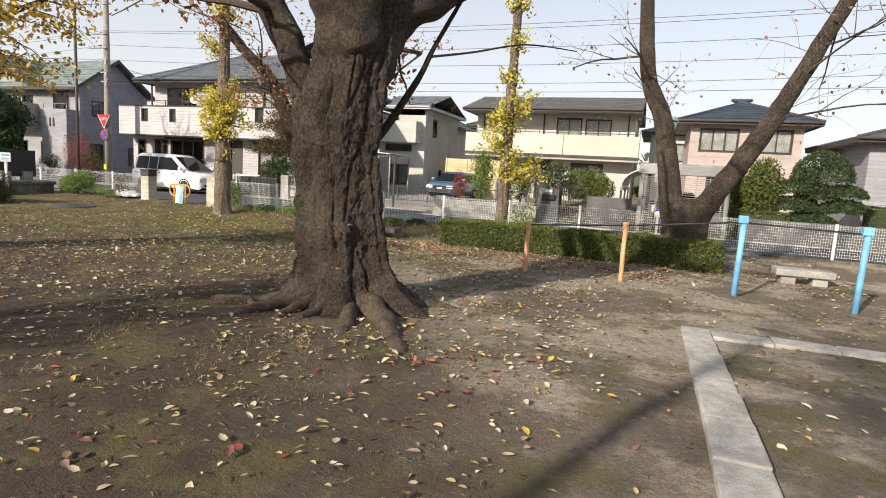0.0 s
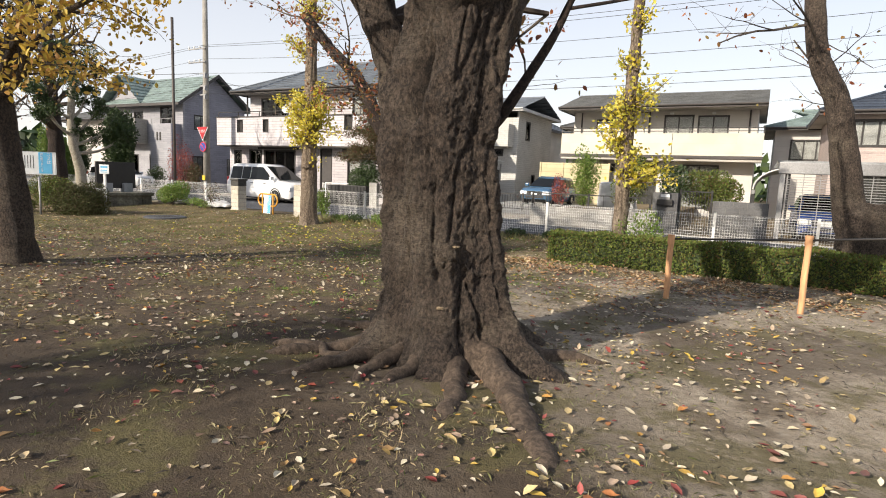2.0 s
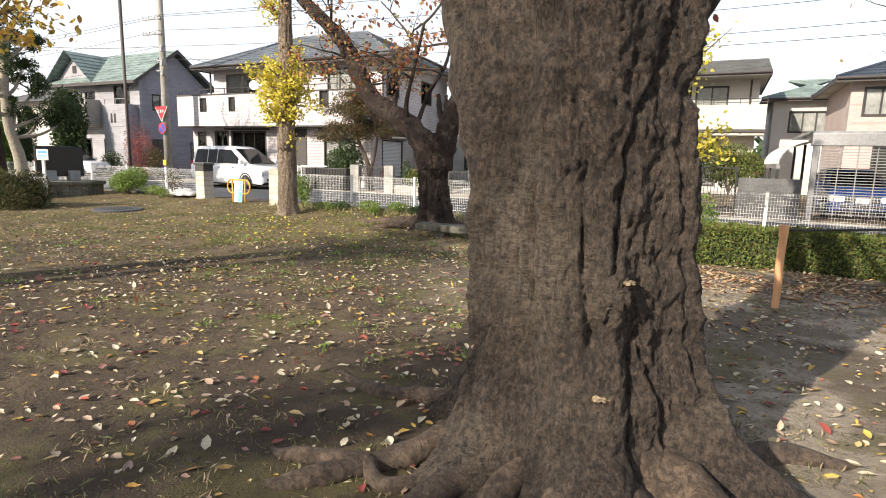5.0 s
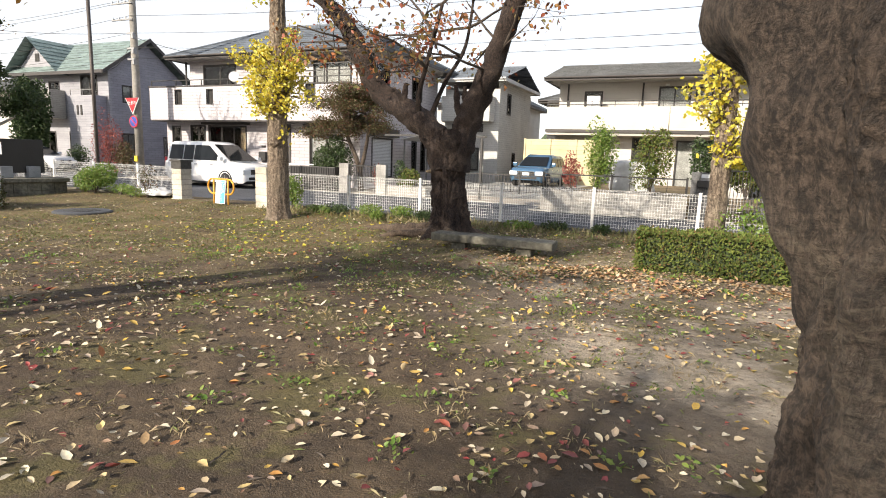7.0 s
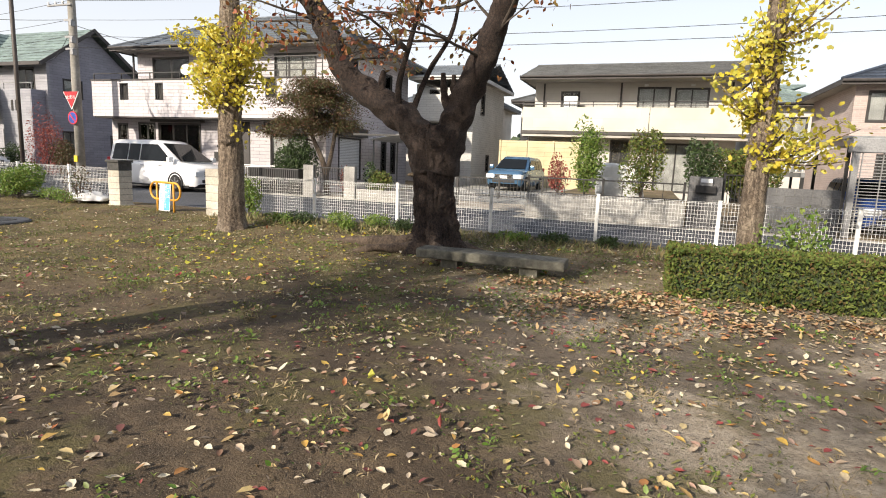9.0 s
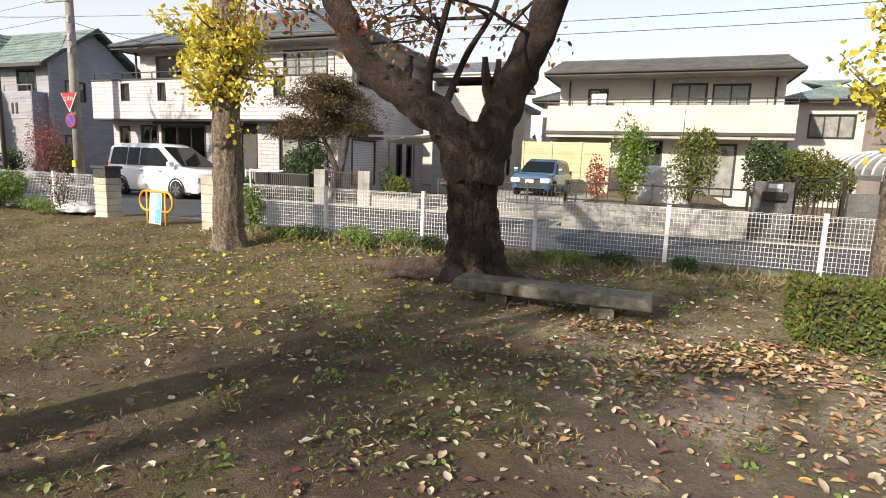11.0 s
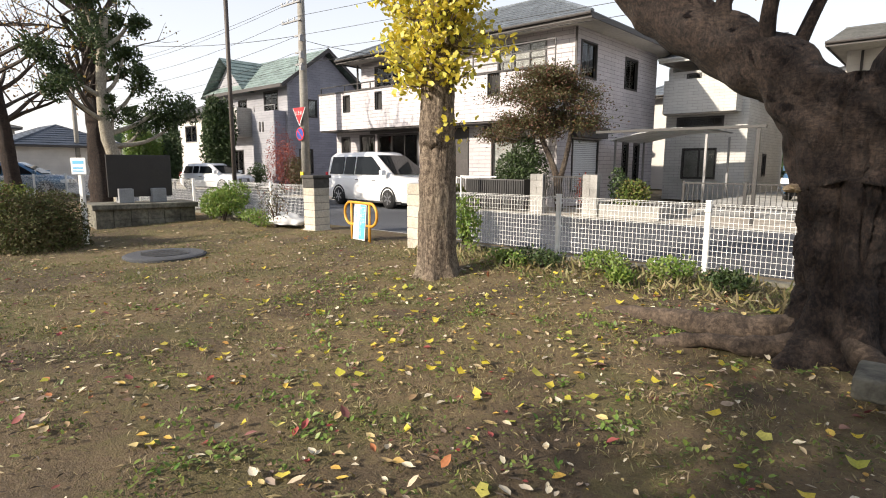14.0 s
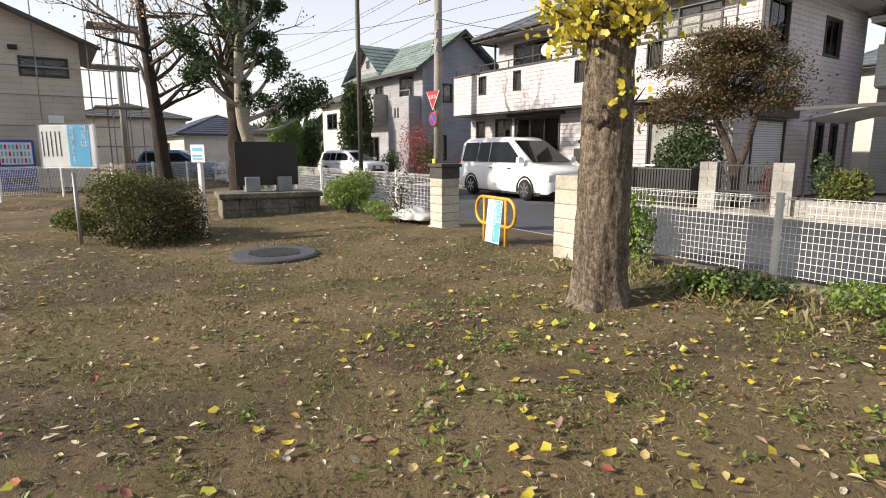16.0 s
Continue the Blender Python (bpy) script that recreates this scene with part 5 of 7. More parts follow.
def utility_pole():
    t = thing("utility_pole", "tall grey concrete utility pole with cross-arm and road signs", "utility pole", UP)
    bm = bmesh.new()
    tube(bm, [(0, 0, -0.2), (0, 0, 5), (0, 0, 11.5)], [0.2, 0.175, 0.13], 20)
    part("shaft", bm, M["pole"], t, "", True)
    part("wrap", boxes((-0.1, 0.1, -0.24, -0.19, 0.85, 1.12)), M["yellow"], t, "yellow warning plate")
    for z in (7.55, 8.3):
        part("cross_arm", bevelled(-1.25, 0.2, -0.2, -0.13, z, z + 0.07, 0.008), M["grey_metal"], t)
        for x in (-1.2, -0.75, -0.3):
            bm = bmesh.new()
            tube(bm, [(x, -0.165, z + 0.07), (x, -0.165, z + 0.13), (x, -0.165, z + 0.2)], [0.03, 0.05, 0.03], 10)
            part("insulator", bm, M["sign_white"], t)
    for z in (5.7, 6.2, 6.9):
        part("bracket", boxes((-0.24, 0.24, -0.22, -0.14, z, z + 0.08), (0.16, 0.3, -0.3, -0.1, z - 0.22, z)), M["grey_metal"], t)
    s = part("stop_sign", _triangle(0.44, 3.62, -0.27, 0.02), M["sign_red"], t, "red inverted triangle sign with white lettering")
    part("border", _triangle(0.49, 3.62, -0.262, 0.012), M["sign_white"], s, "white rim")
    text_mesh("止まれ", 0.2, M["sign_white"], s, (0, -0.296, 3.66), (90, 0, 0))
    bm = bmesh.new()
    tube(bm, [(0, -0.24, 2.78), (0, -0.262, 2.78)], [0.29, 0.29], 30)
    d = part("no_parking_sign", bm, M["sign_red"], t, "round blue sign with a red rim and bar")
    bm = bmesh.new()
    tube(bm, [(0, -0.26, 2.78), (0, -0.268, 2.78)], [0.235, 0.235], 30)
    part("face", bm, M["deep_blue"], d)
    b = boxes((-0.23, 0.23, -0.274, -0.27, -0.03, 0.03))
    o = part("bar", b, M["sign_red"], d)
    o.matrix_basis = Matrix.Translation((0, 0, 2.78)) @ pose(0, 0, 0, 0, 45, 0)


def _triangle(r, zc, y, th):
    bm = bmesh.new()
    a = [(-r, zc + 0.29), (r, zc + 0.29), (0, zc + 0.29 - r * 1.6)]
    f = [bm.verts.new((x, y - th, z)) for x, z in a]
    g = [bm.verts.new((x, y, z)) for x, z in a]
    bm.faces.new(f)
    bm.faces.new(g[::-1])
    for i in range(3):
        bm.faces.new((f[i], g[i], g[(i + 1) % 3], f[(i + 1) % 3]))
    return bm


utility_pole()


def cable(a, b, sag, r=0.012):
    a, b = Vector(a), Vector(b)
    pts = [a.lerp(b, k / 24) - Vector((0, 0, sag * 4 * (k / 24) * (1 - k / 24))) for k in range(25)]
    bm = bmesh.new()
    tube(bm, pts, [r] * 25, 5, False)
    ob = part("utility_cable", bm, M["wire"], None, "", True)
    tagged(ob, "thin black overhead cable strung between poles", "cable", "overhead cables")


for z, s in ((8.5, 0.5), (8.42, 0.6), (7.75, 0.7), (6.95, 0.6), (6.3, 0.7), (5.8, 0.55)):
    cable((UP.x, UP.y - 0.16, z), (26.0, 7.6, z + 0.1), s, 0.009)
    cable((UP.x, UP.y - 0.16, z), (-50, 7.0, z + 0.2), s * 1.2, 0.009)
cable((UP.x, UP.y, 6.8), (-28.0, 12.5, 6.3), 0.3)
cable((UP.x, UP.y, 7.0), (-30.0, 2.0, 7.4), 0.4)
cable((UP.x, UP.y, 6.8), (-15.0, 11.0, 6.0), 0.2)


def far_pole(x, y, h):
    t = thing("utility_pole", "grey concrete utility pole", "utility pole", (x, y, 0))
    bm = bmesh.new()
    tube(bm, [(0, 0, -0.2), (0, 0, h)], [0.19, 0.13], 16)
    part("shaft", bm, M["pole"], t, "", True)
    part("cross_arm", bevelled(-0.9, 0.9, -0.2, -0.13, h - 1.2, h - 1.12, 0.008), M["grey_metal"], t)


far_pole(26.0, 7.75, 11.0)
far_pole(-50, 7.0, 10.0)
far_pole(-42, -2.0, 9.0)


# ---- houses ----
def face_map(face, f):
    if face == "front":
        return lambda a, d, z: (a, f + d, z)
    if face == "right":
        return lambda a, d, z: (f - d, a, z)
    return lambda a, d, z: (f + d, a, z)


def slab(bm, mp, a0, a1, d0, d1, z0, z1):
    vs = [bm.verts.new(mp(*p)) for p in ((a0, d0, z0), (a1, d0, z0), (a1, d1, z0), (a0, d1, z0), (a0, d0, z1), (a1, d0, z1), (a1, d1, z1), (a0, d1, z1))]
    for q in ((3, 2, 1, 0), (4, 5, 6, 7), (0, 1, 5, 4), (1, 2, 6, 5), (2, 3, 7, 6), (3, 0, 4, 7)):
        bm.faces.new([vs[i] for i in q])


def wall(t, name, face, f, a0, a1, z0, z1, openings, material, thick=0.16):
    """A wall with openings through it. An opening: a0, a1, z0, z1, then what fills it."""
    mp = face_map(face, f)
    xs = sorted({a0, a1, *(v for o in openings for v in o[:2])})
    zs = sorted({z0, z1, *(v for o in openings for v in o[2:4])})
    bm = bmesh.new()
    for p, q in zip(xs, xs[1:]):
        for r, s in zip(zs, zs[1:]):
            x, z = (p + q) / 2, (r + s) / 2
            if not any(o[0] < x < o[1] and o[2] < z < o[3] for o in openings):
                slab(bm, mp, p, q, 0, thick, r, s)
    bmesh.ops.remove_doubles(bm, verts=bm.verts[:], dist=0.0005)
    part(name, bm, material, t)
    for o in openings:
        window(t, mp, *o)


def window(t, mp, a0, a1, z0, z1, fill="curtain", sashes=2, frame_mat="window_frame"):
    """A sliding window: a frame set proud of the wall, sashes, panes, and behind the glass a curtain or, where fill is
    dark, a sheet painted as the unlit room.
    """
    bm = bmesh.new()
    w = 0.06
    for r in ((a0, a1, z1 - w, z1), (a0, a1, z0, z0 + w), (a0, a0 + w, z0 + w, z1 - w), (a1 - w, a1, z0 + w, z1 - w)):
        slab(bm, mp, r[0], r[1], -0.035, 0.09, r[2], r[3])
    win = part("window", bm, M[frame_mat], t, "dark framed window" if frame_mat == "window_frame" else "pale framed window")
    if fill in ("shutter", "door"):
        bm = bmesh.new()
        slab(bm, mp, a0 + w, a1 - w, 0.03, 0.07, z0 + w, z1 - w)
        part("leaf" if fill == "door" else "roller_shutter", bm, M["trim_dark"] if fill == "door" else M["shutter"], win)
        return
    n = sashes
    for i in range(n):
        b0, b1 = a0 + w + (a1 - a0 - 2 * w) * i / n, a0 + w + (a1 - a0 - 2 * w) * (i + 1) / n
        dd = 0.03 + 0.025 * (i % 2)
        bm = bmesh.new()
        s = 0.035
        for r in ((b0, b1, z1 - w - s, z1 - w), (b0, b1, z0 + w, z0 + w + s), (b0, b0 + s, z0 + w + s, z1 - w - s), (b1 - s, b1, z0 + w + s, z1 - w - s)):
            slab(bm, mp, r[0], r[1], dd - 0.012, dd + 0.012, r[2], r[3])
        part("sash", bm, M[frame_mat], win)
        bm = bmesh.new()
        slab(bm, mp, b0 + s, b1 - s, dd - 0.003, dd + 0.003, z0 + w + s, z1 - w - s)
        p = part("pane", bm, GLASS, win)
        p.visible_shadow = False
    back = {"curtain": "curtain", "warm": "curtain_warm", "dark": "hollow_shade"}[fill]
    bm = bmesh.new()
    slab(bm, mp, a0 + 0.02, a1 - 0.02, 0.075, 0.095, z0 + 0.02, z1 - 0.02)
    part("curtain" if fill != "dark" else "room_shade_sheet", bm, M[back], win)


GLASS = bpy.data.materials.new("window_glass")
GLASS.use_nodes = True
_n = GLASS.node_tree
_g, _t, _m, _f = (_n.nodes.new(k) for k in ("ShaderNodeBsdfGlossy", "ShaderNodeBsdfTransparent", "ShaderNodeMixShader", "ShaderNodeFresnel"))
_g.inputs["Roughness"].default_value = 0.02
_t.inputs["Color"].default_value = (0.9, 0.92, 0.92, 1)
_f.inputs["IOR"].default_value = 1.45
_n.links.new(_f.outputs[0], _m.inputs[0])
_n.links.new(_t.outputs[0], _m.inputs[1])
_n.links.new(_g.outputs[0], _m.inputs[2])
_n.links.new(_m.outputs[0], _n.nodes["Material Output"].inputs["Surface"])


def slope(bm, a, b, c, d, courses, lift=0.035):
    """Roof courses between the eave a-b and the ridge d-c, each lapping over the one below."""
    a, b, c, d = (Vector(p) for p in (a, b, c, d))
    n = (b - a).cross(d - a).normalized()
    if n.z < 0:
        n = -n
    for i in range(courses):
        f, g = i / courses, (i + 1) / courses
        lo0, lo1, hi0, hi1 = a.lerp(d, f), b.lerp(c, f), a.lerp(d, g), b.lerp(c, g)
        v = [bm.verts.new(p) for p in (lo0 + n * lift, lo1 + n * lift, hi1, hi0, lo0, lo1)]
        bm.faces.new((v[0], v[1], v[2], v[3]))
        bm.faces.new((v[4], v[5], v[1], v[0]))
    bmesh.ops.remove_doubles(bm, verts=bm.verts[:], dist=0.0005)


def ridge_cap(t, pts, material, r=0.09):
    for a, b in pts:
        part("ridge_tile", tubes(((a, b), r), seg=8), material, t)


def hip_roof(t, x0, x1, y0, y1, z, zr, material, courses=9, hip=True, trim="trim_dark"):
    ins = (y1 - y0) / 2 if hip else 0.0
    ym = (y0 + y1) / 2
    r0, r1 = (x0 + ins, ym, zr), (x1 - ins, ym, zr)
    bm = bmesh.new()
    slope(bm, (x0, y0, z), (x1, y0, z), r1, r0, courses)
    slope(bm, (x1, y1, z), (x0, y1, z), r0, r1, courses)
    if hip:
        slope(bm, (x0, y1, z), (x0, y0, z), r0, r0, courses)
        slope(bm, (x1, y0, z), (x1, y1, z), r1, r1, courses)
    part("roof", bm, material, t, "courses of roof slates")
    part("soffit", boxes((x0 + 0.05, x1 - 0.05, y0 + 0.05, y1 - 0.05, z - 0.1, z - 0.04)), M["soffit"], t)
    part("fascia", boxes((x0, x1, y0, y0 + 0.04, z - 0.16, z + 0.02), (x0, x1, y1 - 0.04, y1, z - 0.16, z + 0.02), (x0, x0 + 0.04, y0 + 0.04, y1 - 0.04, z - 0.16, z + 0.02), (x1 - 0.04, x1, y0 + 0.04, y1 - 0.04, z - 0.16, z + 0.02)), M[trim], t)
    bm = bmesh.new()
    tube(bm, [(x0, y0 - 0.06, z - 0.02), (x1, y0 - 0.06, z - 0.02)], [0.055] * 2, 8)
    part("gutter", bm, M[trim], t)
    caps = [(r0, r1)]
    if hip:
        caps += [((x0, y0, z + 0.04), r0), ((x1, y0, z + 0.04), r1), ((x0, y1, z + 0.04), r0), ((x1, y1, z + 0.04), r1)]
    ridge_cap(t, caps, material, 0.07)


def gable_fill(t, x, xx, y0, y1, z, zr, material, ym=None):
    ym = (y0 + y1) / 2 if ym is None else ym
    bm = bmesh.new()
    a = [bm.verts.new(p) for p in ((x, y0, z), (x, y1, z), (x, ym, zr))]
    b = [bm.verts.new(p) for p in ((xx, y0, z), (xx, y1, z), (xx, ym, zr))]
    bm.faces.new(a)
    bm.faces.new(b[::-1])
    for i in range(3):
        bm.faces.new((a[i], b[i], b[(i + 1) % 3], a[(i + 1) % 3]))
    part("gable", bm, material, t)


def rail(t, x0, x1, y, zs, material, posts=1.2, z0=None):
    for z in zs:
        part("handrail", boxes((x0, x1, y - 0.025, y + 0.025, z - 0.02, z + 0.02)), material, t)
    n = max(2, int((x1 - x0) / posts))
    for i in range(n + 1):
        x = x0 + (x1 - x0) * i / n
        part("rail_post", boxes((x - 0.018, x + 0.018, y - 0.018, y + 0.018, (z0 if z0 is not None else zs[0]) - 0.02, zs[-1] - 0.02)), material, t)


def corner_house():
    """The pale house with the long balcony opposite the gate."""
    t = thing("house", "two-storey pale pinkish sided house with a long balcony", "house", (-14, 14, 0))
    x0, x1 = -20.2, -8.0
    W = M["wall_pinkish"]
    front = [(-19.8, -19.15, 1.2, 2.75, "dark", 1), (-18.45, -17.4, 0.75, 2.8, "curtain", 2), (-17.2, -14.65, 0.35, 2.8, "warm", 3), (-12.75, -11.9, 0.1, 2.9, "door", 1), (-10.8, -8.9, 0.55, 2.45, "curtain", 2)]
    wall(t, "front_wall", "front", 9.9, x0, x1, 0, 3.2, front, W)
    side = [(10.9, 12.9, 0.5, 2.4, "shutter", 1), (15.0, 15.6, 0.75, 2.4, "dark", 1), (16.1, 16.7, 0.75, 2.4, "dark", 1), (11.3, 12.5, 4.55, 5.85, "dark", 2), (14.9, 16.1, 4.5, 5.75, "curtain", 2)]
    wall(t, "side_wall", "right", x1, 11.0, 18, 3.2, 6.25, [s for s in side if s[2] > 3], W)
    wall(t, "side_wall", "right", x1, 10.06, 18, 0, 3.2, [s for s in side if s[2] < 3], W)
    wall(t, "side_wall", "left", x0, 10.06, 18, 0, 3.2, [], W)
    upper = [(-18.6, -16.3, 4.3, 6.0, "warm", 2), (-15.2, -13.4, 4.3, 6.0, "curtain", 2), (-11.4, -9.2, 4.3, 6.0, "curtain", 3)]
    wall(t, "upper_wall", "front", 11.0, -19.6, x1 - 0.17, 3.2, 6.25, upper, W)
    wall(t, "upper_side_wall", "left", -19.6, 11.17, 18, 3.2, 6.25, [], W)
    part("back_wall", boxes((x0, x1, 18, 18.15, 0, 6.2)), W, t)
    # balcony
    part("balcony_floor", boxes((x0 - 0.1, -8.0, 9.16, 10.99, 3.02, 3.3)), M["soffit"], t)
    holes = [(-18.5, -18.0, 3.75, 4.5, "slot"), (-16.35, -15.9, 3.75, 4.5, "slot"), (-13.2, -12.7, 3.75, 4.5, "slot"), (-10.35, -9.8, 3.85, 4.65, "slot")]
    xs = sorted({x0 - 0.1, -8.0, *(v for h in holes for v in h[:2])})
    bm = bmesh.new()
    for a, b in zip(xs, xs[1:]):
        hit = [h for h in holes if h[0] < (a + b) / 2 < h[1]]
        if hit:
            box(bm, a, b, 9.0, 9.14, 3.0, hit[0][2])
            box(bm, a, b, 9.0, 9.14, hit[0][3], 4.62)
        else:
            box(bm, a, b, 9.0, 9.14, 3.0, 4.62)
    box(bm, x0 - 0.1, x0 + 0.04, 9.14, 11.0, 3.0, 4.62)
    box(bm, -8.14, -8.0, 9.14, 11.0, 3.0, 4.62)
    part("balcony_wall", bm, M["wall_white"], t)
    for h in holes:
        g = part("grille", boxes((h[0], h[0] + 0.04, 8.98, 9.02, h[2], h[3]), (h[1] - 0.04, h[1], 8.98, 9.02, h[2], h[3]), (h[0] + 0.04, h[1] - 0.04, 8.98, 9.02, h[2], h[2] + 0.04), (h[0] + 0.04, h[1] - 0.04, 8.98, 9.02, h[3] - 0.04, h[3])), M["dark_metal"], t, "dark iron grille")
        part("scroll", boxes(*[(h[0] + 0.08 + 0.09 * k, h[0] + 0.1 + 0.09 * k, 9.03, 9.05, h[2] + 0.04, h[3] - 0.04) for k in range(4)]), M["dark_metal"], g)
        # dark sheet in the hole, painted for the shade behind the grille
        part("backing", boxes((h[0], h[1], 9.1, 9.12, h[2], h[3])), M["hollow_shade"], g)
    part("coping", boxes((x0 - 0.14, -7.96, 8.96, 9.18, 4.62, 4.68)), M["trim_dark"], t)
    rail(t, x0, -8.0, 9.07, (4.95,), M["dark_metal"], 1.6, 4.7)
    rail(t, -11.5, -8.0, 9.6, (5.3, 5.6), M["dark_metal"], 1.7, 4.7)
    part("band", boxes((x0 - 0.1, -8.0, 9.05, 9.9, 2.94, 3.0)), M["trim_dark"], t)
    part("shutter_box", boxes((-17.4, -14.4, 9.6, 9.88, 2.82, 3.05)), M["trim_dark"], t)
    part("shutter_box", boxes((-10.95, -8.7, 9.6, 9.88, 2.5, 2.9)), M["trim_dark"], t)
    part("shutter_box", boxes((-7.98, -7.7, 10.7, 13.1, 2.45, 2.85)), M["trim_dark"], t)
    part("corner_trim", boxes((-8.04, -7.96, 10.95, 10.99, 3.2, 6.2)), M["trim_dark"], t)
    bm = bevelled(-13.75, -13.35, 9.7, 9.88, 1.1, 1.55, 0.03)
    part("mailbox", bm, M["dark_metal"], t, "black wall mailbox")
    part("nameplate", boxes((-13.7, -13.45, 9.86, 9.89, 1.75, 1.85)), M["ink"], t)
    bm = bmesh.new()
    tube(bm, [(-14.6, 9.2, 5.0), (-14.55, 9.05, 5.03), (-14.52, 8.98, 5.04)], [0.06, 0.2, 0.24], 20)
    part("satellite_dish", bm, M["sign_white"], t, "small white satellite dish")
    hip_roof(t, -20.4, -7.0, 10.1, 18.8, 6.35, 8.5, M["roof_slate"], 12)
    part("downpipe", tubes((((-19.75, 10.9, 6.2), (-19.75, 10.9, 4.7)), 0.05), seg=8), M["trim_dark"], t)
    return t


def rebase(t):
    """Children of a thing built in world places, moved under its base."""
    inv = t.matrix_basis.inverted()
    for c in t.children:
        c.matrix_basis = inv @ c.matrix_basis


rebase(corner_house())


def gabled_house():
    """The blue-grey house over the side street, with a green roof and a front gable."""
    t = thing("house", "blue-grey sided house with a green slate roof and gables", "house", (-32, 15, 0))
    x0, x1, y0, y1 = -36.4, -27.6, 12.0, 17.4
    wall(t, "side_wall", "right", x1, y0 + 0.16, y1, 0, 6.2, [(12.9, 14.1, 4.3, 5.4, "curtain", 2), (12.7, 13.7, 0.9, 2.4, "curtain", 2), (15.8, 16.6, 0.9, 2.3, "dark", 1)], M["wall_bluegrey"])
    op = [(-30.2, -28.6, 4.6, 5.9, "curtain", 2), (-33.4, -32.3, 4.9, 5.6, "curtain", 2), (-31.6, -30.0, 0.9, 2.4, "curtain", 2), (-35.9, -35.2, 4.9, 5.6, "curtain", 1), (-34.6, -33.0, 0.4, 2.4, "dark", 2)]
    wall(t, "front_wall", "front", y0, x0, x1, 0, 6.2, op, M["wall_grey"])
    part("back_wall", boxes((x0, x1, y1, y1 + 0.15, 0, 6.2), (x0, x0 + 0.15, y0 + 0.16, y1, 0, 6.2)), M["wall_bluegrey"], t)
    part("balcony", boxes((-34.4, -31.8, 11.0, 11.14, 3.2, 5.0), (-34.4, -34.26, 11.14, 12, 3.2, 5.0), (-31.94, -31.8, 11.14, 12, 3.2, 5.0), (-34.26, -31.94, 11.14, 12, 3.2, 3.4)), M["wall_greige"], t)
    part("bay", boxes((-30.3, -27.9, 11.2, 11.98, 0, 4.6)), M["wall_grey"], t)
    part("bay_side", boxes((-27.88, -27.82, 11.2, 11.98, 0, 4.6)), M["wall_bluegrey"], t)
    rail(t, -30.2, -27.9, 11.3, (4.95,), M["grey_metal"], 1.2, 4.6)
    # dark boxes on the bay face, the slots' inner shade as colour
    part("slot", boxes((-29.5, -29.35, 11.17, 11.2, 3.4, 4.0), (-29.15, -29.0, 11.17, 11.2, 3.4, 4.0)), M["hollow_shade"], t)
    # main roof: ridge along the street, gable to the side street
    zr, ym = 8.5, 14.7
    bm = bmesh.new()
    slope(bm, (x0 - 0.5, y0 - 0.7, 6.05), (x1 + 0.5, y0 - 0.7, 6.05), (x1 + 0.5, ym, zr), (x0 - 0.5, ym, zr), 11)
    slope(bm, (x1 + 0.5, y1 + 0.7, 6.05), (x0 - 0.5, y1 + 0.7, 6.05), (x0 - 0.5, ym, zr), (x1 + 0.5, ym, zr), 11)
    part("roof", bm, M["roof_green"], t, "green slate roof")
    gable_fill(t, x1 - 0.16, x1, y0, y1, 6.2, zr - 0.25, M["wall_bluegrey"])
    for s, y in ((-1, y0 - 0.7), (1, y1 + 0.7)):
        bm = bmesh.new()
        vs = [bm.verts.new(p) for p in ((x1 + 0.46, y, 5.85), (x1 + 0.46, y, 6.08), (x1 + 0.46, ym, zr + 0.03), (x1 + 0.46, ym, zr - 0.22), (x1 + 0.54, y, 5.85), (x1 + 0.54, y, 6.08), (x1 + 0.54, ym, zr + 0.03), (x1 + 0.54, ym, zr - 0.22))]
        for q in ((0, 1, 2, 3), (7, 6, 5, 4), (0, 4, 5, 1), (1, 5, 6, 2), (2, 6, 7, 3), (3, 7, 4, 0)):
            bm.faces.new([vs[i] for i in q])
        part("bargeboard", bm, M["trim_dark"], t)
    # front gable
    gx0, gx1, gy = -37.0, -31.6, 11.3
    gm = (gx0 + gx1) / 2
    bm = bmesh.new()
    slope(bm, (gx0 - 0.3, gy + 4, 5.9), (gx0 - 0.3, gy, 5.9), (gm, gy, 8.35), (gm, gy + 4, 8.35), 9)
    slope(bm, (gx1 + 0.3, gy, 5.9), (gx1 + 0.3, gy + 4, 5.9), (gm, gy + 4, 8.35), (gm, gy, 8.35), 9)
    part("gable_roof", bm, M["roof_green"], t, "green slate gable roof")
    bm = bmesh.new()
    vs = [bm.verts.new(p) for p in ((gx0, 11.96, 5.9), (gx1, 11.96, 5.9), (gm, 11.96, 8.1), (gx0, 12.1, 5.9), (gx1, 12.1, 5.9), (gm, 12.1, 8.1))]
    for q in ((0, 1, 2), (5, 4, 3), (0, 3, 4, 1), (1, 4, 5, 2), (2, 5, 3, 0)):
        bm.faces.new([vs[i] for i in q])
    part("gable", bm, M["wall_grey"], t)
    # dark plate on the gable, the vent's inner shade as colour
    part("gable_vent", boxes((gm - 0.2, gm + 0.2, 11.92, 11.955, 6.9, 7.4)), M["hollow_shade"], t)
    part("fascia", boxes((x0, x1 + 0.5, y0 - 0.74, y0 - 0.7, 5.9, 6.1)), M["trim_dark"], t)
    return t


rebase(gabled_house())


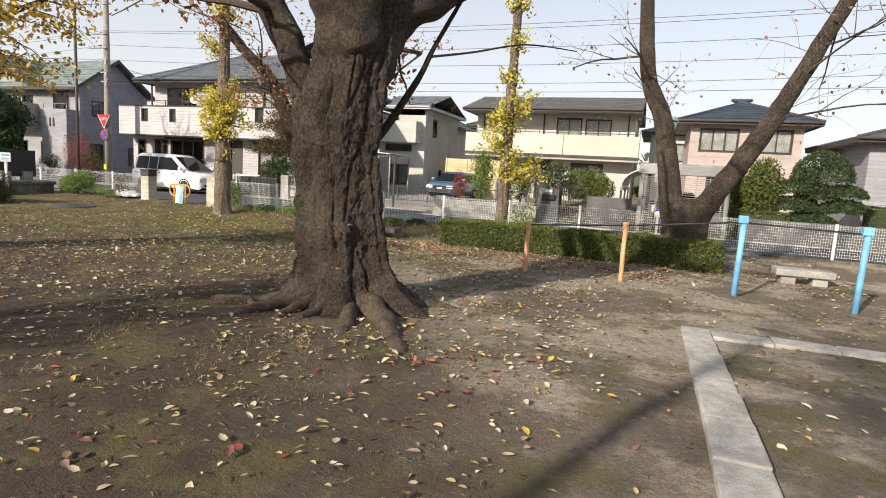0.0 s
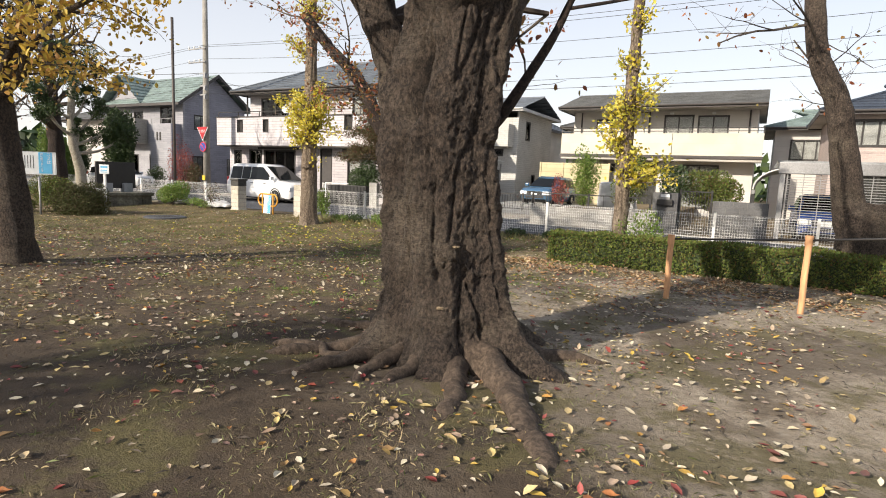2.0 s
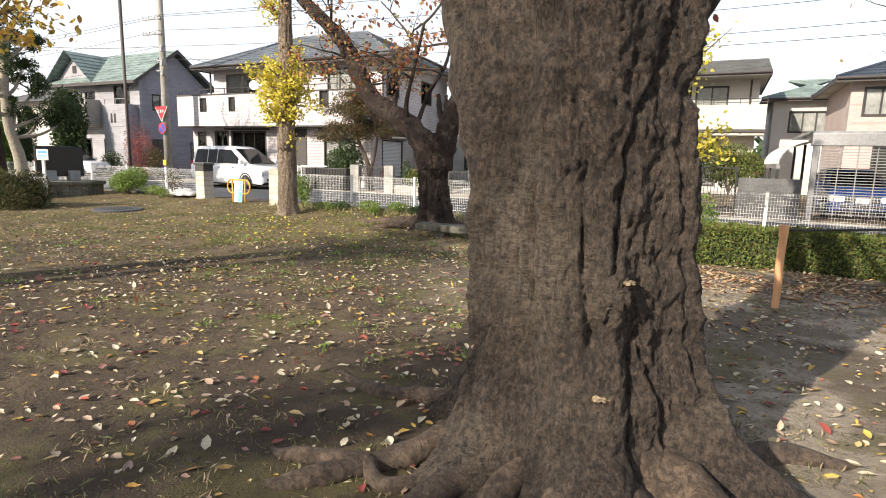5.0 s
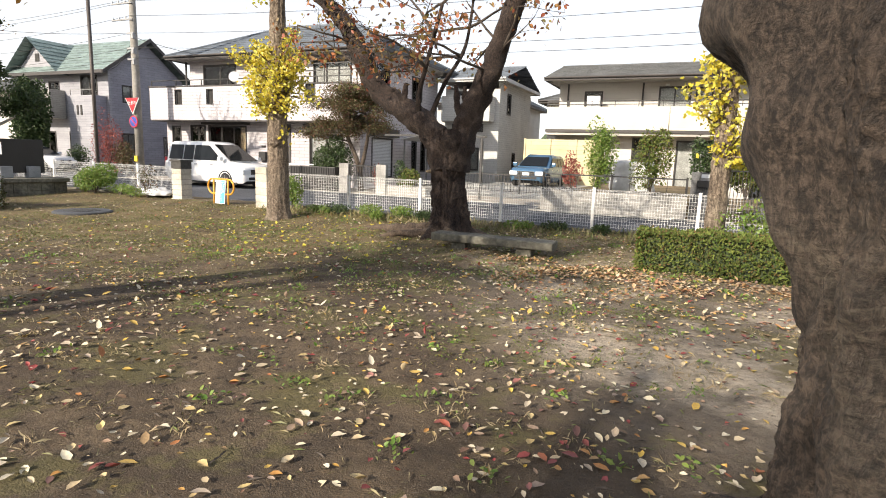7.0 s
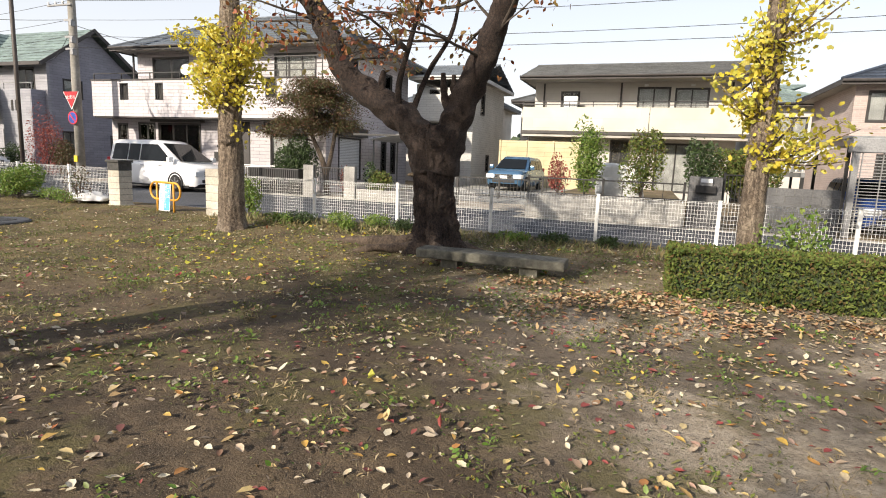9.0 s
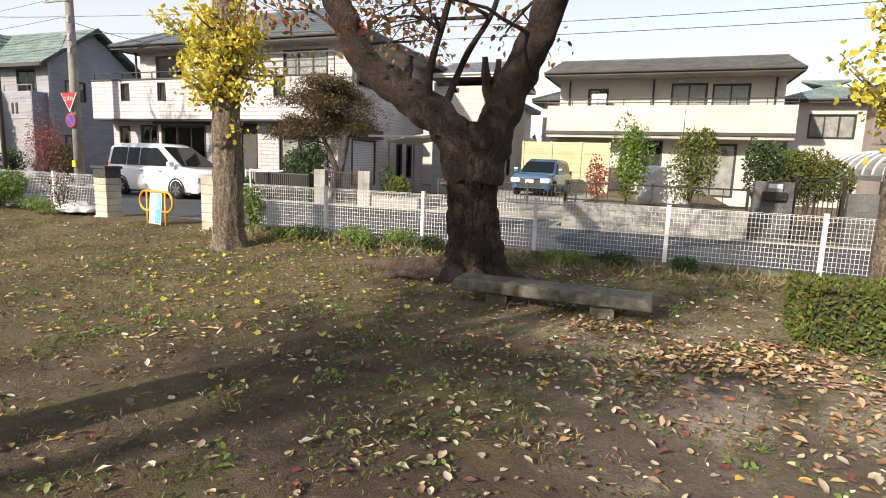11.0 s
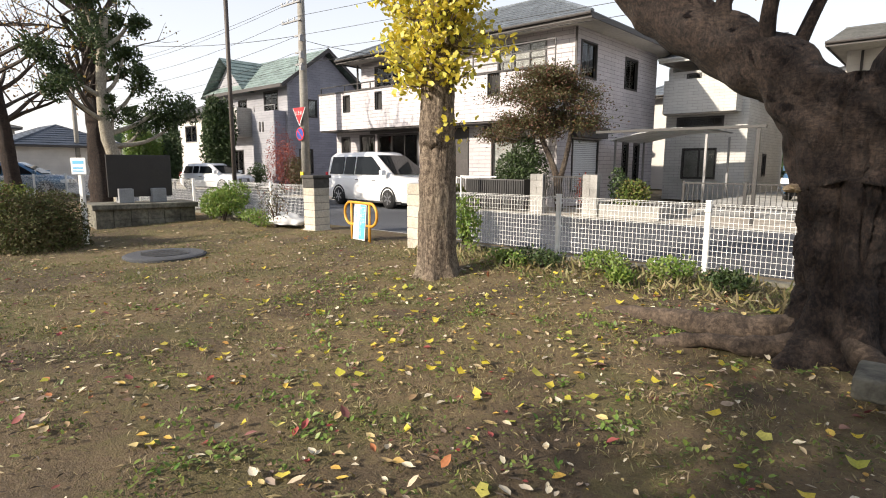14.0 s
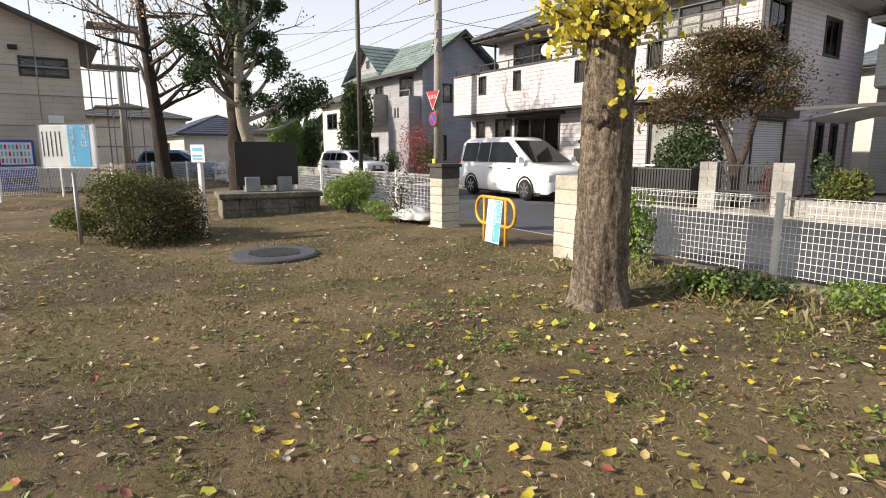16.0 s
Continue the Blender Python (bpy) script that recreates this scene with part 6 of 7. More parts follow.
def cream_house():
    """The long cream house behind its garden wall."""
    t = thing("house", "two-storey cream house with a long balcony and grey roof", "house", (3.6, 23, 0))
    x0, x1 = -1.4, 8.7
    up = [(3.9, 5.5, 4.3, 5.7, "curtain", 2), (5.7, 7.3, 4.3, 5.65, "curtain", 2), (0.0, 1.0, 4.3, 5.5, "dark", 1)]
    lo = [(-1.0, 1.3, 1.2, 2.85, "dark", 2), (2.75, 3.75, 0.2, 3.0, "dark", 2), (5.0, 7.0, 0.4, 2.9, "curtain", 2)]
    wall(t, "front_wall", "front", 20.5, x0, x1, 0, 6.0, up + lo, M["wall_offwhite"])
    wall(t, "side_wall", "right", x1, 20.66, 27, 0, 6.0, [], M["wall_offwhite"])
    wall(t, "side_wall", "left", x0, 20.66, 27, 0, 6.0, [], M["wall_offwhite"])
    part("back_wall", boxes((x0, x1, 27, 27.15, 0, 6.0)), M["wall_offwhite"], t)
    part("balcony_panel", boxes((-1.75, 4.58, 19.2, 19.32, 3.35, 4.55)), M["wall_cream"], t, "cream balcony front")
    part("balcony_panel", boxes((4.62, 9.05, 19.2, 19.32, 3.35, 4.55)), M["wall_cream"], t, "cream balcony front")
    part("balcony_side", boxes((-1.75, -1.63, 19.32, 20.5, 3.35, 4.55), (8.93, 9.05, 19.32, 20.5, 3.35, 4.55)), M["wall_cream"], t)
    part("balcony_floor", boxes((-1.75, 9.05, 19.25, 20.49, 3.05, 3.34)), M["soffit"], t)
    part("balcony_trim", boxes((-1.8, 9.1, 19.16, 19.2, 3.2, 3.34)), M["trim_dark"], t)
    rail(t, -1.75, 9.05, 19.26, (4.68, 4.85), M["dark_metal"], 1.1, 4.55)
    for x in (-0.9, 3.1, 8.3):
        part("downpipe", tubes((((x, 20.4, 5.9), (x, 20.4, 3.4)), 0.045), seg=8), M["trim_dark"], t)
    part("ac_unit", bevelled(0.3, 1.0, 19.6, 19.9, 4.55, 5.15, 0.03), M["sign_white"], t, "white air conditioner")
    hip_roof(t, -1.9, 9.1, 18.7, 27.6, 6.05, 7.3, M["roof_grey"], 12, False)
    for a, b in ((x0, x0 + 0.16), (x1 - 0.16, x1)):
        gable_fill(t, a, b, 18.9, 27.4, 6.0, 7.12, M["wall_offwhite"])
    for i, x in enumerate((4.2, 6.4)):
        part("lamp", bevelled(x, x + 0.2, 20.3, 20.48, 5.72, 5.82, 0.02), M["sign_white"], t)
    return t


rebase(cream_house())


def middle_house():
    """The greige house between, with a carport roof before it."""
    t = thing("house", "grey-beige house with a carport, set back from the road", "house", (-5.6, 20, 0))
    wall(t, "front_wall", "front", 17.9, -7.2, -4.1, 0, 5.4, [(-6.9, -5.0, 3.05, 3.5, "dark", 3), (-6.6, -5.2, 0.9, 2.2, "curtain", 2), (-6.6, -6.0, 4.9, 5.3, "dark", 1)], M["wall_pale"])
    wall(t, "side_wall", "right", -4.1, 18.06, 24, 0, 5.8, [(19.2, 19.9, 4.1, 5.3, "dark", 1), (20.6, 21.2, 1.0, 2.0, "curtain", 1)], M["wall_pale"])
    part("balcony_wall", boxes((-7.2, -4.36, 17.0, 17.14, 3.6, 4.95), (-4.5, -4.36, 17.14, 17.9, 3.6, 4.95)), M["wall_pale"], t)
    part("balcony_floor", boxes((-7.2, -4.5, 17.14, 17.9, 3.55, 3.7)), M["soffit"], t)
    part("back_wall", boxes((-7.2, -4.1, 24, 24.15, 0, 5.6), (-7.36, -7.2, 17.9, 24, 0, 5.6)), M["wall_pale"], t)
    hip_roof(t, -7.6, -3.6, 17.3, 24.6, 5.9, 7.0, M["roof_slate"], 8, False, "frame_white")
    bm = bmesh.new()
    rows = []
    for k in range(13):
        u = k / 12
        z = 2.35 + 0.35 * math.sin(u * 2.2)
        rows.append([bm.verts.new((-7.4 + 3.4 * u, y, z + h)) for y, h in ((12.6, 0), (15.8, 0), (15.8, 0.04), (12.6, 0.04))])
    for p, q in zip(rows, rows[1:]):
        for k in range(4):
            bm.faces.new((p[k], p[(k + 1) % 4], q[(k + 1) % 4], q[k]))
    part("carport_roof", bm, M["tarp"], t, "pale curved carport roof")
    for x in (-7.3, -4.1):
        for y in (12.8, 15.4):
            part("carport_post", boxes((x, x + 0.07, y, y + 0.07, 0, 2.5)), M["grey_metal"], t)
    return t


rebase(middle_house())


def back_house(x0, x1, y0, y1, h, zr, label, wallm, roofm, ops, hip=True, upper=True):
    t = thing("house", label, "house", ((x0 + x1) / 2, (y0 + y1) / 2, 0))
    wall(t, "front_wall", "front", y0, x0, x1, 0, h, ops, M[wallm])
    wall(t, "side_wall", "right", x1, y0 + 0.16, y1, 0, h, [], M[wallm])
    wall(t, "side_wall", "left", x0, y0 + 0.16, y1, 0, h, [], M[wallm])
    part("back_wall", boxes((x0, x1, y1, y1 + 0.15, 0, h)), M[wallm], t)
    hip_roof(t, x0 - 0.6, x1 + 0.6, y0 - 0.6, y1 + 0.7, h + 0.05, zr, M[roofm], 9, hip)
    if not hip:
        for a, b in ((x0, x0 + 0.16), (x1 - 0.16, x1)):
            gable_fill(t, a, b, y0 - 0.4, y1 + 0.5, h, zr - 0.15, M[wallm])
    rebase(t)
    return t


back_house(-3.6, 1.0, 27, 33, 5.6, 7.2, "off-white house with a grey tiled roof behind the yellow wall", "wall_offwhite", "roof_grey", [(-2.6, -0.8, 3.6, 5.0, "dark", 2), (-0.3, 0.7, 3.6, 5.0, "curtain", 1)])
back_house(11.5, 16.2, 13.5, 19, 4.85, 6.3, "pinkish brick house with a dark blue tiled hip roof", "wall_brick", "roof_blue", [(11.9, 13.6, 3.5, 4.6, "curtain", 3), (14.5, 15.8, 3.5, 4.6, "curtain", 2), (12.4, 14.0, 0.6, 2.4, "dark", 2)])
back_house(17.6, 24, 9.5, 16, 3.9, 5.2, "grey rendered house with a low dark roof", "wall_grey", "roof_grey", [(18.3, 19.2, 2.4, 3.4, "dark", 1)])
back_house(-12.5, -6.0, 28, 34, 5.6, 7.5, "white house with a grey roof in the distance", "wall_offwhite", "roof_slate", [(-10, -8.6, 3.5, 4.8, "curtain", 2)])
back_house(9.6, 13.5, 24, 30, 5.2, 6.6, "white house with a green roof behind", "wall_offwhite", "roof_green", [(10.4, 12.4, 3.4, 4.6, "curtain", 3)])
back_house(-20.5, -15.0, 22, 28, 5.6, 7.3, "dark roofed house behind the corner house", "wall_bluegrey", "roof_blue", [])
back_house(-46, -39, 13.5, 20, 5.2, 7.0, "white house far along the street", "wall_offwhite", "roof_grey", [(-45, -43, 3.2, 4.5, "curtain", 2)])
back_house(-62, -50, 3.0, 10, 2.8, 4.6, "low building with a dark tiled roof far off", "wall_offwhite", "roof_blue", [(-60, -57, 0.9, 2.2, "dark", 2)])
back_house(-80, -66, -4.0, 6, 4.8, 6.6, "beige building far off", "wall_beige", "roof_grey", [(-76, -73, 2.9, 4.2, "dark", 2)])
back_house(29, 38, 9.0, 16, 5.4, 7.2, "beige house far along the street", "wall_beige", "roof_grey", [(31, 33, 3.4, 4.6, "curtain", 2)])


def scaffold_house():
    """The beige house beyond the side fence, with scaffolding at its corner."""
    t = thing("house", "beige sided house with scaffolding at its corner", "house", (-30.5, -8.6, 0))
    W = M["wall_beige"]
    wall(t, "street_wall", "right", -26.6, -13.5, -4.75, 0, 5.65, [(-6.75, -5.15, 4.25, 5.0, "dark", 2), (-5.6, -5.2, 1.4, 2.3, "dark", 1), (-11, -9.4, 4.25, 5.2, "curtain", 2)], W)
    wall(t, "end_wall", "front", -13.5, -33, -26.62, 0, 5.65, [], W)
    part("far_wall", boxes((-33, -26.62, -4.9, -4.75, 0, 5.65)), W, t)
    ridge = 7.6
    bm = bmesh.new()
    slope(bm, (-26.0, -4.1, 5.45), (-33.6, -4.1, 5.45), (-33.6, -9.1, ridge), (-26.0, -9.1, ridge), 9)
    slope(bm, (-33.6, -14.1, 5.45), (-26.0, -14.1, 5.45), (-26.0, -9.1, ridge), (-33.6, -9.1, ridge), 9)
    part("roof", bm, M["roof_blue"], t, "dark tiled roof")
    bm = bmesh.new()
    ends = [[bm.verts.new((x, y, z)) for y, z in ((-4.75, 5.65), (-9.1, 7.5), (-13.5, 5.65))] for x in (-26.61, -26.77)]
    for k in range(3):
        bm.faces.new((ends[0][k], ends[0][(k + 1) % 3], ends[1][(k + 1) % 3], ends[1][k]))
    bm.faces.new(ends[0])
    bm.faces.new(ends[1][::-1])
    part("gable", bm, W, t)
    for y in (-4.05, -14.15):
        part("bargeboard", tubes((((-26.02, y, 5.4), (-26.02, -9.1, ridge - 0.05)), 0.09), seg=4), M["trim_dark"], t)
    for z in (2.4, 3.55, 4.6):
        part("scaffold_pipe", tubes((((-26.3, -13.5, z), (-26.3, -3.6, z)), 0.025), seg=6), M["grey_metal"], t)
    for y in (-8.6, -6.2, -4.5, -3.8, -3.2):
        part("scaffold_pipe", tubes((((-26.3, y, 0), (-26.3, y, 7.4)), 0.025), seg=6), M["grey_metal"], t)
    for y in (-3.9, -3.2, -2.6):
        part("scaffold_pipe", tubes((((-27.5, y, 0), (-27.5, y, 7.8)), 0.025), seg=6), M["grey_metal"], t)
    for z in (1.6, 3.2, 4.8, 6.4):
        part("scaffold_deck", boxes((-27.7, -26.2, -4.4, -2.6, z, z + 0.05)), M["grey_metal"], t)
    part("vent_hood", bevelled(-26.58, -26.35, -7.0, -6.7, 5.2, 5.35, 0.02), M["ink"], t)
    part("ac_unit", bevelled(-26.58, -26.3, -6.0, -5.5, 2.5, 2.8, 0.02), M["sign_white"], t)
    return t


rebase(scaffold_house())


def vending_machine():
    t = thing("vending_machine", "blue drinks vending machine against the wall", "vending machine", (-25.9, -7.1, 0), 90)
    part("body", bevelled(-0.55, 0.55, -0.4, 0.4, 0.02, 1.85, 0.03), M["deep_blue"], t)
    w = part("display", boxes((-0.48, 0.48, -0.43, -0.4, 0.95, 1.75)), M["sign_white"], t, "lit display of drinks")
    for r in range(3):
        for i in range(8):
            part("bottle", boxes((-0.44 + 0.113 * i, -0.38 + 0.113 * i, -0.445, -0.432, 1.0 + 0.25 * r, 1.17 + 0.25 * r)), M["sign_red"] if (i + r) % 3 == 0 else M["sign_blue"], w)
    part("slot", boxes((-0.4, 0.4, -0.42, -0.4, 0.25, 0.45)), M["ink"], t)


vending_machine()


# ---- cars ----
def loft(bm, sections):
    """A body from cross-sections: rows of points, bridged in order."""
    rows = [[bm.verts.new(p) for p in s] for s in sections]
    n = len(rows[0])
    for a, b in zip(rows, rows[1:]):
        for k in range(n - 1):
            bm.faces.new((a[k], a[k + 1], b[k + 1], b[k]))
    bm.faces.new(rows[0])
    bm.faces.new(rows[-1][::-1])


def car_thing(label, at, turn, body, length, width, belt, roof, bonnet, ws0, ws1, tail, wheel_r, wheelbase, paint, van=False):
    """A car along +x: a lower body with rounded shoulders, a tapering cabin with panes let in, wheels, lamps and trim."""
    t = thing(body, label, body, at, turn)
    hw, x0, x1 = width / 2, -length / 2, length / 2
    xs = [x0, x0 + 0.06, x0 + 0.25, x0 + 0.9, 0, ws0, ws0 + 0.35, x1 - 0.35, x1 - 0.12, x1]
    sec = []
    for x in xs:
        f = (x - ws0) / (x1 - ws0) if x > ws0 else 0
        top = belt + (bonnet - belt) * max(0, min(1, f * 1.1)) - (0.16 if x > x1 - 0.05 else 0.05 if x > x1 - 0.2 else 0)
        w = hw * (1 - 0.1 * max(0, f) ** 3 - (0.05 if x < x0 + 0.03 else 0) - (0.1 if x > x1 - 0.02 else 0))
        low = 0.22 if x0 + 0.1 < x < x1 - 0.1 else 0.32
        half = [(low, 0.9), (low + 0.12, 0.985), (0.55, 1.0), (top - 0.14, 0.985), (top - 0.04, 0.95), (top, 0.86)]
        sec.append([(x, w * k, z) for z, k in half] + [(x, -w * k, z) for z, k in half[::-1]])
    bm = bmesh.new()
    loft(bm, sec)
    part("body", bm, M[paint], t, "", True)
    cab = []
    for x, z, k in ((tail, belt - 0.03, 0.9), (tail + 0.1, roof - 0.14, 0.8), (tail + 0.28, roof - 0.02, 0.74), (0.0, roof, 0.74), (ws1, roof - 0.05, 0.73), (ws1 + 0.14, roof - 0.12, 0.75), (ws0 + 0.3, belt + 0.02, 0.86)):
        wb = hw * 0.93
        cab.append([(x, wb, belt - 0.08), (x, hw * (0.93 + (k - 0.93) * 0.55), belt + (z - belt) * 0.55), (x, hw * k, z - 0.05 * (z > belt + 0.2)), (x, hw * (k - 0.12), z), (x, -hw * (k - 0.12), z), (x, -hw * k, z - 0.05 * (z > belt + 0.2)), (x, -hw * (0.93 + (k - 0.93) * 0.55), belt + (z - belt) * 0.55), (x, -wb, belt - 0.08)])
    bm = bmesh.new()
    loft(bm, cab)
    c = part("cabin", bm, M[paint], t, "", True)

    def glass(pts, label=""):
        b = bmesh.new()
        vs = [b.verts.new(p) for p in pts]
        b.faces.new(vs)
        r = bmesh.ops.extrude_face_region(b, geom=b.faces[:])
        nn = (Vector(pts[1]) - Vector(pts[0])).cross(Vector(pts[2]) - Vector(pts[0])).normalized()
        bmesh.ops.translate(b, verts=[v for v in r["geom"] if isinstance(v, bmesh.types.BMVert)], vec=nn * 0.012)
        part("window_pane", b, M["car_glass"], t, label)

    def cw(z):
        f = (z - belt) / (roof - belt)
        return hw * (0.93 - 0.19 * f) + 0.014

    z0, z1 = belt + 0.03, roof - 0.17
    edges = [tail + 0.16, tail + 0.16 + (ws1 - tail) * 0.36, ws1 - (ws1 - tail) * 0.32, ws0 + 0.05]
    for s in (-1, 1):
        for i in range(3):
            a, b = edges[i] + 0.04, edges[i + 1] - 0.04
            b1 = b if i < 2 else ws1 + 0.05
            pts = [(a, s * cw(z0), z0), (b, s * cw(z0), z0), (b1, s * cw(z1), z1), (a + (0.08 if i == 0 else 0), s * cw(z1), z1)]
            glass(pts if s < 0 else pts[::-1], "dark side window")
    glass([(ws0 + 0.33, -hw * 0.8, belt + 0.05), (ws0 + 0.33, hw * 0.8, belt + 0.05), (ws1 + 0.2, hw * 0.66, roof - 0.13), (ws1 + 0.2, -hw * 0.66, roof - 0.13)], "windscreen")
    glass([(tail - 0.012, hw * 0.78, belt + 0.06), (tail - 0.012, -hw * 0.78, belt + 0.06), (tail + 0.085, -hw * 0.7, roof - 0.2), (tail + 0.085, hw * 0.7, roof - 0.2)], "rear window")
    for sx in (-1, 1):
        for sy in (-1, 1):
            cx, cy = sx * wheelbase / 2 - 0.02, sy * (hw - 0.1)
            w = new("wheel")
            w.parent = t
            w.location = (cx, cy, wheel_r)
            bm = bmesh.new()
            bmesh.ops.create_cone(bm, cap_ends=True, segments=32, radius1=wheel_r, radius2=wheel_r, depth=0.21, matrix=pose(0, 0, 0, 90, 0, 0))
            bmesh.ops.bevel(bm, geom=[e for e in bm.edges if len(e.link_faces) == 2 and abs(e.calc_face_angle()) > 1], offset=0.03, segments=2, affect="EDGES")
            part("tyre", bm, M["tyre"], w, "black rubber tyre", True)
            bm = bmesh.new()
            bmesh.ops.create_cone(bm, cap_ends=True, segments=28, radius1=wheel_r * 0.66, radius2=wheel_r * 0.66, depth=0.225, matrix=pose(0, 0, 0, 90, 0, 0))
            rim = part("rim", bm, M["ink"], w, "alloy rim")
            for k in range(6):
                b = boxes((-0.028, 0.028, -0.12, 0.12, 0.03, wheel_r * 0.62))
                o = part("spoke", b, M["rim"], w)
                o.matrix_basis = pose(0, 0, 0, 0, 60 * k, 0)
            arch = bmesh.new()
            tube(arch, [(wheel_r * 1.12 * math.cos(a), sy * 0.1 + 0.0, wheel_r * 1.12 * math.sin(a)) for a in np.linspace(-0.25, math.pi + 0.25, 20)], [0.03] * 20, 6)
            o = part("wheel_arch", arch, M["ink"], t)
            o.location = (cx, cy, wheel_r)
    for s in (-1, 1):
        part("headlight", bevelled(x1 - 0.34, x1 + 0.012, s * hw * 0.72 - 0.19, s * hw * 0.72 + 0.2, bonnet - 0.36, bonnet - 0.17, 0.05), M["lamp_glass"], t, "clear headlight")
        part("tail_light", bevelled(x0 - 0.015, x0 + 0.12, s * hw * 0.85 - 0.1, s * hw * 0.85 + 0.1, belt - 0.3, belt + 0.1, 0.03), M["sign_red"], t, "red tail light")
        part("mirror", bevelled(ws0 + 0.0, ws0 + 0.16, s * (hw + 0.1) - 0.1, s * (hw + 0.1) + 0.1, belt + 0.02, belt + 0.2, 0.04), M[paint], t, "wing mirror")
        for x in (-0.35, 0.65):
            part("door_handle", bevelled(x - 0.1, x + 0.1, s * hw - 0.02 * s - 0.02, s * hw - 0.02 * s + 0.02, belt - 0.17, belt - 0.13, 0.01), M["chrome"], t, "chrome door handle")
    part("grille_mesh", bevelled(x1 - 0.06, x1 + 0.004, -hw * 0.48, hw * 0.48, bonnet - 0.38, bonnet - 0.17, 0.02), M["ink"], t)
    part("grille", boxes((x1 - 0.06, x1 + 0.014, -hw * 0.5, hw * 0.5, bonnet - 0.36, bonnet - 0.33), (x1 - 0.06, x1 + 0.014, -hw * 0.5, hw * 0.5, bonnet - 0.29, bonnet - 0.26), (x1 - 0.06, x1 + 0.014, -hw * 0.5, hw * 0.5, bonnet - 0.22, bonnet - 0.19)), M["chrome"], t, "chrome grille bars")
    part("air_intake", bevelled(x1 - 0.05, x1 + 0.012, -hw * 0.6, hw * 0.6, 0.36, 0.48, 0.02), M["ink"], t)
    part("number_plate", boxes((x1 + 0.0, x1 + 0.018, -0.165, 0.165, 0.5, 0.665)), M["sign_white"], t, "white number plate")
    part("sill", boxes((x0 + 0.3, x1 - 0.4, -hw * 0.9, hw * 0.9, 0.16, 0.26)), M["ink"], t)
    return t


car_thing("white people-carrier van parked at the roadside", (-13.05, 6.45, 0.0), -5, "van", 4.9, 1.82, 1.08, 1.9, 0.96, 1.25, 0.3, -2.36, 0.33, 2.95, "car_white", True)
car_thing("small white hatchback parked in the street", (-28.6, 7.9, 0.0), 18, "car", 4.0, 1.7, 0.92, 1.5, 0.86, 0.75, 0.15, -1.85, 0.29, 2.5, "car_white")
car_thing("small metallic blue hatchback parked in a driveway", (-0.95, 15.1, 0.36), -93, "car", 4.1, 1.7, 0.92, 1.52, 0.9, 0.75, 0.15, -1.9, 0.29, 2.55, "car_blue")
car_thing("dark blue car parked beyond the fence", (-31.5, -0.5, 0.0), 60, "car", 4.2, 1.7, 0.92, 1.5, 0.86, 0.75, 0.15, -1.85, 0.29, 2.5, "car_blue")


car_thing("dark blue car parked under the carport behind the lattice", (11.05, 8.7, 0.02), -90, "car", 4.1, 1.7, 0.92, 1.52, 0.9, 0.75, 0.15, -1.9, 0.29, 2.55, "car_deep")


# ---- front gardens ----
def block_wall(name, x0, x1, y0, y1, rows, label, z0=0.0, w=0.4, h=0.2, along="x", mat_key="block"):
    t = thing(name, label, "wall", (x0, y0, z0))
    L = x1 - x0 if along == "x" else y1 - y0
    n = max(1, round(L / w))
    shared = {}
    for r in range(rows):
        off = 0.5 if r % 2 else 0.0
        edges = sorted({0.0, float(n), *(min(max(i + off, 0), n) for i in range(n + 1))})
        for a, b in zip(edges, edges[1:]):
            a, b = a * L / n + 0.005, b * L / n - 0.005
            size = round(b - a, 3)
            if along == "x":
                bm = boxes((0, b - a, 0, y1 - y0, 0.004, h - 0.004))
                loc = (a, 0, r * h)
            else:
                bm = boxes((0, x1 - x0, 0, b - a, 0.004, h - 0.004))
                loc = (0, a, r * h)
            if size in shared:
                bm.free()
                ob = new("block", shared[size])
                ob.parent = t
            else:
                ob = part("block", bm, M[mat_key], t)
                shared[size] = ob.data
            ob.location = loc
    part("mortar_core", boxes((0.012, x1 - x0 - 0.012, 0.012, y1 - y0 - 0.012, 0, rows * h - 0.01)), M["mortar"], t)
    return t


def bar_fence(name, x0, x1, y, z0, z1, label, gap=0.11, mat_key="dark_metal"):
    t = thing(name, label, "fence", (x0, y, z0))
    L, H = x1 - x0, z1 - z0
    for z in (0.06, H - 0.03):
        part("rail", boxes((0, L, -0.02, 0.02, z - 0.02, z + 0.02)), M[mat_key], t)
    n = max(1, round(L / 1.8))
    for i in range(n + 1):
        part("post", boxes((L * i / n - 0.03, L * i / n + 0.03, -0.03, 0.03, -0.02, H + 0.03)), M[mat_key], t)
    k = int(L / gap)
    me = None
    for i in range(1, k):
        if me is None:
            ob = part("bar", boxes((-0.009, 0.009, -0.009, 0.009, 0.08, H - 0.05)), M[mat_key], t)
            me = ob.data
        else:
            ob = new("bar", me)
            ob.parent = t
        ob.location = (L * i / k, 0, 0)


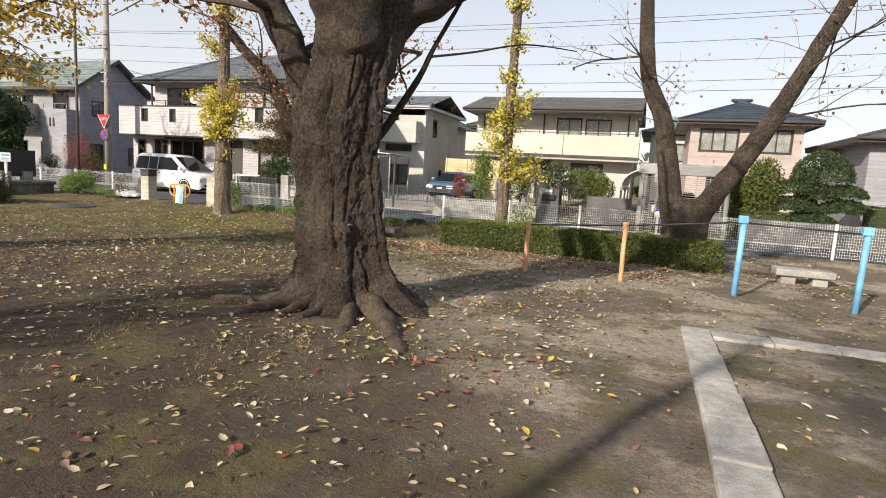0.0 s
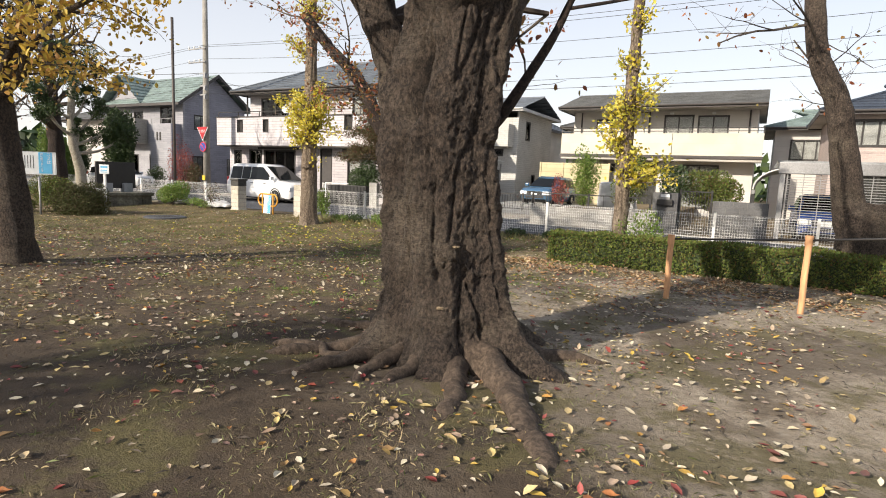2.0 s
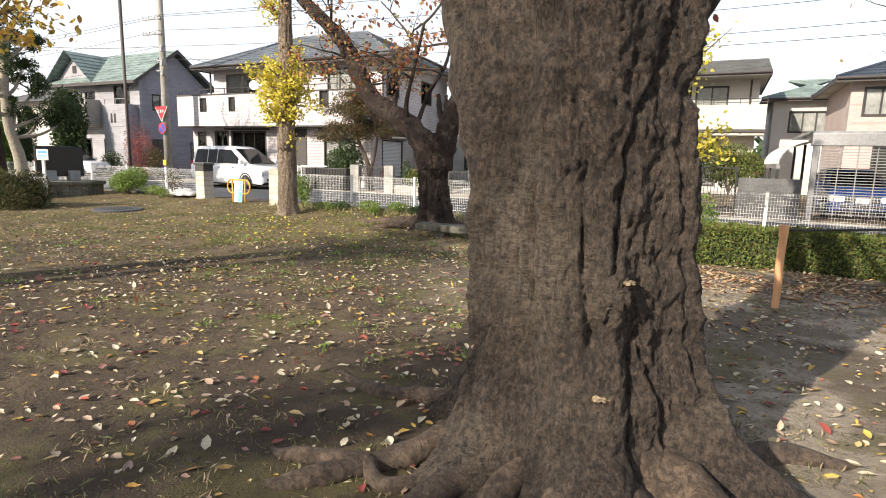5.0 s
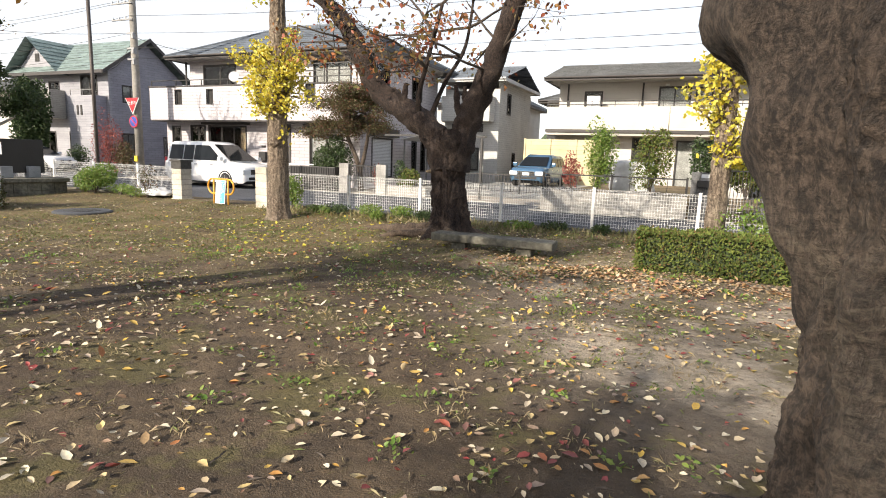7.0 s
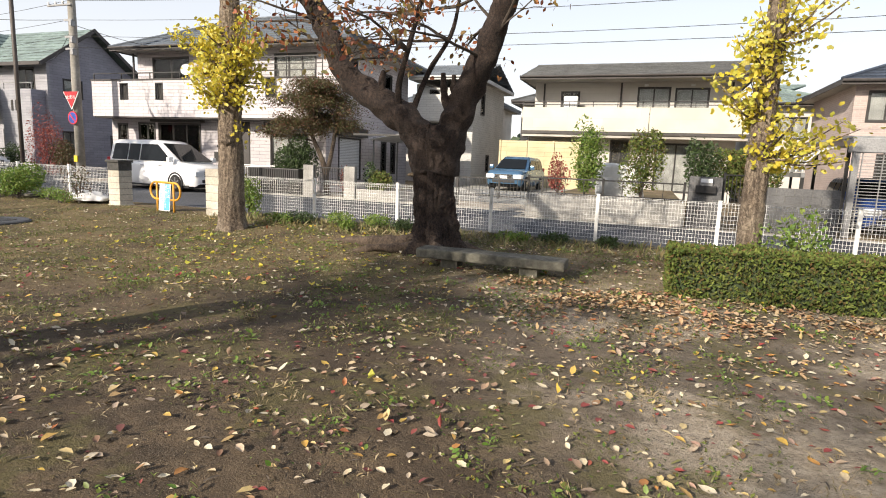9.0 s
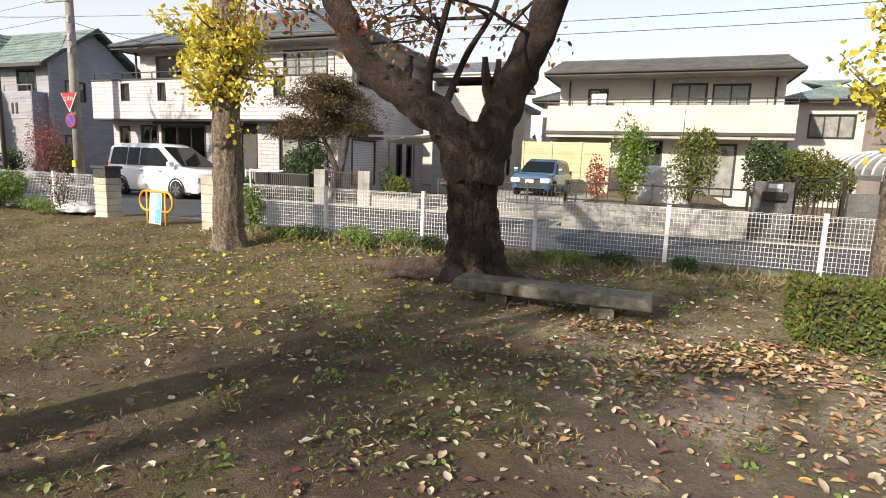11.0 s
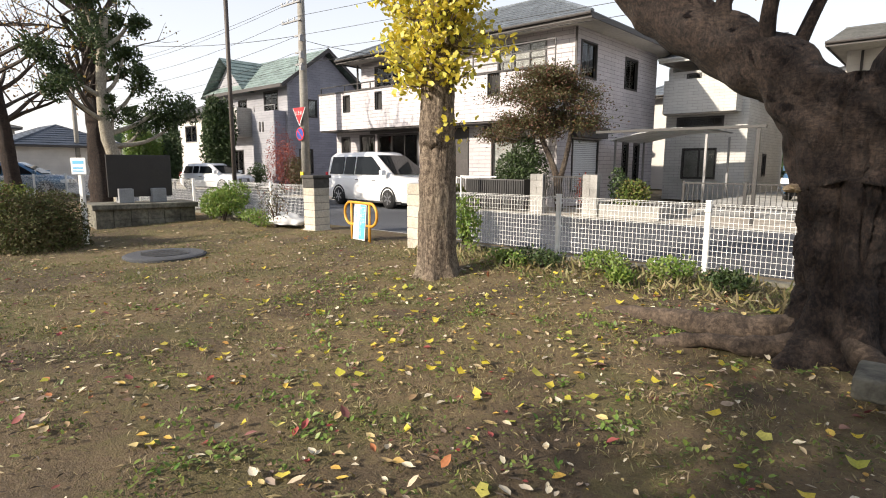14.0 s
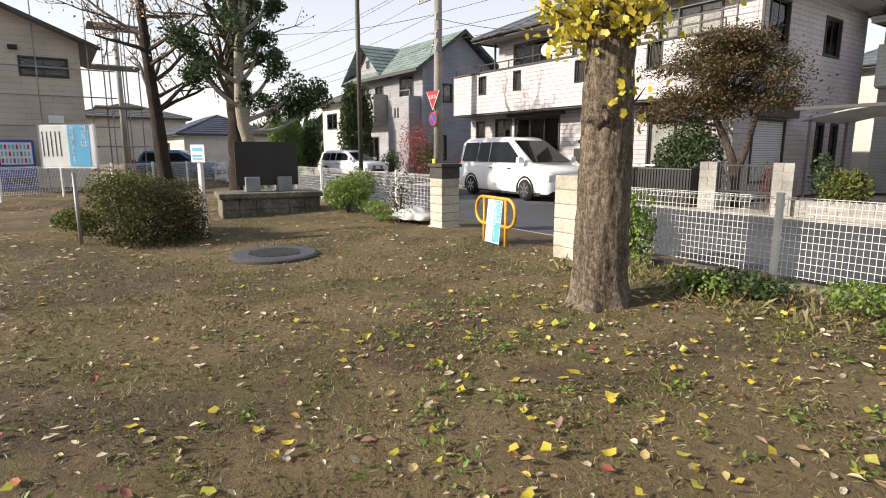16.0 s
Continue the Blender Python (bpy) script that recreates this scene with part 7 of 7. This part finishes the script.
block_wall("garden_wall", 1.55, 5.9, 5.6, 5.75, 4, "pale concrete block garden wall", 0.0, 0.4, 0.17)
structure("garden_ground", boxes((1.62, 6.0, 5.76, 20.4, -0.04, 0.5), (9.4, 40, 5.76, 9.4, -0.04, 0.02)), M["soil"], "raised garden soil behind the block wall", "garden")
bar_fence("garden_fence", 1.6, 5.85, 5.68, 0.68, 1.2, "low black iron railing on the block wall", 0.5)
block_wall("gate_pillar", 5.95, 6.75, 5.5, 5.9, 7, "dark grey block pillar with a mailbox", 0.0, 0.4, 0.2, "x", "dark_block")
t = thing("gate_mailbox", "grey metal mailbox with a white nameplate", "mailbox", (6.35, 5.45, 1.05))
part("box", bevelled(-0.25, 0.25, -0.06, 0.05, -0.08, 0.12, 0.015), M["dark_metal"], t)
part("nameplate", boxes((-0.14, 0.14, -0.065, -0.0605, 0.2, 0.3)), M["sign_white"], t, "white nameplate")
part("stay", boxes((-0.15, 0.15, -0.06, 0.05, 0.12, 0.31)), M["grey_metal"], t)
bar_fence("iron_gate", 6.8, 7.75, 5.7, 0.1, 1.5, "black iron lattice garden gate", 0.09)
block_wall("garden_wall", 7.8, 9.4, 5.55, 5.75, 6, "grey concrete block wall by the carport", 0.0, 0.4, 0.2, "x", "dark_block")
bar_fence("garden_fence", -12.0, -10.9, 9.3, 0.2, 1.0, "white metal side railing", 0.1, "white_metal")
block_wall("garden_wall", -7.35, -6.9, 7.3, 7.5, 6, "concrete block gate pier")
block_wall("garden_wall", -5.6, -5.15, 7.3, 7.5, 6, "concrete block gate pier")
bar_fence("garden_gate", -6.88, -5.62, 7.4, 0.45, 1.15, "dark brown slatted gate between block piers", 0.07)
block_wall("garden_wall", -5.1, -3.4, 7.35, 7.5, 2, "low block wall under a planted bed")
t = thing("bin_store", "black slatted metal bin store on the forecourt", "bin store", (-8.75, 7.7, 0.03))
part("box", bevelled(-1.15, 1.15, -0.35, 0.35, 0.0, 0.98, 0.02), M["dark_metal"], t)
for i in range(26):
    ob = part("slat", boxes((-1.12 + 0.087 * i, -1.07 + 0.087 * i, -0.375, -0.352, 0.05, 0.95)), M["dark_metal"], t)
part("top_rail", boxes((-1.5, 0.0, -0.25, -0.21, 1.03, 1.07), (-1.5, -1.46, -0.25, -0.21, 0, 1.03)), M["white_metal"], t, "pale steel rail")
bar_fence("garden_fence", -3.6, 1.3, 9.6, 0.25, 1.0, "dark iron railing beside the drive", 0.13)
block_wall("garden_wall", -3.6, -3.45, 7.6, 9.6, 2, "low block wall beside the drive", 0, 0.4, 0.2, "y")
structure("yellow_fence", boxes((-2.7, 1.5, 18.3, 18.42, 0.0, 2.75)), M["yellow_wall"], "yellow panelled boundary wall", "wall")
for x in (-2.7, -1.3, 0.1, 1.41):
    structure("yellow_fence_post", boxes((x, x + 0.09, 18.25, 18.298, 0, 2.78)), M["yellow_wall"], "yellow fence post", "post")
# the carport with the rolling grille
t = thing("carport", "white steel carport with a rolling lattice shutter", "carport", (11.1, 5.8, 0))
for x in (-1.5, 1.4):
    part("post", boxes((x, x + 0.14, 0, 0.14, 0, 2.15)), M["grey_metal"], t)
part("lintel", bevelled(-1.55, 1.6, -0.05, 0.3, 2.15, 2.5, 0.02), M["grey_metal"], t)
part("roof", boxes((-1.6, 1.65, 0.2, 5.0, 2.5, 2.56)), M["shelter_sheet"], t)
for i in range(24):
    part("shutter_bar", boxes((-1.36, 1.4, 0.05, 0.065, 0.25 + 0.078 * i, 0.268 + 0.078 * i)), M["grey_metal"], t)
for i in range(7):
    part("shutter_link", boxes((-1.3 + 0.43 * i, -1.28 + 0.43 * i, 0.04, 0.08, 0.2, 2.15)), M["grey_metal"], t)
# long arched shelter between the gate and the carport
t = thing("cycle_shelter", "long grey arched translucent shelter roof on dark posts", "shelter", (8.9, 7.3, 0))
ARCH = [(1.0 - math.cos(a), 1.62 + 0.72 * math.sin(a)) for a in np.linspace(0, math.pi / 2, 9)]
bm = bmesh.new()
for (xa, za), (xb, zb) in zip(ARCH, ARCH[1:]):
    slab(bm, lambda u, v, w: (xa + (xb - xa) * u, v, za + (zb - za) * u + w), 0, 1, 0, 6.4, 0, 0.012)
part("roof", bm, M["shelter_sheet"], t)
for i in range(9):
    bm = bmesh.new()
    tube(bm, [(x - 0.015, 0.8 * i, z + 0.015) for x, z in ARCH], [0.03] * 9, 6)
    part("rib", bm, M["frame_white"], t)
part("eave_beam", boxes((-0.05, 0.05, -0.03, 6.43, 1.48, 1.61)), M["grey_metal"], t)
for y in (0.0, 3.2, 6.36):
    part("post", boxes((-0.04, 0.04, y - 0.04, y + 0.04, 0, 1.48)), M["dark_metal"], t)
    part("post", boxes((0.96, 1.04, y - 0.04, y + 0.04, 0, 2.33)), M["dark_metal"], t)
t = thing("drive_canopy", "thin dark steel canopy frame over the drive", "canopy", (-3.6, 7.8, 0))
part("post", boxes((2.2, 2.28, 0, 0.08, 0, 2.35)), M["dark_metal"], t)
part("beam", boxes((-1.9, 2.4, -0.02, 0.1, 2.35, 2.42)), M["dark_metal"], t)
t = thing("washing_line", "washing hung on a balcony pole", "laundry", (-1.4, 25.8, 3.4))
part("pole", tubes((((-1.4, 0, 0.9), (1.4, 0, 0.9)), 0.02), seg=6), M["grey_metal"], t)
for i in range(5):
    part("cloth", bevelled(-1.25 + 0.5 * i, -0.82 + 0.5 * i, -0.02, 0.02, 0.0 + 0.1 * (i % 2), 0.9, 0.01), M["laundry"], t)
part("stand", boxes((-1.4, 1.4, 0.3, 0.36, -0.35, 0.0), (-1.4, -1.34, -0.03, 0.3, -0.35, 0.95), (1.34, 1.4, -0.03, 0.3, -0.35, 0.95)), M["soffit"], t)

def maple():
    """A spreading maple: a bent double stem and flat, ragged layers of small leaves."""
    rd = random.Random(66)
    t = thing("maple_tree", "spreading maple with brown and dull green leaves", "tree", (-6.9, 8.3, 0))
    limb(t, [(0, 0, -0.05), (-0.1, 0, 0.9), (-0.35, 0, 1.6), (-0.75, 0, 2.4), (-0.9, 0, 3.4)], 0.14, 0.06, M["bark_cherry"], "trunk", 12, 20)
    limb(t, [(-0.08, 0, 0.8), (0.2, -0.05, 1.7), (0.35, -0.1, 2.6), (0.1, -0.1, 3.5)], 0.1, 0.05, M["bark_cherry"], "stem", 10, 16)
    cs = []
    for k in range(64):
        a, q = rd.uniform(0, 6.28), rd.random() ** 0.6
        z = rd.uniform(2.4, 4.6)
        w = 2.1 * (1 - 0.55 * max(0, (z - 3.3) / 1.3))
        c = Vector((-0.75 + math.cos(a) * q * w, math.sin(a) * q * w * 0.65, z - 0.25 * q))
        if k % 2:
            limb(t, [(-0.7, 0, min(c.z, 3.0) - 0.3), (-0.7 + (c.x + 0.7) * 0.5, c.y * 0.5, c.z - 0.15), tuple(c)], 0.03, 0.008, M["twig"], "branch", 5, 8)
        r = rd.uniform(0.3, 0.62)
        for _ in range(int(1100 * r)):
            cs.append(c + Vector((rd.gauss(0, r * 0.62), rd.gauss(0, r * 0.55), rd.gauss(0, 0.11))))
    leaves("crown", cs, 0.075, M["leaf_maple"], DIAMOND, 0.3, -0.1, t, "brown-green layered leaves", 66)


# ---- garden plants ----
shrub("garden_tree", 3.0, 7.6, 0.65, 0.6, 2.6, M["leaf_bright"], 3600, 0.085, "slim upright green garden tree", 61, 0.6, "tree", lobes=7)
shrub("garden_tree", 4.7, 8.0, 0.7, 0.6, 2.4, M["leaf_hedge"], 3600, 0.085, "young evergreen tree in the front garden", 62, 0.6, "tree", lobes=6)
shrub("garden_tree", 6.3, 7.4, 0.5, 0.5, 1.9, M["leaf_green"], 1900, 0.09, "dark green garden shrub behind the railing", 63, 0.6, "tree", lobes=6)
shrub("garden_shrub", 2.3, 6.7, 0.45, 0.4, 1.4, M["leaf_red"], 800, 0.08, "reddish shrub behind the railing", 64, 0.6)
shrub("garden_shrub", 7.6, 8.4, 1.15, 0.8, 1.75, M["leaf_hedge"], 9000, 0.08, "olive green round garden shrub", 65, 0.6)
maple()
shrub("garden_shrub", -8.2, 8.1, 0.95, 0.7, 2.4, M["leaf_green"], 7000, 0.09, "dense dark green garden shrub", 67, 0.0)
shrub("garden_shrub", -4.7, 7.9, 0.4, 0.35, 1.5, M["leaf_green"], 700, 0.09, "small dark garden shrub by the pier", 68, 0.0)
shrub("garden_shrub", -4.2, 7.6, 0.7, 0.4, 0.9, M["leaf_hedge"], 1100, 0.1, "grassy plants in a low bed", 69, 0.2)
shrub("garden_shrub", -6.0, 7.9, 0.35, 0.3, 1.2, M["leaf_red"], 350, 0.08, "small red-leaved shrub by the gate", 70, 0.0)
shrub("garden_shrub", -11.4, 8.6, 0.45, 0.4, 0.75, M["leaf_hedge"], 900, 0.08, "potted plants by the entrance", 71, 0.0)
shrub("red_tree", -24.6, 9.6, 1.0, 0.9, 3.4, M["leaf_red"], 3200, 0.085, "thin red-leaved tree before the blue-grey house", 72, 0.0, "tree", lobes=9)
shrub("garden_shrub", -23.4, 9.8, 0.95, 0.8, 2.1, M["leaf_maple"], 2600, 0.09, "dark reddish round shrub by the street", 73, 0.0)
shrub("garden_shrub", -28.0, 10.0, 0.9, 0.7, 1.7, M["leaf_green"], 2000, 0.1, "green shrub by the house front", 74, 0.0)
shrub("street_tree", -30.9, 9.4, 1.15, 1.1, 5.3, M["leaf_green"], 17000, 0.17, "dense dark evergreen tree", 75, 0.0, "tree", lobes=14)
shrub("conifer", -30.0, 4.3, 0.6, 0.6, 3.5, M["leaf_bright"], 6000, 0.11, "tight bright green conifer", 76, 0.0, "tree", lobes=8)
shrub("conifer", -29.8, 5.2, 0.6, 0.6, 3.3, M["leaf_bright"], 6000, 0.11, "tight bright green conifer", 77, 0.0, "tree", lobes=8)
shrub("conifer", -29.6, 6.0, 0.6, 0.6, 3.4, M["leaf_green"], 6000, 0.11, "tight dark green conifer", 78, 0.0, "tree", lobes=8)
shrub("garden_tree", 13.5, 6.8, 1.0, 0.8, 2.7, M["leaf_hedge"], 14000, 0.1, "bushy green garden tree", 79, 0.0, "tree", lobes=9)
shrub("garden_shrub", 18.4, 6.6, 0.9, 0.8, 2.1, M["leaf_hedge"], 8000, 0.09, "round green garden shrub", 80, 0.0)
block_wall("garden_wall", 13.0, 22.0, 5.6, 5.75, 4, "brownish block garden wall", 0.0, 0.4, 0.2, "x", "dark_block")
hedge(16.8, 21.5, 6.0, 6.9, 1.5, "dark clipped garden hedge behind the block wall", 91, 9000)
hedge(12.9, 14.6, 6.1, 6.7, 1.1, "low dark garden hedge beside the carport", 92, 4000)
bm = bevelled(-0.75, 0.75, -0.3, 0.3, 0.0, 1.15, 0.2, 4)
bmesh.ops.subdivide_edges(bm, edges=bm.edges[:], cuts=3, use_grid_fill=True)
for v in bm.verts:
    v.co += Vector((noise.noise(v.co * 3), noise.noise(v.co * 3 + Vector((5, 0, 0))), noise.noise(v.co * 2))) * 0.09
ob = part("vinyl_cover", bm, M["tarp"], None, "pale crumpled vinyl cover over garden things", True)
ob.location = (4.0, 9.2, 0.5)
tagged(ob, "", "cover")


def topiary():
    """A cloud-pruned pine: flat pads of needles on a bent stem."""
    rd = np.random.RandomState(9)
    t = thing("topiary_tree", "cloud-pruned dark green garden tree with rounded pads", "tree", (15.5, 7.0, 0))
    bm = bmesh.new()
    tube(bm, spline([(0, 0, 0), (0.15, 0, 0.9), (-0.1, 0, 1.8), (0.05, 0, 2.9)], 14), list(np.linspace(0.13, 0.05, 14)), 8, False, 0.2)
    part("trunk", bm, M["bark_dark"], t, "", True)
    for x, z, r, h in ((0.1, 2.35, 1.0, 1.1), (-0.75, 1.8, 0.8, 0.5), (0.8, 1.75, 0.75, 0.45), (-0.85, 1.2, 0.95, 0.5), (0.85, 1.2, 0.85, 0.5), (0.0, 1.65, 0.7, 0.6), (-0.2, 0.7, 1.0, 0.5)):
        n = int(6000 * r * r)
        d = rd.normal(size=(n, 3))
        d /= np.linalg.norm(d, axis=1)[:, None]
        d[:, 2] = np.abs(d[:, 2]) - 0.15
        leaves("pad", np.array((x, 0, z)) + d * np.array((r, r * 0.8, h)) * rd.uniform(0.85, 1, (n, 1)), 0.07, M["leaf_green"], DIAMOND, 0, 0.6, t, "", int(x * 10 + 40))
        b = bmesh.new()
        tube(b, [(0, 0, z - 0.15), (x, 0, z)], [0.04, 0.02], 5, False)
        part("bough", b, M["bark_dark"], t)


topiary()


def pruned_tree():
    """The pale evergreen beside the monument: a smooth trunk with cut limbs and tufts of dark leaves."""
    rd = random.Random(77)
    t = thing("evergreen_tree", "pale-barked evergreen pruned into dark leafy tufts", "tree", (-16.6, -1.2, 0.05))
    limb(t, [(0, 0.2, -0.1), (0, 0.15, 1.2), (0, -0.1, 2.4), (0, -0.1, 4.0), (0, 0.1, 5.6)], 0.24, 0.11, M["bark_pale"], "trunk", 18, 30, 0.12)
    cs = []
    for x, y, z, r in ((0, -1.5, 4.4, 0.6), (0.2, -1.35, 3.7, 0.45), (-0.2, 0.0, 5.2, 0.6), (0.1, 0.5, 4.5, 0.5), (0, 1.7, 3.35, 0.55), (0.2, 0.85, 3.85, 0.42), (0.1, 0.1, 3.0, 0.35), (-0.2, 1.15, 2.75, 0.55), (0, 2.1, 2.8, 0.45), (0, -0.4, 5.9, 0.6), (0.1, 0.9, 5.8, 0.5)):
        limb(t, [(0, -0.08, max(1.9, z - 1.1)), (x * 0.5, y * 0.5, z - 0.7), (x, y, z)], 0.09, 0.03, M["bark_pale"], "bough", 8, 10)
        lobes = [(Vector((rd.gauss(0, 0.5), rd.gauss(0, 0.5), rd.gauss(0, 0.4))) * r, r * rd.uniform(0.35, 0.7)) for _ in range(7)]
        for _ in range(int(4200 * r * r) + 500):
            c, k = rd.choice(lobes)
            v = Vector((rd.gauss(0, 1), rd.gauss(0, 1), rd.gauss(0, 1))).normalized() * k * (1 - min(0.9, rd.expovariate(4)))
            cs.append(Vector((x, y, z)) + c + v)
    leaves("crown", cs, 0.085, M["leaf_green"], OVAL, 0, 0.2, t, "glossy dark green leaves", 78)


pruned_tree()

# far woods and roofs close the view
for i, (x, y, w, h) in enumerate([(-95, 30, 30, 9), (-70, 60, 40, 10), (-20, 85, 60, 9), (40, 80, 60, 9), (90, 30, 40, 9), (-100, -20, 30, 8), (-60, -60, 60, 9), (30, -70, 80, 9), (90, -30, 50, 9)]):
    rd = np.random.RandomState(200 + i)
    n = 1500
    p = np.stack([x + rd.normal(0, w * 0.35, n), y + rd.normal(0, 5, n), np.abs(rd.normal(0, 0.45, n)) * h * 0.6 + 0.3], 1)
    ob = leaves("far_woods", p, 2.2, M["leaf_green"], DIAMOND, 0, 0.3, None, "far dark green trees on the horizon", 300 + i)
    tagged(ob, "", "woods", "", "stuff")


# ---- fallen leaves and grass ----
def ground_points(n, density, seed, lo, hi):
    """Places in a rectangle, thinned by a density between 0 and 1."""
    rd = np.random.RandomState(seed)
    out = []
    while len(out) < n:
        x, y = rd.uniform(lo[0], hi[0]), rd.uniform(lo[1], hi[1])
        if rd.rand() < density(x, y):
            out.append((x, y, ground_z(x, y)))
    return np.array(out)


def clump(x, y, s, seed):
    return 0.5 + 0.5 * noise.noise((x * s, y * s, seed))


def leaf_density(x, y):
    d = 0.28 + 0.55 * max(0, clump(x, y, 0.8, 1.0) - 0.3)
    if x > 9.6 and y < -5:
        d *= 0.22
    if y < -12.4:
        d *= 0.55
    if x < -4 and y > -6:
        d *= 0.35
    elif x < 2.5 and y > -7.5:
        d *= 0.6
    return d


for seed, count, size, shape, word in ((71, 4200, 0.066, OVAL, "flat"), (171, 5600, 0.058, CRUMPLED, "curled"), (271, 7500, 0.03, CRUMPLED, "broken")):
    p = ground_points(count, leaf_density, seed, (-8, -15.5), (14, -0.6))
    p[:, 2] += 0.012
    ob = leaves("fallen_leaves", p, size, M["leaf_fallen"], shape, 0.8, 0, None, f"scattered {word} pale, brown and red fallen leaves", seed + 1, 0.45, 0.8)
    tagged(ob, "", "leaves", "", "stuff")
p = ground_points(2600, lambda x, y: math.exp(-((y + 4.1) / 1.1) ** 2) * (0.9 if clump(x, y, 1.1, 4) > 0.5 else 0.15), 73, (3.2, -7.2), (10.5, -3.35))
p[:, 2] += 0.02
ob = leaves("fallen_leaves", p, 0.062, M["leaf_orange"], CRUMPLED, 0.78, 0, None, "drift of orange-brown leaves beside the hedge", 74, 0.35, 0.5)
tagged(ob, "", "leaves", "", "stuff")
p = ground_points(250, lambda x, y: math.exp(-((x + 0.9) ** 2 / 8 + (y + 3.2) ** 2 / 4)) + 0.014, 75, (-9, -9), (7, -0.5))
p[:, 2] += 0.018
ob = leaves("fallen_leaves", p, 0.078, M["leaf_ginkgo"], FAN, 0.85, 0, None, "bright yellow fallen ginkgo leaves on the grass", 76, 0.35, 1.1)
tagged(ob, "", "leaves", "", "stuff")
p = ground_points(1500, lambda x, y: 0.5, 77, (-26, -14), (-8, -0.5))
p[:, 2] += 0.02
ob = leaves("fallen_leaves", p, 0.1, M["leaf_orange"], OVAL, 0.9, 0, None, "brown leaves strewn round the monument", 78, 0.35, 0.4)
tagged(ob, "", "leaves", "", "stuff")


def grass_density(x, y):
    g = clump(x, y, 1.3, 9.0)
    near = 1 / (1 + math.exp(-(y + 5.5 - 0.45 * x + 3 * (g - 0.5)) * 1.2))
    d = 0.9 * near * max(0.05, g - 0.2) * 1.6
    if (x - 6.9) ** 2 + (y + 11.6) ** 2 < 4.5 and g > 0.5:
        d += 0.25
    return min(1, d + 0.03 * (g > 0.55))


p = ground_points(120000, grass_density, 81, (-12, -14.5), (13, -0.3))
ob = leaves("grass", p, 0.032, M["grass"], BLADE, 0.0, 0.6, None, "short thin dead and green grass blades", 82, 0.6)
tagged(ob, "", "grass", "", "stuff")
p = ground_points(26000, lambda x, y: max(0.0, clump(x, y, 1.7, 12.0) - 0.45) * 4, 83, (-8, -8.5), (6, -0.4))
ob = leaves("clover", p + np.array((0, 0, 0.015)), 0.026, M["leaf_hedge"], DIAMOND, 0.6, 0.3, None, "low green clover patches in the grass", 84, 0.5)
tagged(ob, "", "weeds", "", "stuff")
p = ground_points(2500, lambda x, y: 0.6, 85, (-4, -1.3), (6, -0.1))
ob = leaves("grass", p, 0.13, M["grass"], BLADE, 0.0, 1.0, None, "taller grass along the fence foot", 86, 0.6)
tagged(ob, "", "grass", "", "stuff")
p = ground_points(7000, lambda x, y: clump(x, y, 3, 3), 87, (-6, -15), (13, -1))
ob = leaves("twig_litter", p + np.array((0, 0, 0.012)), 0.045, M["twig"], BLADE, 0.9, 0, None, "tiny dark twigs and bark crumbs on the soil", 88, 0.7)
tagged(ob, "", "litter", "", "stuff")
p = ground_points(9000, lambda x, y: clump(x, y, 2.1, 6) ** 2, 89, (-9, -15), (13, -0.8))
ob = leaves("straw_litter", p + np.array((0, 0, 0.014)), 0.05, M["grass"], BLADE, 0.9, 0, None, "fine pale straw and leaf stalks on the soil", 90, 0.7)
tagged(ob, "", "litter", "", "stuff")


def tufts(n, each, radius, density, seed, lo, hi):
    """Places in small tufts."""
    rd = np.random.RandomState(seed)
    c = ground_points(n, density, seed, lo, hi)
    k = (each * rd.uniform(0.4, 1.5, n)).astype(int)
    p = np.repeat(c, k, 0)
    p[:, :2] += rd.normal(0, radius, (len(p), 2))
    return p


p = tufts(420, 16, 0.055, lambda x, y: max(0.02, clump(x, y, 0.7, 21.0) - 0.35) * (1.6 if y > -6 else 0.5), 101, (-4, -10), (7, -1.0))
ob = leaves("seedlings", p + np.array((0, 0, 0.02)), 0.034, M["leaf_bright"], OVAL, 0.5, 0.4, None, "small green seedlings sprouting in the bare soil", 102, 0.5)
tagged(ob, "", "weeds", "", "stuff")
p = tufts(900, 26, 0.06, lambda x, y: max(0.03, clump(x, y, 0.9, 31.0) - 0.3) * (1.5 if y + 0.35 * x < -3 or y > -6.5 else 0.4), 103, (-9, -14), (8, -1.0))
ob = leaves("dead_grass", p, 0.042, M["straw"], BLADE, 0.3, 0.35, None, "tufts of thin pale dead grass on the soil", 104, 0.6)
tagged(ob, "", "grass", "", "stuff")
